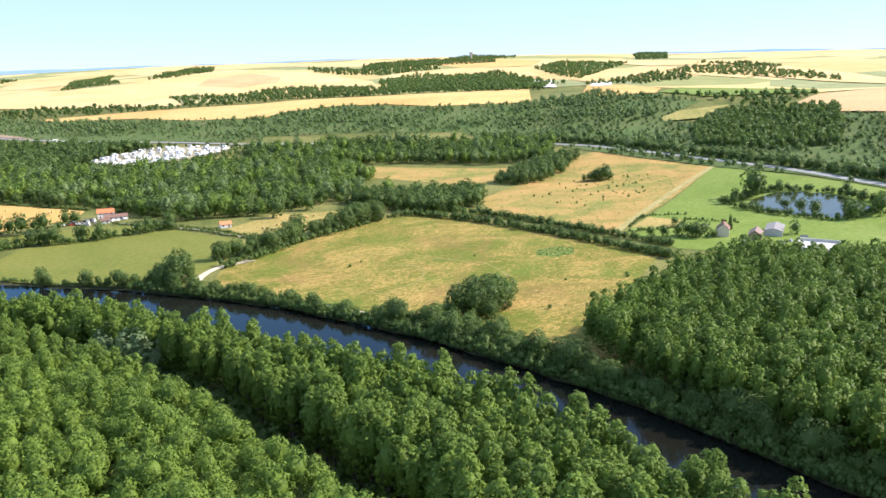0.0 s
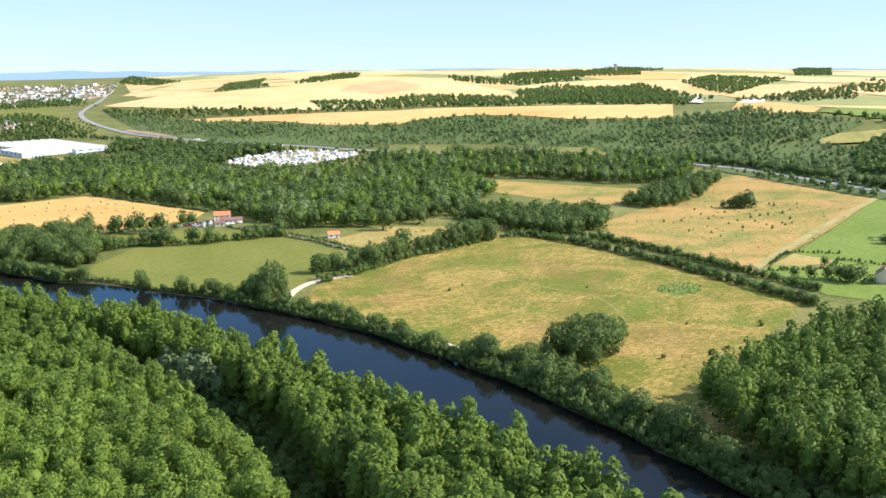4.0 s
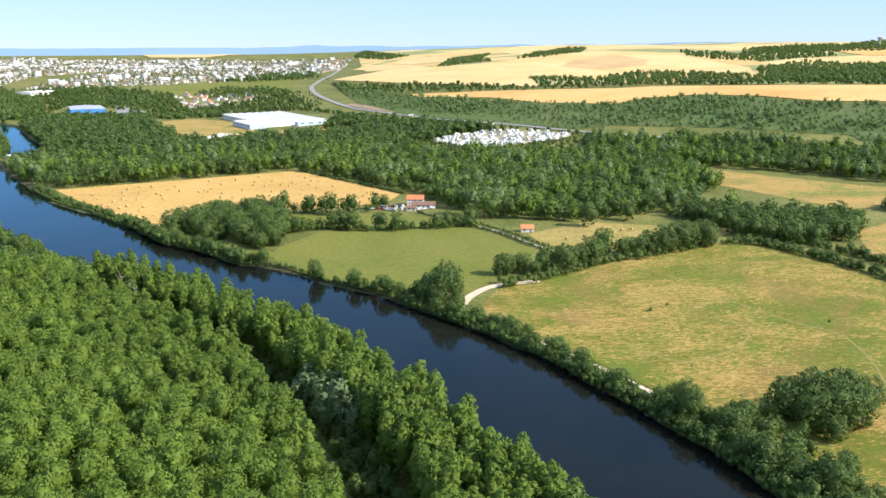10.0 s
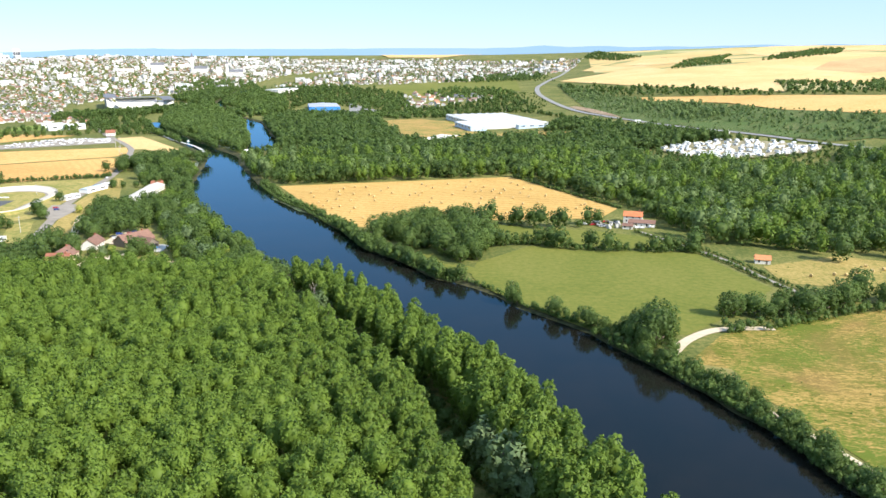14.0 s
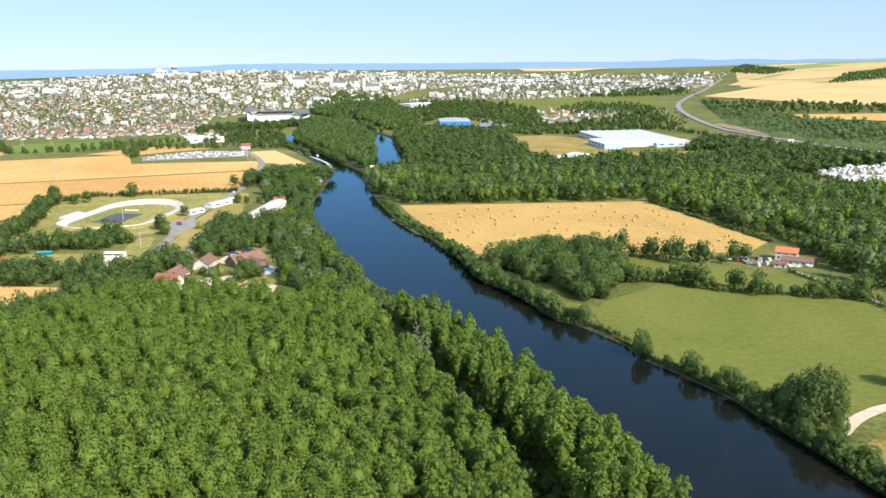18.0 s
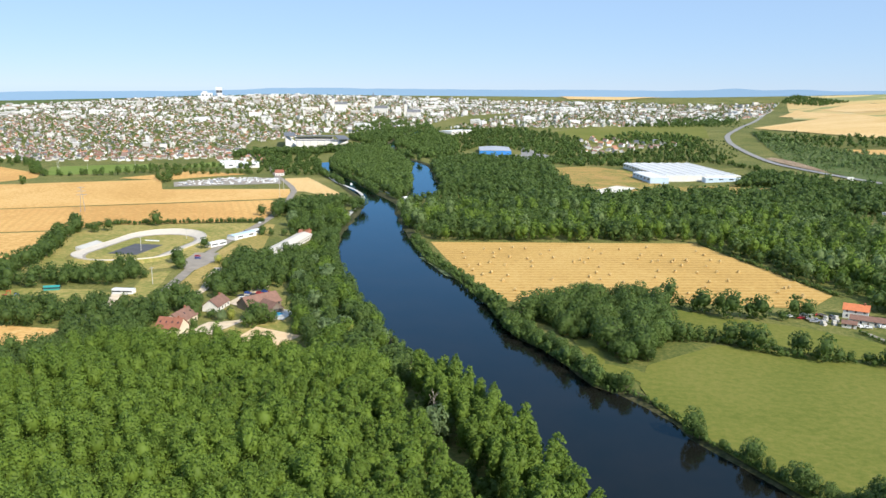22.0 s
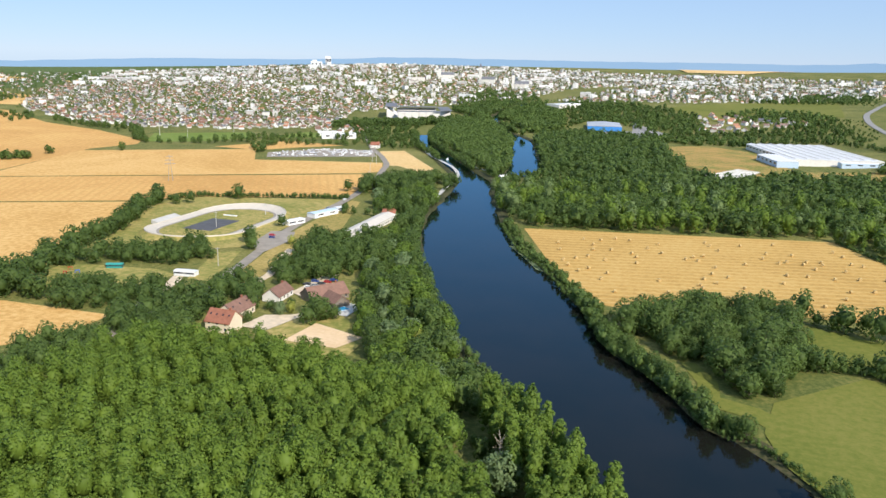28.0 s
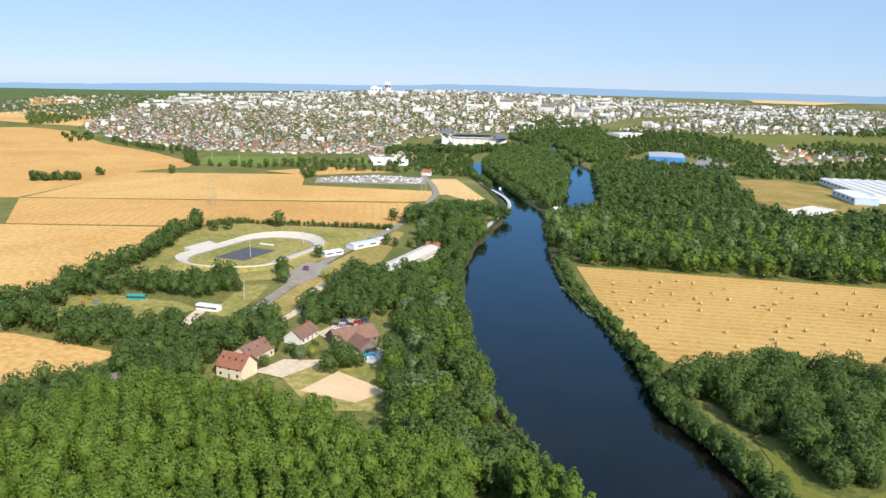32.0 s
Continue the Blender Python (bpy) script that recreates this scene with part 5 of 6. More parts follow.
def part(name, verts, faces, material, parent, label="", smooth_faces=False):
    """One mesh object under a thing or part."""
    me = bpy.data.meshes.new(name)
    me.from_pydata([tuple(v) for v in verts], [], [tuple(dict.fromkeys(f)) for f in faces])
    me.materials.append(material)
    me.polygons.foreach_set("use_smooth", [smooth_faces] * len(me.polygons))
    o = new(name, me)
    o.parent = parent
    if label:
        o["label"] = label
    return o


def box(x0, y0, z0, x1, y1, z1):
    v = [(x, y, z) for z in (z0, z1) for x, y in ((x0, y0), (x1, y0), (x1, y1), (x0, y1))]
    return v, [(3, 2, 1, 0), (4, 5, 6, 7), (0, 1, 5, 4), (1, 2, 6, 5), (2, 3, 7, 6), (3, 0, 4, 7)]


def thing(name, x, y, turn, label, category, group="", z=None):
    e = new(name, None)
    e.matrix_world = pose(x, y, height(x, y) if z is None else z, 0, 0, turn)
    return tagged(e, label, category, group)


def town_house(x, y, turn, w, d, h, r, wall_m, roof_m, label, group="houses of the town edge", name="house"):
    e = thing(name, x, y, turn, label, "house", group)
    wv, wf, rv, rf = house_arrays(w, d, h, r)
    part("wall", wv, wf, wall_m, e)
    part("roof", np.concatenate([rv, rv - (0, 0, 0.25)]), rf + [tuple(i + 6 for i in reversed(q)) for q in rf] + [(0, 6, 7, 1), (5, 4, 10, 11)], roof_m, e)
    part("chimney", *box(w * 0.25, -0.4, h + r * 0.4, w * 0.25 + 0.7, 0.4, h + r + 1.0), M_ROOF_RED, e)
    return e


roof_words = ["brown tiled", "faded brown", "slate grey", "faded brown", "orange tiled"]
for x, y, s in near_town:
    k = int(rng.integers(5))
    town_house(x, y, math.degrees(rng.choice([0.3, 0.55, 1.87, 2.1]) + rng.normal(0, 0.15)), rng.uniform(6.4, 10), rng.uniform(5.4, 7), rng.uniform(2.6, 4.2), rng.uniform(2.0, 3.0),
               WALLS[int(rng.integers(4))], ROOFS[k], "pale rendered town house with a %s roof" % roof_words[k])


# ---- roads, yards and paths ----
def road(points, half, material, name, label, category="road", lift=0.35, step=10):
    return ribbon(spline([(*p, half) for p in points], step), material, name, label, category, lift)


M_TRACK_GRASS = field_mat("bleached_grass", [(0.2, (0.25, 0.23, 0.08)), (0.5, (0.34, 0.29, 0.11)), (0.8, (0.42, 0.35, 0.15))], 0.4, 0.05)
M_CARAVAN_GROUND = field_mat("worn_gravel_grass", [(0.2, (0.14, 0.14, 0.06)), (0.5, (0.3, 0.26, 0.15)), (0.8, (0.5, 0.44, 0.32))], 0.3, 0.05)
M_EXPRESS = plain("worn_grey_asphalt", (0.27, 0.26, 0.24), 0.9, 0, 0.15, 0.1)
road([(-285, 395), (-290, 440), (-298, 483), (-310, 521), (-327, 568), (-342, 611), (-358, 675), (-369, 732), (-386, 797), (-403, 853), (-435, 926), (-453, 968), (-495, 1032), (-549, 1104), (-600, 1180), (-647, 1249)], 3.6, M_ASPHALT, "road", "grey two lane road past the velodrome")
road(EXPRESSWAY, 5.5, M_EXPRESS, "road", "pale grey expressway curving up the hill", lift=1.1, step=25)
road([(-279, 494), (-282, 511), (-299, 549), (-308, 570)], 2.6, M_GRAVEL, "driveway", "pale gravel lane beside the road", "lane", 0.4)
road([(-326, 486), (-316, 466), (-310, 445), (-300, 430)], 3.2, M_GRAVEL, "driveway", "pale gravel drive to a hut", "lane", 0.42)
road([(-492, 1146), (-442, 1069), (-380, 993), (-345, 930), (-328, 868), (-304, 780), (-289, 730), (-275, 694)], 2.0, M_CONCRETE, "towpath", "pale stone towpath along the canal bank", "path", 0.5)
road([(-659, 1675), (-699, 1950), (-723, 2219), (-731, 2388)], 5, M_CONCRETE, "towpath", "pale riverside quay leading into town", "path", 1.0, 30)
road([(72, 310), (77, 320), (87, 336), (103, 349), (128, 352)], 2.4, M_GRAVEL, "path", "pale gravel path down to the river", "path", 0.4, 4)
road([(77, 304), (91, 283), (104, 255), (116, 227), (123, 206)], 1.1, M_GRAVEL, "path", "worn gravel path along the bank", "path", 0.35, 5)
road([(100, 545), (118, 512), (139, 470), (150, 432), (163, 395)], 1.5, M_ASPHALT, "path", "narrow lane between meadow and wood", "lane", 0.4, 6)
road([(345, 243), (495, 307), (646, 357)], 2.8, M_TRACK_GRASS, "path", "straw coloured track between two meadows", "track", 0.45, 15)
road([(394, 172), (388, 140), (382, 108), (386, 80), (410, 40)], 3.0, M_GRAVEL, "driveway", "pale farm road beside a yard", "lane", 0.5)
road([(20, 770), (62, 694), (104, 620)], 1.2, M_GROUND, "path", "dirt track along the hay field", "track", 0.4)
sheet("parking_lot", [(-352, 608), (-335, 614), (-322, 590), (-318, 552), (-332, 562), (-344, 582)], M_ASPHALT, "grey asphalt forecourt of a velodrome", "parking lot", 0.45, 10)
sheet("parking_lot", [(-640, 990), (-612, 950), (-500, 1026), (-536, 1084), (-600, 1060)], M_ASPHALT, "pale gravel vehicle park beside fields", "parking lot", 0.4)
sheet("caravan_ground", CARAVANS, M_CARAVAN_GROUND, "dry grass and gravel ground of a caravan park", "yard", 1.4, 25)
sheet("parking_lot", [(-333, 1542), (-288, 1578), (-318, 1730), (-218, 1548), (-245, 1494), (-313, 1475)], M_EXPRESS, "grey yard beside a blue warehouse", "yard", 0.6)
sheet("sand_court", [(-211, 427), (-211, 453), (-181, 446), (-185, 429)], M_SAND, "pale sand riding court", "court", 0.45, 10)
sheet("courtyard", [(-241, 433), (-240, 452), (-229, 458), (-222, 466), (-226, 434)], M_GRAVEL, "pale gravel forecourt of a manor", "courtyard", 0.45, 10)
sheet("parking_lot", [(-251, 489), (-254, 530), (-248, 534), (-240, 504), (-237, 484)], M_GRAVEL, "pale gravel parking beside a restaurant", "parking lot", 0.45, 10)
sheet("lawn", [(-226, 434), (-222, 466), (-214, 470), (-196, 478), (-180, 452), (-176, 425), (-195, 415)], M_STRAW_GREEN, "green lawn behind a manor", "lawn", 0.3, 10)
sheet("lawn", [(-345, 540), (-333, 550), (-318, 520), (-305, 486), (-318, 484)], M_STRAW_GREEN, "green verge beside the road", "lawn", 0.3, 15)
sheet("lawn", [(-302, 510), (-338, 616), (-366, 744), (-356, 742), (-312, 640), (-303, 581), (-286, 515), (-280, 470)], M_STRAW, "dry grass verge along the road", "lawn", 0.25, 15)
sheet("lawn", [(-470, 560), (-440, 520), (-370, 525), (-340, 560), (-350, 625), (-375, 745), (-436, 718), (-500, 690), (-500, 640)], M_STRAW_GREEN, "dry grass round a velodrome", "lawn", 0.22, 20)
sheet("terrace", [(-222, 468), (-218, 488), (-205, 486), (-203, 468)], M_CONCRETE, "pale stone terrace round a pool", "terrace", 0.5, 6)
M_POND = plain("murky_pond_water", (0.04, 0.055, 0.02), 0.08, 0, 0.2, 0.05)
sheet("pond", [(490, 232), (526, 242), (555, 240), (566, 226), (568, 205), (560, 175), (535, 150), (497, 158), (490, 180), (487, 206)], M_POND, "still pond in a green meadow", "pond", 0.35, 12)
M_WEED = field_mat("water_weed", [(0.3, (0.08, 0.12, 0.05)), (0.6, (0.16, 0.2, 0.1)), (0.8, (0.22, 0.25, 0.14))], 0.4, 0.05)
sheet("water_weed", [(-187, 655), (-176, 652), (-163, 648), (-147, 619), (-138, 595), (-150, 603), (-168, 630)], M_WEED, "mat of pale water weed by the bank", "weed", -0.95, 8)


sheet("vegetable_plot", [(374, 249), (413, 264), (421, 238), (398, 228)], M_STRAW, "small brown garden plot beside a farm", "plot", 0.35, 10)


# ---- velodrome ----
M_TRACK = plain("sunlit_concrete", (0.56, 0.5, 0.41), 0.85, 0, 0.1, 0.2)


def build_velodrome(x, y, turn):
    e = thing("velodrome", x, y, turn, "pale concrete velodrome with a grass infield", "velodrome")
    n, half, bow = 96, 26.0, 33.0
    rows = []
    for k in range(n):
        f = k / n * (4 * half + 2 * math.pi * bow)
        arc = math.pi * bow
        if f < 2 * half:
            c, a, bend = (-half + f, 0), -math.pi / 2, 0.0
        elif f < 2 * half + arc:
            a = -math.pi / 2 + (f - 2 * half) / bow
            c, bend = (half, 0), math.sin((f - 2 * half) / arc * math.pi)
        elif f < 4 * half + arc:
            c, a, bend = (half - (f - 2 * half - arc), 0), math.pi / 2, 0.0
        else:
            a = math.pi / 2 + (f - 4 * half - arc) / bow
            c, bend = (-half, 0), math.sin((f - 4 * half - arc) / arc * math.pi)
        rows.append((c, a, bend))

    def ring(name, profile, material, label):
        v, f = [], []
        m = len(profile(0))
        for c, a, bend in rows:
            v += [(c[0] + math.cos(a) * r, c[1] + math.sin(a) * r, z) for r, z in profile(bend)]
        for k in range(n):
            for j in range(m - 1):
                p, q = k * m + j, (k + 1) % n * m + j
                f.append((p, q, q + 1, p + 1))
        return part(name, v, f, material, e, label, True)

    ring("track", lambda b: [(29.5, 0.5), (29.9, 0.6), (36.5 + b, 1.3 + 2.3 * b)], M_TRACK, "pale banked concrete track")
    ring("parapet", lambda b: [(36.5 + b, 1.3 + 2.3 * b), (36.5 + b, 1.8 + 2.3 * b), (36.9 + b, 1.8 + 2.3 * b), (36.9 + b, 1.0 + 2.2 * b)], M_TRACK, "low white rim wall")
    ring("embankment", lambda b: [(36.9 + b, 1.0 + 2.2 * b), (39.0 + b * 4, 0.2)], M_STRAW_GREEN, "grassy outer bank")
    ring("apron", lambda b: [(27.5, 0.35), (29.5, 0.5)], M_ASPHALT, "grey inner apron")
    v = [(c[0] + math.cos(a) * 27.7, c[1] + math.sin(a) * 27.7, 0.33) for c, a, b in rows]
    part("infield", v, [tuple(range(n))], M_STRAW_GREEN, e, "dry grass infield")
    part("court", *box(-28, -11, 0.2, 11, 13, 0.42), M_ASPHALT_DARK, e, "dark asphalt court")
    part("bench", *box(24, 0, 0.3, 25, 12, 1.1), M_WHITE, e)
    part("grandstand", [(-22, 38, 0), (-22, 44, 0), (-22, 44, 3.0), (-22, 38, 1.5), (6, 38, 0), (6, 44, 0), (6, 44, 3.0), (6, 38, 1.5)], [(0, 1, 2, 3), (7, 6, 5, 4), (3, 2, 6, 7), (1, 5, 6, 2), (0, 3, 7, 4)], M_CONCRETE, e, "low concrete terraces")


build_velodrome(-404, 614, 97)


# ---- buildings ----
def gable(name, x, y, turn, w, d, h, r, wall_m, roof_m, label, category="house", storeys=1, chimney=True, group="", dormers=0, door=True):
    """A gabled building with windows, doors, shutters of dark glass, roof with eaves and a chimney."""
    e = thing(name, x, y, turn, label, category, group)
    wv, wf, rv, rf = house_arrays(w, d, h, r)
    wall = part("wall", wv, wf, wall_m, e)
    part("roof", np.concatenate([rv, rv - (0, 0, 0.3)]), rf + [tuple(i + 6 for i in reversed(q)) for q in rf] + [(0, 6, 7, 1), (5, 4, 10, 11), (1, 7, 8, 2), (2, 8, 10, 4), (0, 3, 9, 6), (3, 5, 11, 9)], roof_m, e)
    if chimney:
        part("chimney", *box(w * 0.28, -0.45, h + r * 0.5, w * 0.28 + 0.9, 0.45, h + r + 1.1), M_ROOF_RED, e)
    cols = max(2, int(w / 3.6))
    for side in (-1, 1):
        for s in range(storeys):
            for k in range(cols):
                cx, z0 = -w / 2 + w * (k + 0.5) / cols, 1.0 + s * 2.8
                if z0 + 1.4 < h + 0.3:
                    if door and s == 0 and k == cols // 2:
                        part("door", *box(cx - 0.5, side * d / 2 - 0.05, 0.0, cx + 0.5, side * d / 2 + 0.05, 2.1), M_WOOD, e)
                    else:
                        win = part("window", *box(cx - 0.55, side * d / 2 - 0.06, z0, cx + 0.55, side * d / 2 + 0.06, z0 + 1.3), M_GLASS_DARK, e)
                        part("window_frame", *box(cx - 0.62, side * d / 2 - 0.04, z0 - 0.12, cx + 0.62, side * d / 2 + 0.1, z0 - 0.02), M_WHITE, win)
    for k in range(dormers):
        cx = -w / 2 + w * (k + 0.5) / dormers
        part("skylight", [(cx - 0.4, -d / 2 * 0.55, h + r * 0.47 + 0.2), (cx + 0.4, -d / 2 * 0.55, h + r * 0.47 + 0.2), (cx + 0.4, -d / 2 * 0.4, h + r * 0.62 + 0.2), (cx - 0.4, -d / 2 * 0.4, h + r * 0.62 + 0.2)], [(0, 1, 2, 3)], M_GLASS_DARK, e)
    return e


gable("manor_house", -245, 427.5, 5, 13, 10.5, 5.2, 4.5, M_WALL_CREAM, M_ROOF_RED, "cream manor house with a steep red tiled roof", storeys=2, dormers=4)
gable("manor_wing", -253, 446, 95, 17, 11, 4.0, 3.8, M_WALL_CREAM, M_ROOF_BROWN, "low cream wing with a brown tiled roof", storeys=1, dormers=3)
gable("guest_house", -252, 479, 98, 16, 9.5, 3.4, 3.6, M_WALL, M_ROOF_BROWN, "white guest house with a brown tiled roof")
gable("restaurant", -230, 490, 62, 22, 12.5, 3.2, 4.4, M_WOOD, M_ROOF_BROWN, "dark timber restaurant with a broad brown roof")
gable("restaurant_wing", -219, 483, 152, 13, 9, 3.0, 3.4, M_WOOD, M_ROOF_BROWN, "dark timber wing beside a pool", chimney=False)
pool = thing("swimming_pool", -212, 476, 62, "small bright blue swimming pool", "pool")
part("basin", *box(-4.6, -2.9, 0.3, 4.6, 2.9, 0.62), M_WHITE, pool, "white pool coping")
part("water", *box(-4.1, -2.4, 0.4, 4.1, 2.4, 0.66), M_POOL, pool, "clear turquoise water")
gable("farmhouse", 102, 574, -14, 13, 7.5, 5.4, 2.6, M_WALL, plain("bright_orange_tiles", (0.62, 0.2, 0.08), 0.85, 0, 0.15, 0.5), "white farmhouse with a bright orange roof", storeys=2)
gable("farmhouse_wing", 106, 561, -14, 18, 7, 3.2, 1.6, M_WALL, M_ROOF_BROWN, "low white farm wing with a brown roof", chimney=False)
gable("farmhouse_wing", 95, 553, -14, 7, 5, 2.6, 1.2, M_WALL, M_ROOF_BROWN, "small white outbuilding with a brown roof", chimney=False)
gable("barn", 159, 466, -12, 8.5, 5.5, 3.0, 1.8, M_WALL, plain("orange_barn_tiles", (0.6, 0.24, 0.1), 0.85, 0, 0.15, 0.5), "small white barn with an orange roof", "barn", chimney=False)
gable("farmhouse", 397, 190, 30, 11, 8, 5.6, 3.6, M_WALL_CREAM, M_ROOF_BROWN, "cream farmhouse with a brown roof among trees", storeys=2)
gable("barn", 404, 170, 25, 15, 8, 4.0, 2.8, M_WOOD, M_ROOF_FADED, "farm barn with a dark brown roof", "barn", chimney=False)
gable("barn", 428, 170, 25, 24, 11, 4.0, 1.6, M_CONCRETE, plain("fibre_cement_roof", (0.24, 0.225, 0.21), 0.9, 0, 0.12, 0.3), "grey sheet roofed farm barn", "barn", chimney=False, door=False)
yard = thing("walled_yard", 408, 130, 20, "walled concrete storage yard on a farm", "yard")
part("slab", *box(-15, -12, 0.0, 15, 12, 0.45), M_CONCRETE, yard)
for a in ((-15, -12, 15, -11.6), (-15, 11.6, 15, 12), (-15, -11.6, -14.6, 11.6), (14.6, -11.6, 15, 11.6)):
    part("wall", *box(a[0], a[1], 0.3, a[2], a[3], 2.3), M_CONCRETE, yard)
for k, (x, y) in enumerate([(412, 150), (420, 148), (404, 152), (430, 150)]):
    b = thing("storage_bin", x, y, 20 + k * 31, "dark covered feed heap in a farm yard", "heap", "farm yard heaps")
    part("heap", [(-3, -1.6, 0), (3, -1.6, 0), (3, 1.6, 0), (-3, 1.6, 0), (-2, 0, 1.5), (2, 0, 1.5)], [(0, 1, 5, 4), (1, 2, 5, 5), (2, 3, 4, 5), (3, 0, 4, 4)], M_ROOF_GREY, b)
gable("long_hall", -294, 641, 97, 98, 13, 4.2, 1.6, M_WALL, plain("pale_fibre_roof", (0.6, 0.55, 0.47), 0.85, 0, 0.1, 0.2), "long low hall with a pale sheet roof", "hall", chimney=False, door=False)
gable("house", -304, 699, 20, 10, 8, 3.4, 2.6, M_WALL, M_ROOF_RED, "small white house with a red roof")
gable("house", -549, 1112, 20, 12, 9, 5.0, 3.4, M_WALL, M_ROOF_RED, "white roadside house with a red roof", storeys=2)


def flat_hall(name, x, y, turn, w, d, h, wall_m, roof_m, label, category="hall", bays=1, ridge=1.2, windows=True):
    """A large low building: walls, one shallow gable for each bay, a band of windows and doors."""
    e = thing(name, x, y, turn, label, category)
    part("wall", *box(-w / 2, -d / 2, -2, w / 2, d / 2, h), wall_m, e)
    bd = d / bays
    for k in range(bays):
        y0, y1 = -d / 2 + k * bd, -d / 2 + (k + 1) * bd
        ym = (y0 + y1) / 2
        v = [(-w / 2 - 0.4, y0, h + 0.05), (w / 2 + 0.4, y0, h + 0.05), (w / 2 + 0.4, ym, h + ridge), (-w / 2 - 0.4, ym, h + ridge), (w / 2 + 0.4, y1, h + 0.05), (-w / 2 - 0.4, y1, h + 0.05)]
        part("roof", v, [(0, 1, 2, 3), (3, 2, 4, 5), (1, 4, 2), (0, 3, 5)], roof_m, e)
        if bays > 1:
            part("rooflight", [(-w / 2 + 4, ym - 1.0, h + ridge + 0.15), (w / 2 - 4, ym - 1.0, h + ridge + 0.15), (w / 2 - 4, ym - 2.6, h + ridge - 0.1), (-w / 2 + 4, ym - 2.6, h + ridge - 0.1)], [(0, 1, 2, 3)], M_CONCRETE, e)
    if windows:
        for side in (-1, 1):
            n = max(2, int(w / 14))
            for k in range(n):
                cx = -w / 2 + w * (k + 0.5) / n
                part("window", *box(cx - 3, side * d / 2 - 0.08, h * 0.5, cx + 3, side * d / 2 + 0.08, h * 0.78), M_GLASS_DARK, e)
    return e


M_BLUE_PALE = plain("pale_blue_cladding", (0.5, 0.62, 0.75), 0.5)
flat_hall("hut", -324, 490, 12, 13, 5, 3.0, M_WHITE, M_ROOF_WHITE, "white flat roofed hut beside a drive", "hut", ridge=0.3)
flat_hall("clubhouse", -353, 638, 75, 16, 7, 3.4, M_WHITE, M_ROOF_WHITE, "white clubhouse beside a velodrome", "clubhouse", ridge=0.5)
flat_hall("clubhouse", -352, 676, 78, 26, 9, 3.6, M_WHITE, plain("pale_blue_roof", (0.5, 0.62, 0.72), 0.6, 0, 0.05, 0.2), "white hall with a pale blue roof", "clubhouse", ridge=0.8)
flat_hall("hut", -352, 700, 78, 9, 6, 3.0, M_WHITE, M_ROOF_WHITE, "small white hut near the velodrome", "hut", ridge=0.4)
flat_hall("shed", -372, 483, 30, 9, 3.5, 2.6, plain("teal_paint", (0.03, 0.28, 0.26), 0.6), plain("teal_roof", (0.04, 0.32, 0.3), 0.6), "teal painted garden shed", "shed", ridge=0.5)
flat_hall("factory", 0, 1335, -69, 185, 112, 7.5, M_WALL, M_ROOF_WHITE, "large white factory with ridged roofs", "factory", bays=8, ridge=1.3)
flat_hall("factory_annex", 62, 1246, 20, 58, 14, 5, M_BLUE_PALE, M_ROOF_WHITE, "low pale blue annex of a factory", "factory", ridge=0.8)
flat_hall("factory_annex", -37, 1237, -69, 76, 26, 8, M_BLUE_PALE, M_ROOF_WHITE, "white factory annex with pale blue cladding", "factory", ridge=1.0)
flat_hall("warehouse", -345, 1600, 105, 100, 60, 8, M_BLUE, plain("grey_sheet_roof", (0.4, 0.42, 0.45), 0.6, 0, 0.1, 0.1), "blue warehouse with a grey roof", "warehouse", ridge=2.0)
flat_hall("school", -525, 1960, 70, 90, 40, 9, M_WALL, M_ROOF_WHITE, "long white flat roofed school", "school", ridge=0.6)
flat_hall("gymnasium", -660, 1195, 35, 52, 22, 7, M_WHITE, M_ROOF_WHITE, "white sports hall at the edge of town", "hall", ridge=1.5)
flat_hall("gymnasium", -700, 1225, 35, 30, 18, 6, M_WHITE, M_ROOF_WHITE, "white changing rooms beside pitches", "hall", ridge=1.0)
for x, y, w, h in ((-1809, 2958, 17, 44), (-1780, 2925, 16, 42), (-1880, 2985, 46, 26), (-1905, 3010, 18, 34)):
    flat_hall("apartment_tower", x, y, 30, w, 16, h, M_WHITE, M_ROOF_WHITE, "tall white apartment tower on the hill", "tower", ridge=0.5)


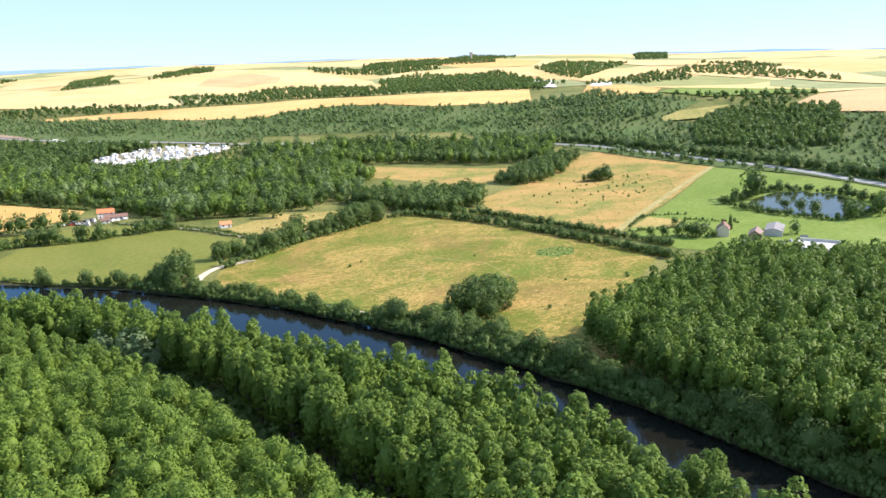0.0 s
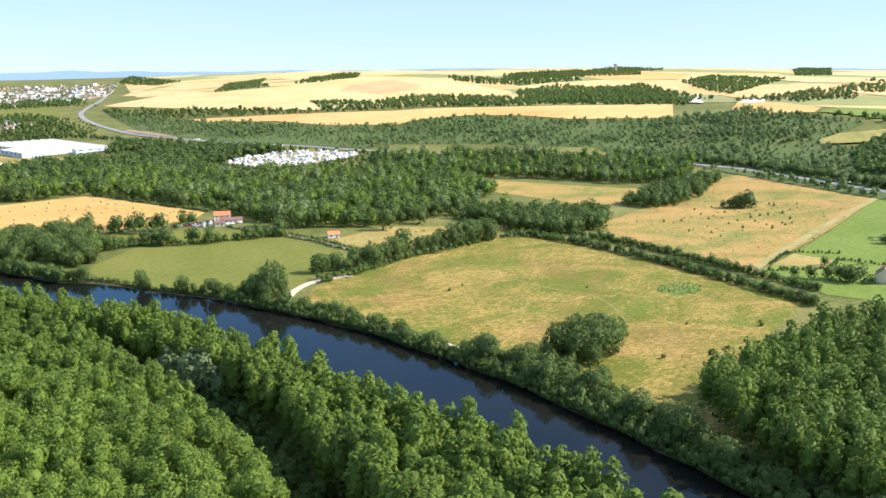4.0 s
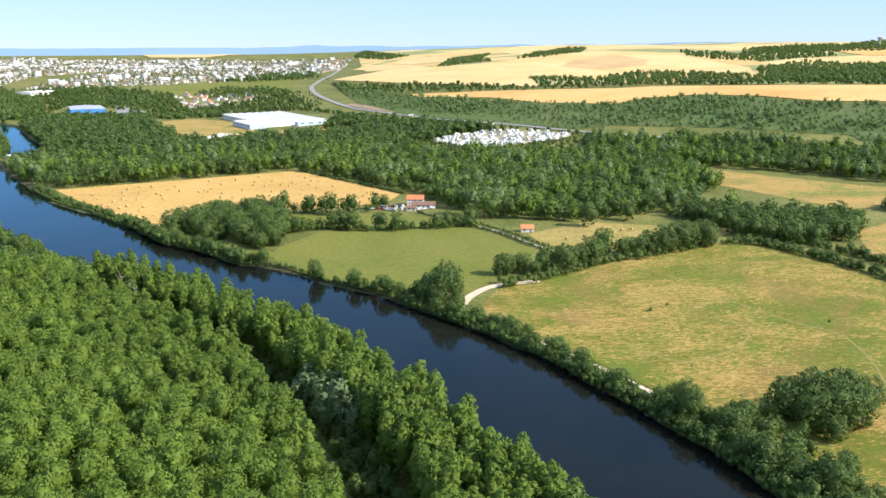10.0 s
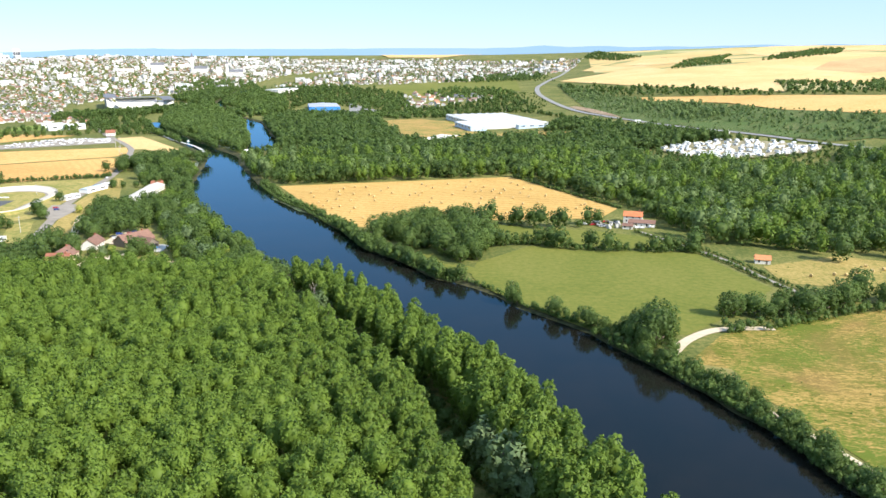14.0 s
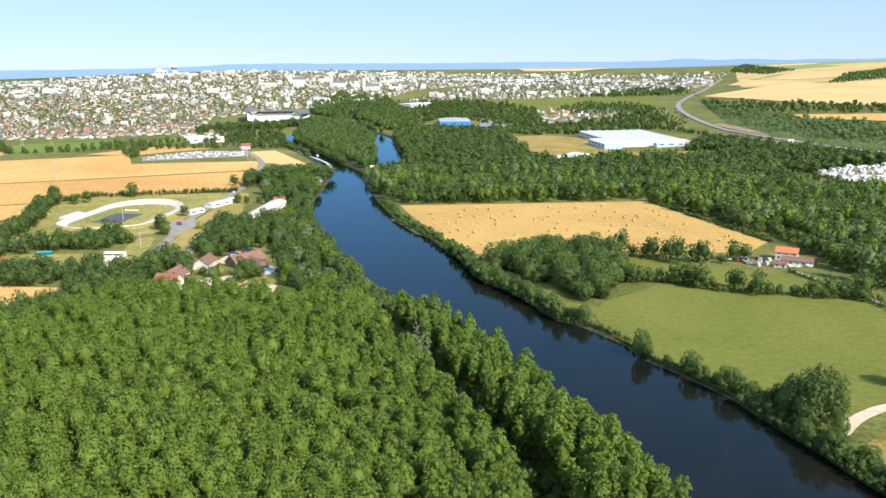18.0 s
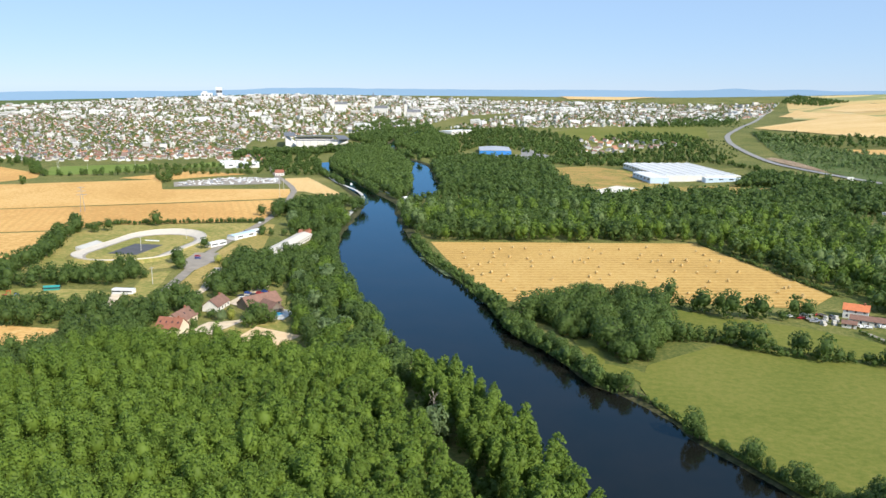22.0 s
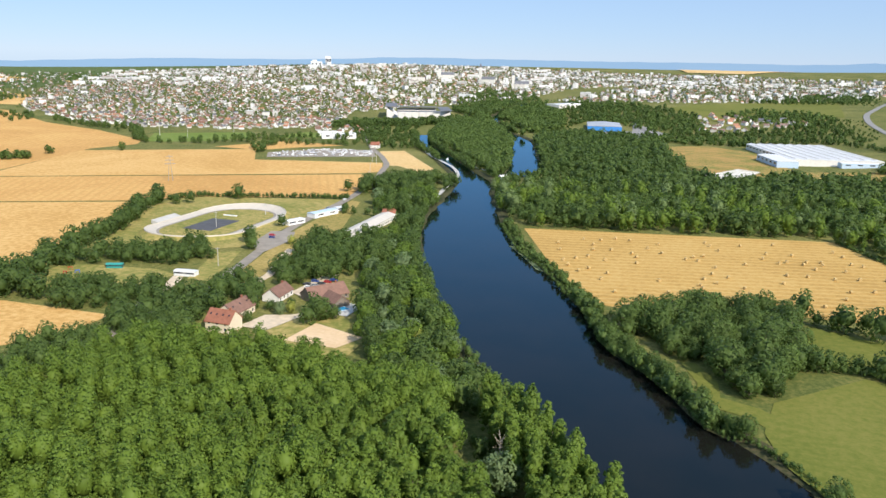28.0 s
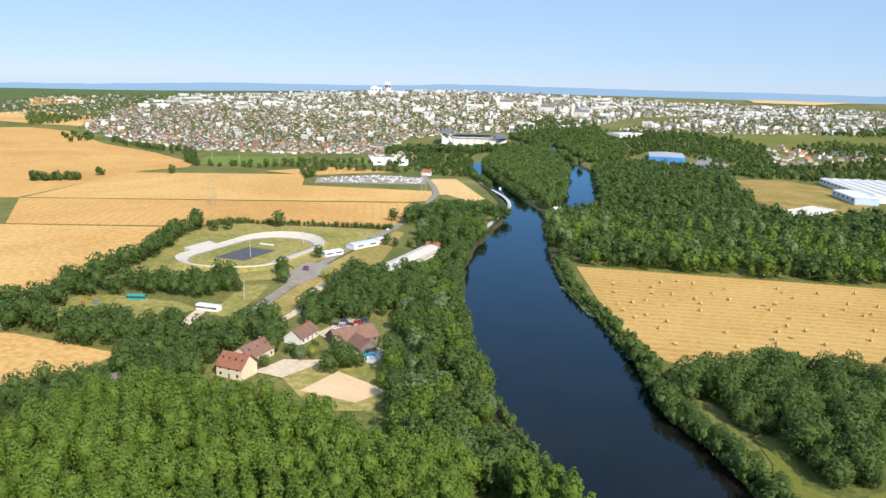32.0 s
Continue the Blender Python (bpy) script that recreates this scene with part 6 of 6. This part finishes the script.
def build_stadium(x, y, turn):
    e = thing("stadium", x, y, turn, "white football stadium with dark roofed stands", "stadium")
    part("pitch", *box(-54, -36, 0, 54, 36, 0.5), M_GREEN, e, "green pitch")
    for sx, sy, w, d, h, a, roof_m in ((0, -52, 120, 24, 13, 0, M_ROOF_GREY), (0, 52, 120, 24, 20, 180, M_ROOF_GREY), (-72, 0, 84, 22, 12, -90, M_ROOF_GREY), (72, 0, 84, 22, 12, 90, M_ROOF_GREY)):
        m = pose(sx, sy, 0, 0, 0, a)
        c = [(-w / 2, -d / 2, 0), (w / 2, -d / 2, 0), (w / 2, -d / 2, h), (-w / 2, -d / 2, h), (-w / 2, d / 2, 0), (w / 2, d / 2, 0), (w / 2, d / 2, 2), (-w / 2, d / 2, 2)]
        stand = part("stand", [m @ Vector(p) for p in c], [(0, 1, 2, 3), (3, 2, 6, 7), (4, 7, 6, 5), (1, 5, 6, 2), (0, 3, 7, 4)], M_WALL, e, "white stand")
        v, f = box(-w / 2 - 2, -d / 2 - 3, h + 2.2, w / 2 + 2, d / 2 - 4, h + 3.4)
        part("roof", [m @ Vector(p) for p in v], f, roof_m, stand)
        for k in range(7):
            v, f = box(-w / 2 + w * k / 6 - 0.4, -d / 2 - 0.6, 0, -w / 2 + w * k / 6 + 0.4, -d / 2 + 0.2, h + 2.3)
            part("column", [m @ Vector(p) for p in v], f, M_STEEL, stand)


build_stadium(-750, 1650, 118)


def build_church(x, y, turn, tower_h, label):
    e = thing("church", x, y, turn, label, "church")
    wv, wf, rv, rf = house_arrays(44, 14, 15, 8)
    part("nave", wv, wf, M_WALL, e)
    part("roof", rv, rf, M_ROOF_GREY, e)
    t = part("tower", *box(-31, -4.5, -2, -22, 4.5, tower_h), M_WALL, e)
    part("spire", [(-31, -4.5, tower_h), (-22, -4.5, tower_h), (-22, 4.5, tower_h), (-31, 4.5, tower_h), (-26.5, 0, tower_h + 14)], [(0, 1, 4), (1, 2, 4), (2, 3, 4), (3, 0, 4)], M_ROOF_GREY, t)


build_church(-826, 2530, 20, 40, "pale stone abbey church with a pointed spire")
build_church(-965, 2600, 10, 52, "large pale stone cathedral over the town")
build_church(-1120, 2620, 30, 34, "old stone church among town roofs")
rng = np.random.default_rng(77)
for x, y, s in scatter([(-215, 1850), (-180, 1950), (-100, 1880), (-30, 1850), (0, 1780), (-91, 1690), (-160, 1590), (-190, 1700)], 30, 78, 0.35)[:60]:
    k = int(rng.integers(5))
    town_house(x, y, rng.uniform(0, 180), rng.uniform(8, 12), rng.uniform(6.5, 8.5), rng.uniform(3, 5), rng.uniform(2.4, 3.2), WALLS[int(rng.integers(4))], ROOFS[k], "white village house with a %s roof" % roof_words[k], "village houses")
wt = thing("water_tower", 1985, 2295, 0, "pale concrete water tower on the skyline", "water tower")
v, f = tube([(0, 0, -2), (0, 0, 22), (0, 0, 24), (0, 0, 31), (0, 0, 32.5)], [3.2, 3.0, 8.5, 9.5, 2.0], 16)
part("column", v[:32], f[:16], M_CONCRETE, wt)
part("bowl", v, f[16:], M_CONCRETE, wt)


# ---- small things ----
def bale_mesh():
    v, f = tube([(0, 0, -0.75), (0, 0, -0.7), (0, 0, 0.7), (0, 0, 0.75)], [0.86, 0.95, 0.95, 0.86], 14)
    v = np.column_stack([v[:, 2], v[:, 0], v[:, 1] + 0.93])
    me = bpy.data.meshes.new("hay_bale")
    me.from_pydata(v.tolist(), [], f.tolist() + [tuple(range(13, -1, -1)), tuple(range(42, 56))])
    me.materials.append(M_STRAW_BALE)
    return me


BALE = bale_mesh()
rng = np.random.default_rng(21)
inner = [(-170, 692), (15, 752), (88, 618), (72, 592), (-5, 584), (-84, 556), (-104, 560), (-128, 598)]
for x, y, s in scatter(inner, 14.5, 22, 0.42, 17):
    if rng.uniform() < 0.55:
        o = new("hay_bale", BALE)
        o.matrix_world = pose(x, y, height(x, y) + 0.2, 0, 0, rng.uniform(0, 180))
        tagged(o, "round golden hay bale lying on stubble", "hay bale", "bales on the hay field")
for x, y in ((205, 447), (214, 449), (222, 453), (190, 441), (196, 440), (230, 455), (215, 460), (176, 437)):
    o = new("hay_bale", BALE)
    o.matrix_world = pose(x, y, height(x, y) + 0.2, 0, 0, rng.uniform(0, 180))
    tagged(o, "pale wrapped bale in a paddock", "hay bale", "bales in the paddock")


def caravan(x, y, turn, s):
    e = thing("caravan", x, y, turn, "white touring caravan parked on gravel", "caravan", "caravans in the park", z=height(x, y) + 1.4)
    e.scale = (s, 1, 1)
    part("body", [(-2.8, -1.1, 0.5), (2.8, -1.1, 0.5), (2.8, 1.1, 0.5), (-2.8, 1.1, 0.5), (-3.0, -1.1, 2.0), (3.0, -1.1, 2.0), (3.0, 1.1, 2.0), (-3.0, 1.1, 2.0), (-2.5, -1.05, 2.7), (2.5, -1.05, 2.7), (2.5, 1.05, 2.7), (-2.5, 1.05, 2.7)],
         [(0, 1, 5, 4), (1, 2, 6, 5), (2, 3, 7, 6), (3, 0, 4, 7), (4, 5, 9, 8), (5, 6, 10, 9), (6, 7, 11, 10), (7, 4, 8, 11), (8, 9, 10, 11), (3, 2, 1, 0)], M_WHITE, e)
    part("window", *box(-1.8, -1.13, 1.4, 1.8, 1.13, 2.0), M_GLASS_DARK, e)
    part("wheel", *box(-0.4, -1.12, 0.0, 0.4, 1.12, 0.65), M_BLACK, e)
    return e


first = None
for x, y, s in scatter(CARAVANS, 7.6, 23, 0.35, 35):
    turn = rng.choice([20, 35, 110, 125]) + rng.normal(0, 6)
    if rng.uniform() < 0.4:
        continue
    if first is None:
        first = caravan(x, y, turn, 1.0)
    else:
        copy_thing(first, pose(x, y, height(x, y) + 1.4, 0, 0, turn))


def car(x, y, turn, paint, label, group):
    e = thing("car", x, y, turn, label, "car", group, z=height(x, y) + 0.46)
    part("body", [(-2.1, -0.85, 0.3), (2.1, -0.85, 0.3), (2.1, 0.85, 0.3), (-2.1, 0.85, 0.3), (-2.15, -0.88, 0.85), (2.15, -0.88, 0.75), (2.15, 0.88, 0.75), (-2.15, 0.88, 0.85), (-1.9, -0.7, 1.42), (0.6, -0.7, 1.42), (0.6, 0.7, 1.42), (-1.9, 0.7, 1.42), (1.2, -0.8, 0.95), (1.2, 0.8, 0.95)],
         [(0, 1, 5, 4), (1, 2, 6, 5), (2, 3, 7, 6), (3, 0, 4, 7), (4, 5, 12, 9, 8), (7, 11, 10, 13, 6), (8, 9, 10, 11), (4, 8, 11, 7), (5, 6, 13, 12), (3, 2, 1, 0)], paint, e)
    part("windscreen", [(0.66, -0.66, 1.38), (0.66, 0.66, 1.38), (1.2, 0.74, 0.99), (1.2, -0.74, 0.99)], [(3, 2, 1, 0)], M_GLASS_DARK, e)
    for side in (-0.8, 0.8):
        part("side_window", *box(-1.6, side - 0.03, 0.98, 0.4, side + 0.03, 1.34), M_GLASS_DARK, e)
        for wx in (-1.35, 1.35):
            v, f = tube([(0, 0, -0.1), (0, 0, 0.1)], [0.32, 0.32], 10)
            v = np.column_stack([v[:, 0] + wx, v[:, 2] + side, v[:, 1] + 0.32])
            part("wheel", v, f.tolist() + [tuple(range(10)), tuple(range(10, 20))], M_BLACK, e)
    return e


PAINTS = [("white", M_WHITE), ("silver", M_STEEL), ("dark grey", plain("dark_grey_paint", (0.06, 0.065, 0.07), 0.35)), ("red", plain("red_paint", (0.4, 0.03, 0.03), 0.35)), ("blue", plain("dark_blue_paint", (0.03, 0.07, 0.25), 0.35))]
models = [car(-247 + k * 1.2, 500 + k * 4.6, 10, p, "%s car parked beside a restaurant" % w, "cars at the restaurant") for k, (w, p) in enumerate(PAINTS)]
copy_thing(models[2], pose(-251.5, 505, height(0, 0) + 0.46, 0, 0, 190))
copy_thing(models[4], pose(-250.5, 512, height(0, 0) + 0.46, 0, 0, 12))
lot = car(-600, 1010, 120, M_WHITE, "white vehicle in a gravel lot", "vehicles in the lot")
lot_grey = car(-596, 1005, 120, M_STEEL, "silver vehicle in a gravel lot", "vehicles in the lot")
for x, y, s in scatter([(-634, 995), (-610, 957), (-506, 1028), (-536, 1078), (-600, 1056)], 6.4, 24, 0.25, 32):
    if rng.uniform() < 0.6:
        o = copy_thing(lot if rng.uniform() < 0.75 else lot_grey, pose(x, y, height(x, y) + 0.46, 0, 0, rng.choice([32, 122, 212]) + rng.normal(0, 4)))
for k, (x, y, a) in enumerate(((-372, 742, 100), (-363, 700, 280), (-400, 842, 110), (-342, 596, 30), (-338, 590, 30), (66, 562, 20), (98, 565, 60), (100, 553, 110), (104, 552, 0), (112, 556, 20))):
    copy_thing(models[k % 5] if k < 5 else models[0], pose(x, y, height(x, y) + 0.46, 0, 0, a))["label"] = "%s car standing on a road or yard" % PAINTS[k % 5 if k < 5 else 0][0]


def pole(x, y, h, label="tall grey utility pole beside fields"):
    e = thing("utility_pole", x, y, 30, label, "pole", "utility poles")
    v, f = tube([(0, 0, -0.5), (0, 0, h)], [0.22, 0.14], 8)
    part("shaft", v, f, M_CONCRETE, e)
    part("crossarm", *box(-1.4, -0.1, h - 0.9, 1.4, 0.1, h - 0.7), M_STEEL, e)


for x, y, h in ((-400, 834, 13), (-426, 882, 14), (-474, 971, 15), (-465, 965, 15), (-321, 514, 12), (-870, 1040, 18), (-850, 1075, 18), (-800, 1120, 18), (-905, 1075, 18), (-395, 600, 12), (-392, 655, 9)):
    pole(x, y, h)


def pylon(x, y, h):
    e = thing("pylon", x, y, 40, "grey lattice pylon in a wheat field", "pylon", "pylons")
    for sx in (-1, 1):
        for sy in (-1, 1):
            v, f = tube([(sx * 2.2, sy * 2.2, -0.4), (sx * 0.9, sy * 0.9, h * 0.6), (sx * 0.3, sy * 0.3, h)], [0.16, 0.12, 0.08], 4)
            part("leg", v, f, M_STEEL, e)
    for k, z in enumerate((h * 0.66, h * 0.8, h * 0.94)):
        part("crossarm", *box(-5 + k, -0.15, z, 5 - k, 0.15, z + 0.35), M_STEEL, e)


pylon(-577, 748, 26)
pylon(-230, 1330, 26)


def sign_board(x, y, turn, w, h):
    e = thing("road_sign", x, y, turn, "large white sign panel beside the expressway", "sign", "expressway signs")
    part("panel", *box(-w / 2, -0.1, 4.0, w / 2, 0.1, 4.0 + h), M_WHITE, e)
    for px_ in (-w / 3, w / 3):
        part("post", *box(px_ - 0.2, 0.1, -1, px_ + 0.2, 0.4, 4.2 + h * 0.6), M_STEEL, e)


sign_board(212, 1205, 5, 8, 5)
sign_board(302, 1062, 12, 7.5, 4.5)


def boat(x, y, turn, length):
    e = thing("boat", x, y, turn, "white pleasure boat moored on the canal", "boat", "moored boats", z=-1.1)
    a, b = length / 2, length * 0.15
    part("hull", [(-a, -b, 0.9), (a * 0.4, -b, 0.9), (a, 0, 1.1), (a * 0.4, b, 0.9), (-a, b, 0.9), (-a, -b * 0.7, -0.3), (a * 0.4, -b * 0.7, -0.3), (a * 0.85, 0, -0.3), (a * 0.4, b * 0.7, -0.3), (-a, b * 0.7, -0.3)],
         [(0, 1, 6, 5), (1, 2, 7, 6), (2, 3, 8, 7), (3, 4, 9, 8), (4, 0, 5, 9), (0, 4, 3, 2, 1)], M_WHITE, e)
    part("cabin", *box(-a * 0.7, -b * 0.65, 0.9, a * 0.2, b * 0.65, 2.2), M_WHITE, e)
    part("window", *box(-a * 0.6, -b * 0.67, 1.4, a * 0.1, b * 0.67, 1.9), M_GLASS_DARK, e)


boat(-455, 1108, 125, 12)
boat(-415, 1058, 120, 10)
gable("lock_house", -293, 930, 60, 8, 6, 3.0, 2.2, M_WALL, M_ROOF_WHITE, "small white lock house on the bank", chimney=False)
weir = thing("weir", -345, 995, -40, "white footbridge weir across the canal", "weir", z=-1.0)
part("deck", *box(-28, -0.9, 0.4, 28, 0.9, 1.0), M_CONCRETE, weir)
for k in range(8):
    part("pier", *box(-27 + k * 7.6, -0.8, -1.6, -26.2 + k * 7.6, 0.8, 0.4), M_CONCRETE, weir)
part("rail", *box(-28, -0.9, 1.0, 28, -0.75, 2.0), M_WHITE, weir)
bridge = thing("road_bridge", -655, 2090, 10, "pale arched bridge over the river into town", "bridge", z=0)
part("deck", *box(-60, -6, 4, 60, 6, 6), M_CONCRETE, bridge)
for k in range(4):
    part("pier", *box(-42 + k * 28, -5, -2, -39 + k * 28, 5, 4), M_CONCRETE, bridge)
for k, (x, y, c, w) in enumerate(((-384, 458, (0.5, 0.05, 0.03), "red"), (-389, 466, (0.5, 0.1, 0.03), "orange"), (-380, 463, (0.03, 0.12, 0.45), "blue"))):
    e = thing("play_frame", x, y, 30 * k, "%s playground frame on a dry lawn" % w, "play frame", "playground frames")
    pm = plain(w + "_play_paint", c, 0.5)
    for sx in (-1.2, 1.2):
        part("post", *box(sx - 0.1, -0.1, -0.2, sx + 0.1, 0.1, 2.4), pm, e)
    part("beam", *box(-1.3, -0.5, 2.2, 1.3, 0.5, 2.5), pm, e)

# clipped round and pointed trees in gardens
cypress = tree_kind("cypress", "dark narrow cypress beside a farmhouse", "tree", "", lambda r: [(0, 0, 1 + k * 1.0, 1.35 * (1 - (k / 11) ** 2) + 0.25) for k in range(11)], 900, 0.45, M_LEAF_DARK, 1, 11.0, 0.2, 300)
cypress(417, 197, 1.0, 0, 0)

# tufts of coarse grass and rushes
rng = np.random.default_rng(61)
sheet("reed_bed", [(264, 236), (275, 247), (290, 246), (297, 236), (285, 224), (270, 226)], field_mat("rushes", [(0.2, (0.1, 0.15, 0.03)), (0.5, (0.15, 0.2, 0.04)), (0.8, (0.2, 0.23, 0.06))], 0.7, 0.08), "bright green bed of rushes in the pasture", "reeds", 0.3, 5)
tuft_at = [scatter(PASTURE, 13, 62, 0.5, scale=(0.025, 0.07)), scatter(EAST_PASTURE, 17, 63, 0.5, scale=(0.03, 0.1)), scatter([(420, 400), (520, 440), (600, 400), (480, 320), (400, 330)], 15, 67, 0.6, scale=(0.08, 0.24)), scatter(MID_PASTURE, 14, 65, 0.5, scale=(0.03, 0.08)),
           scatter([(264, 236), (275, 247), (290, 246), (297, 236), (285, 224), (270, 226)], 2.2, 64, 0.5, scale=(0.05, 0.09)),
           np.array([(163, 294, 0.22), (192, 156, 0.2), (266, 167, 0.25), (270, 171, 0.2), (235, 262, 0.12), (236, 186, 0.14), (175, 300, 0.15)])]
stuff_trees("grass_tufts", "dark tufts of rushes and weeds in pastures", "tufts", np.concatenate(tuft_at), round_blobs, 40, 2.4, leaf_mat("rush_leaves", (0.09, 0.15, 0.03), (0.18, 0.22, 0.06)), 66)

# far blue hills that close the view, their haze painted as a glow
def far_ridge():
    n = 180
    v, f = [], []
    for k in range(n + 1):
        a = radians(-75 + 150 * k / n)
        x, y = math.sin(a) * 4820, math.cos(a) * 4820
        z = float(hills(x, y))
        top = z + 9 + 30 * float(smooth(-66, -46, math.degrees(a)) * smooth(16, 2, math.degrees(a))) + 16 * noise.noise((k * 0.09, 0, 0)) + 8 * noise.noise((k * 0.4, 3, 0))
        v += [(x, y, z - 60), (x, y, max(z + 2, top))]
    for k in range(n):
        f.append((2 * k, 2 * k + 2, 2 * k + 3, 2 * k + 1))
    me = bpy.data.meshes.new("backdrop")
    me.from_pydata(v, [], f)

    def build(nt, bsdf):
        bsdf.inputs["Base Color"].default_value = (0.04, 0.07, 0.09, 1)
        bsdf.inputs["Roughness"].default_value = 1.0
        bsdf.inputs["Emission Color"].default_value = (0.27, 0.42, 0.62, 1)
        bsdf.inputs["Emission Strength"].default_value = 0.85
    me.materials.append(mat("blue_haze_glow", build))
    tagged(new("backdrop", me), "wooded hills on the horizon, blue haze painted as a glow", "hills", kind="structure")


far_ridge()


# ---- trodden tracks, a dead tree and farm clutter ----
M_TROD = plain("trodden_grass", (0.235, 0.2, 0.055), 0.95, 0, 0.25, 0.4)
road([(153, 316), (192, 311), (209, 298), (214, 278), (222, 261), (229, 248), (225, 230), (219, 215), (210, 199)], 0.45, M_TROD, "path", "faint trodden track across the pasture", "track", 0.24, 4)
road([(132, 264), (136, 251), (140, 242), (146, 235), (154, 234), (167, 238), (178, 244), (190, 255), (193, 265), (193, 272), (180, 283)], 0.4, M_TROD, "path", "faint looping track in the pasture", "track", 0.26, 4)
sheet("bare_patch", [(80, 302), (86, 308), (96, 304), (97, 294), (90, 289), (83, 294)], M_TROD, "bare trodden earth beside a path", "bare ground", 0.3, 4)

M_DEAD = plain("bleached_wood", (0.42, 0.36, 0.28), 0.9)
dead_rng = np.random.default_rng(404)
dead_blobs = [(dead_rng.normal(0, 1.6), dead_rng.normal(0, 1.6), 7 + 0.35 * k, 1.0) for k in range(28)]
dead = thing("dead_tree", -81, 355, 0, "bare bleached dead tree among riverside trees", "tree")
dead_mesh = trunk_mesh(dead_rng, 17.0, 0.34, dead_blobs * 2)
dead_mesh.materials.clear()
dead_mesh.materials.append(M_DEAD)
dead_wood = new("trunk", dead_mesh)
dead_wood.parent = dead
for k in range(16):
    a, z = k * 2.4, 7.5 + k * 0.55
    v, f = tube([(0, 0, z), (math.cos(a) * 1.2, math.sin(a) * 1.2, z + 1.0), (math.cos(a) * 2.2, math.sin(a) * 2.2, z + 2.6)], [0.12, 0.08, 0.03], 4)
    part("branch", v, f, M_DEAD, dead)

clutter = np.random.default_rng(505)
for k, (x, y, s) in enumerate(scatter([(70, 561), (78, 572), (92, 573), (95, 562), (90, 551), (80, 552)], 4.4, 506, 0.4)):
    kind = (3, 1, 2, 3, 1, 2, 1, 3, 2, 0)[k % 10]
    if kind == 0:
        o = copy_thing(first, pose(x, y, height(x, y) + 0.25, 0, 0, clutter.uniform(0, 360)))
        o["label"] = "old white caravan standing in a farmyard"
    elif kind == 1:
        o = copy_thing(models[int(clutter.integers(5))], pose(x, y, height(x, y) + 0.25, 0, 0, clutter.uniform(0, 360)))
        o["label"] = "old car standing in a cluttered farmyard"
    elif kind == 2:
        e = thing("trailer", x, y, clutter.uniform(0, 360), "grey flat farm trailer in a cluttered yard", "trailer", "farmyard trailers")
        part("bed", *box(-2.4, -1.1, 0.8, 2.4, 1.1, 1.0), M_WOOD, e)
        part("side_board", *box(-2.4, -1.1, 1.0, 2.4, -1.0, 1.5), M_STEEL, e)
        part("side_board", *box(-2.4, 1.0, 1.0, 2.4, 1.1, 1.5), M_STEEL, e)
        part("wheel", *box(-0.35, -1.05, 0.1, 0.35, 1.05, 0.8), M_BLACK, e)
        part("drawbar", *box(2.4, -0.1, 0.75, 3.9, 0.1, 0.9), M_STEEL, e)
    else:
        e = thing("wrapped_bale_stack", x, y, clutter.uniform(0, 360), "stack of pale wrapped bales in a farmyard", "bales", "farmyard stacks")
        for dx, dz in ((-0.9, 0.1), (0.9, 0.1), (0.0, 1.4)):
            part("bale", *box(dx - 0.8, -1.0, dz, dx + 0.8, 1.0, dz + 1.25), M_CONCRETE, e)
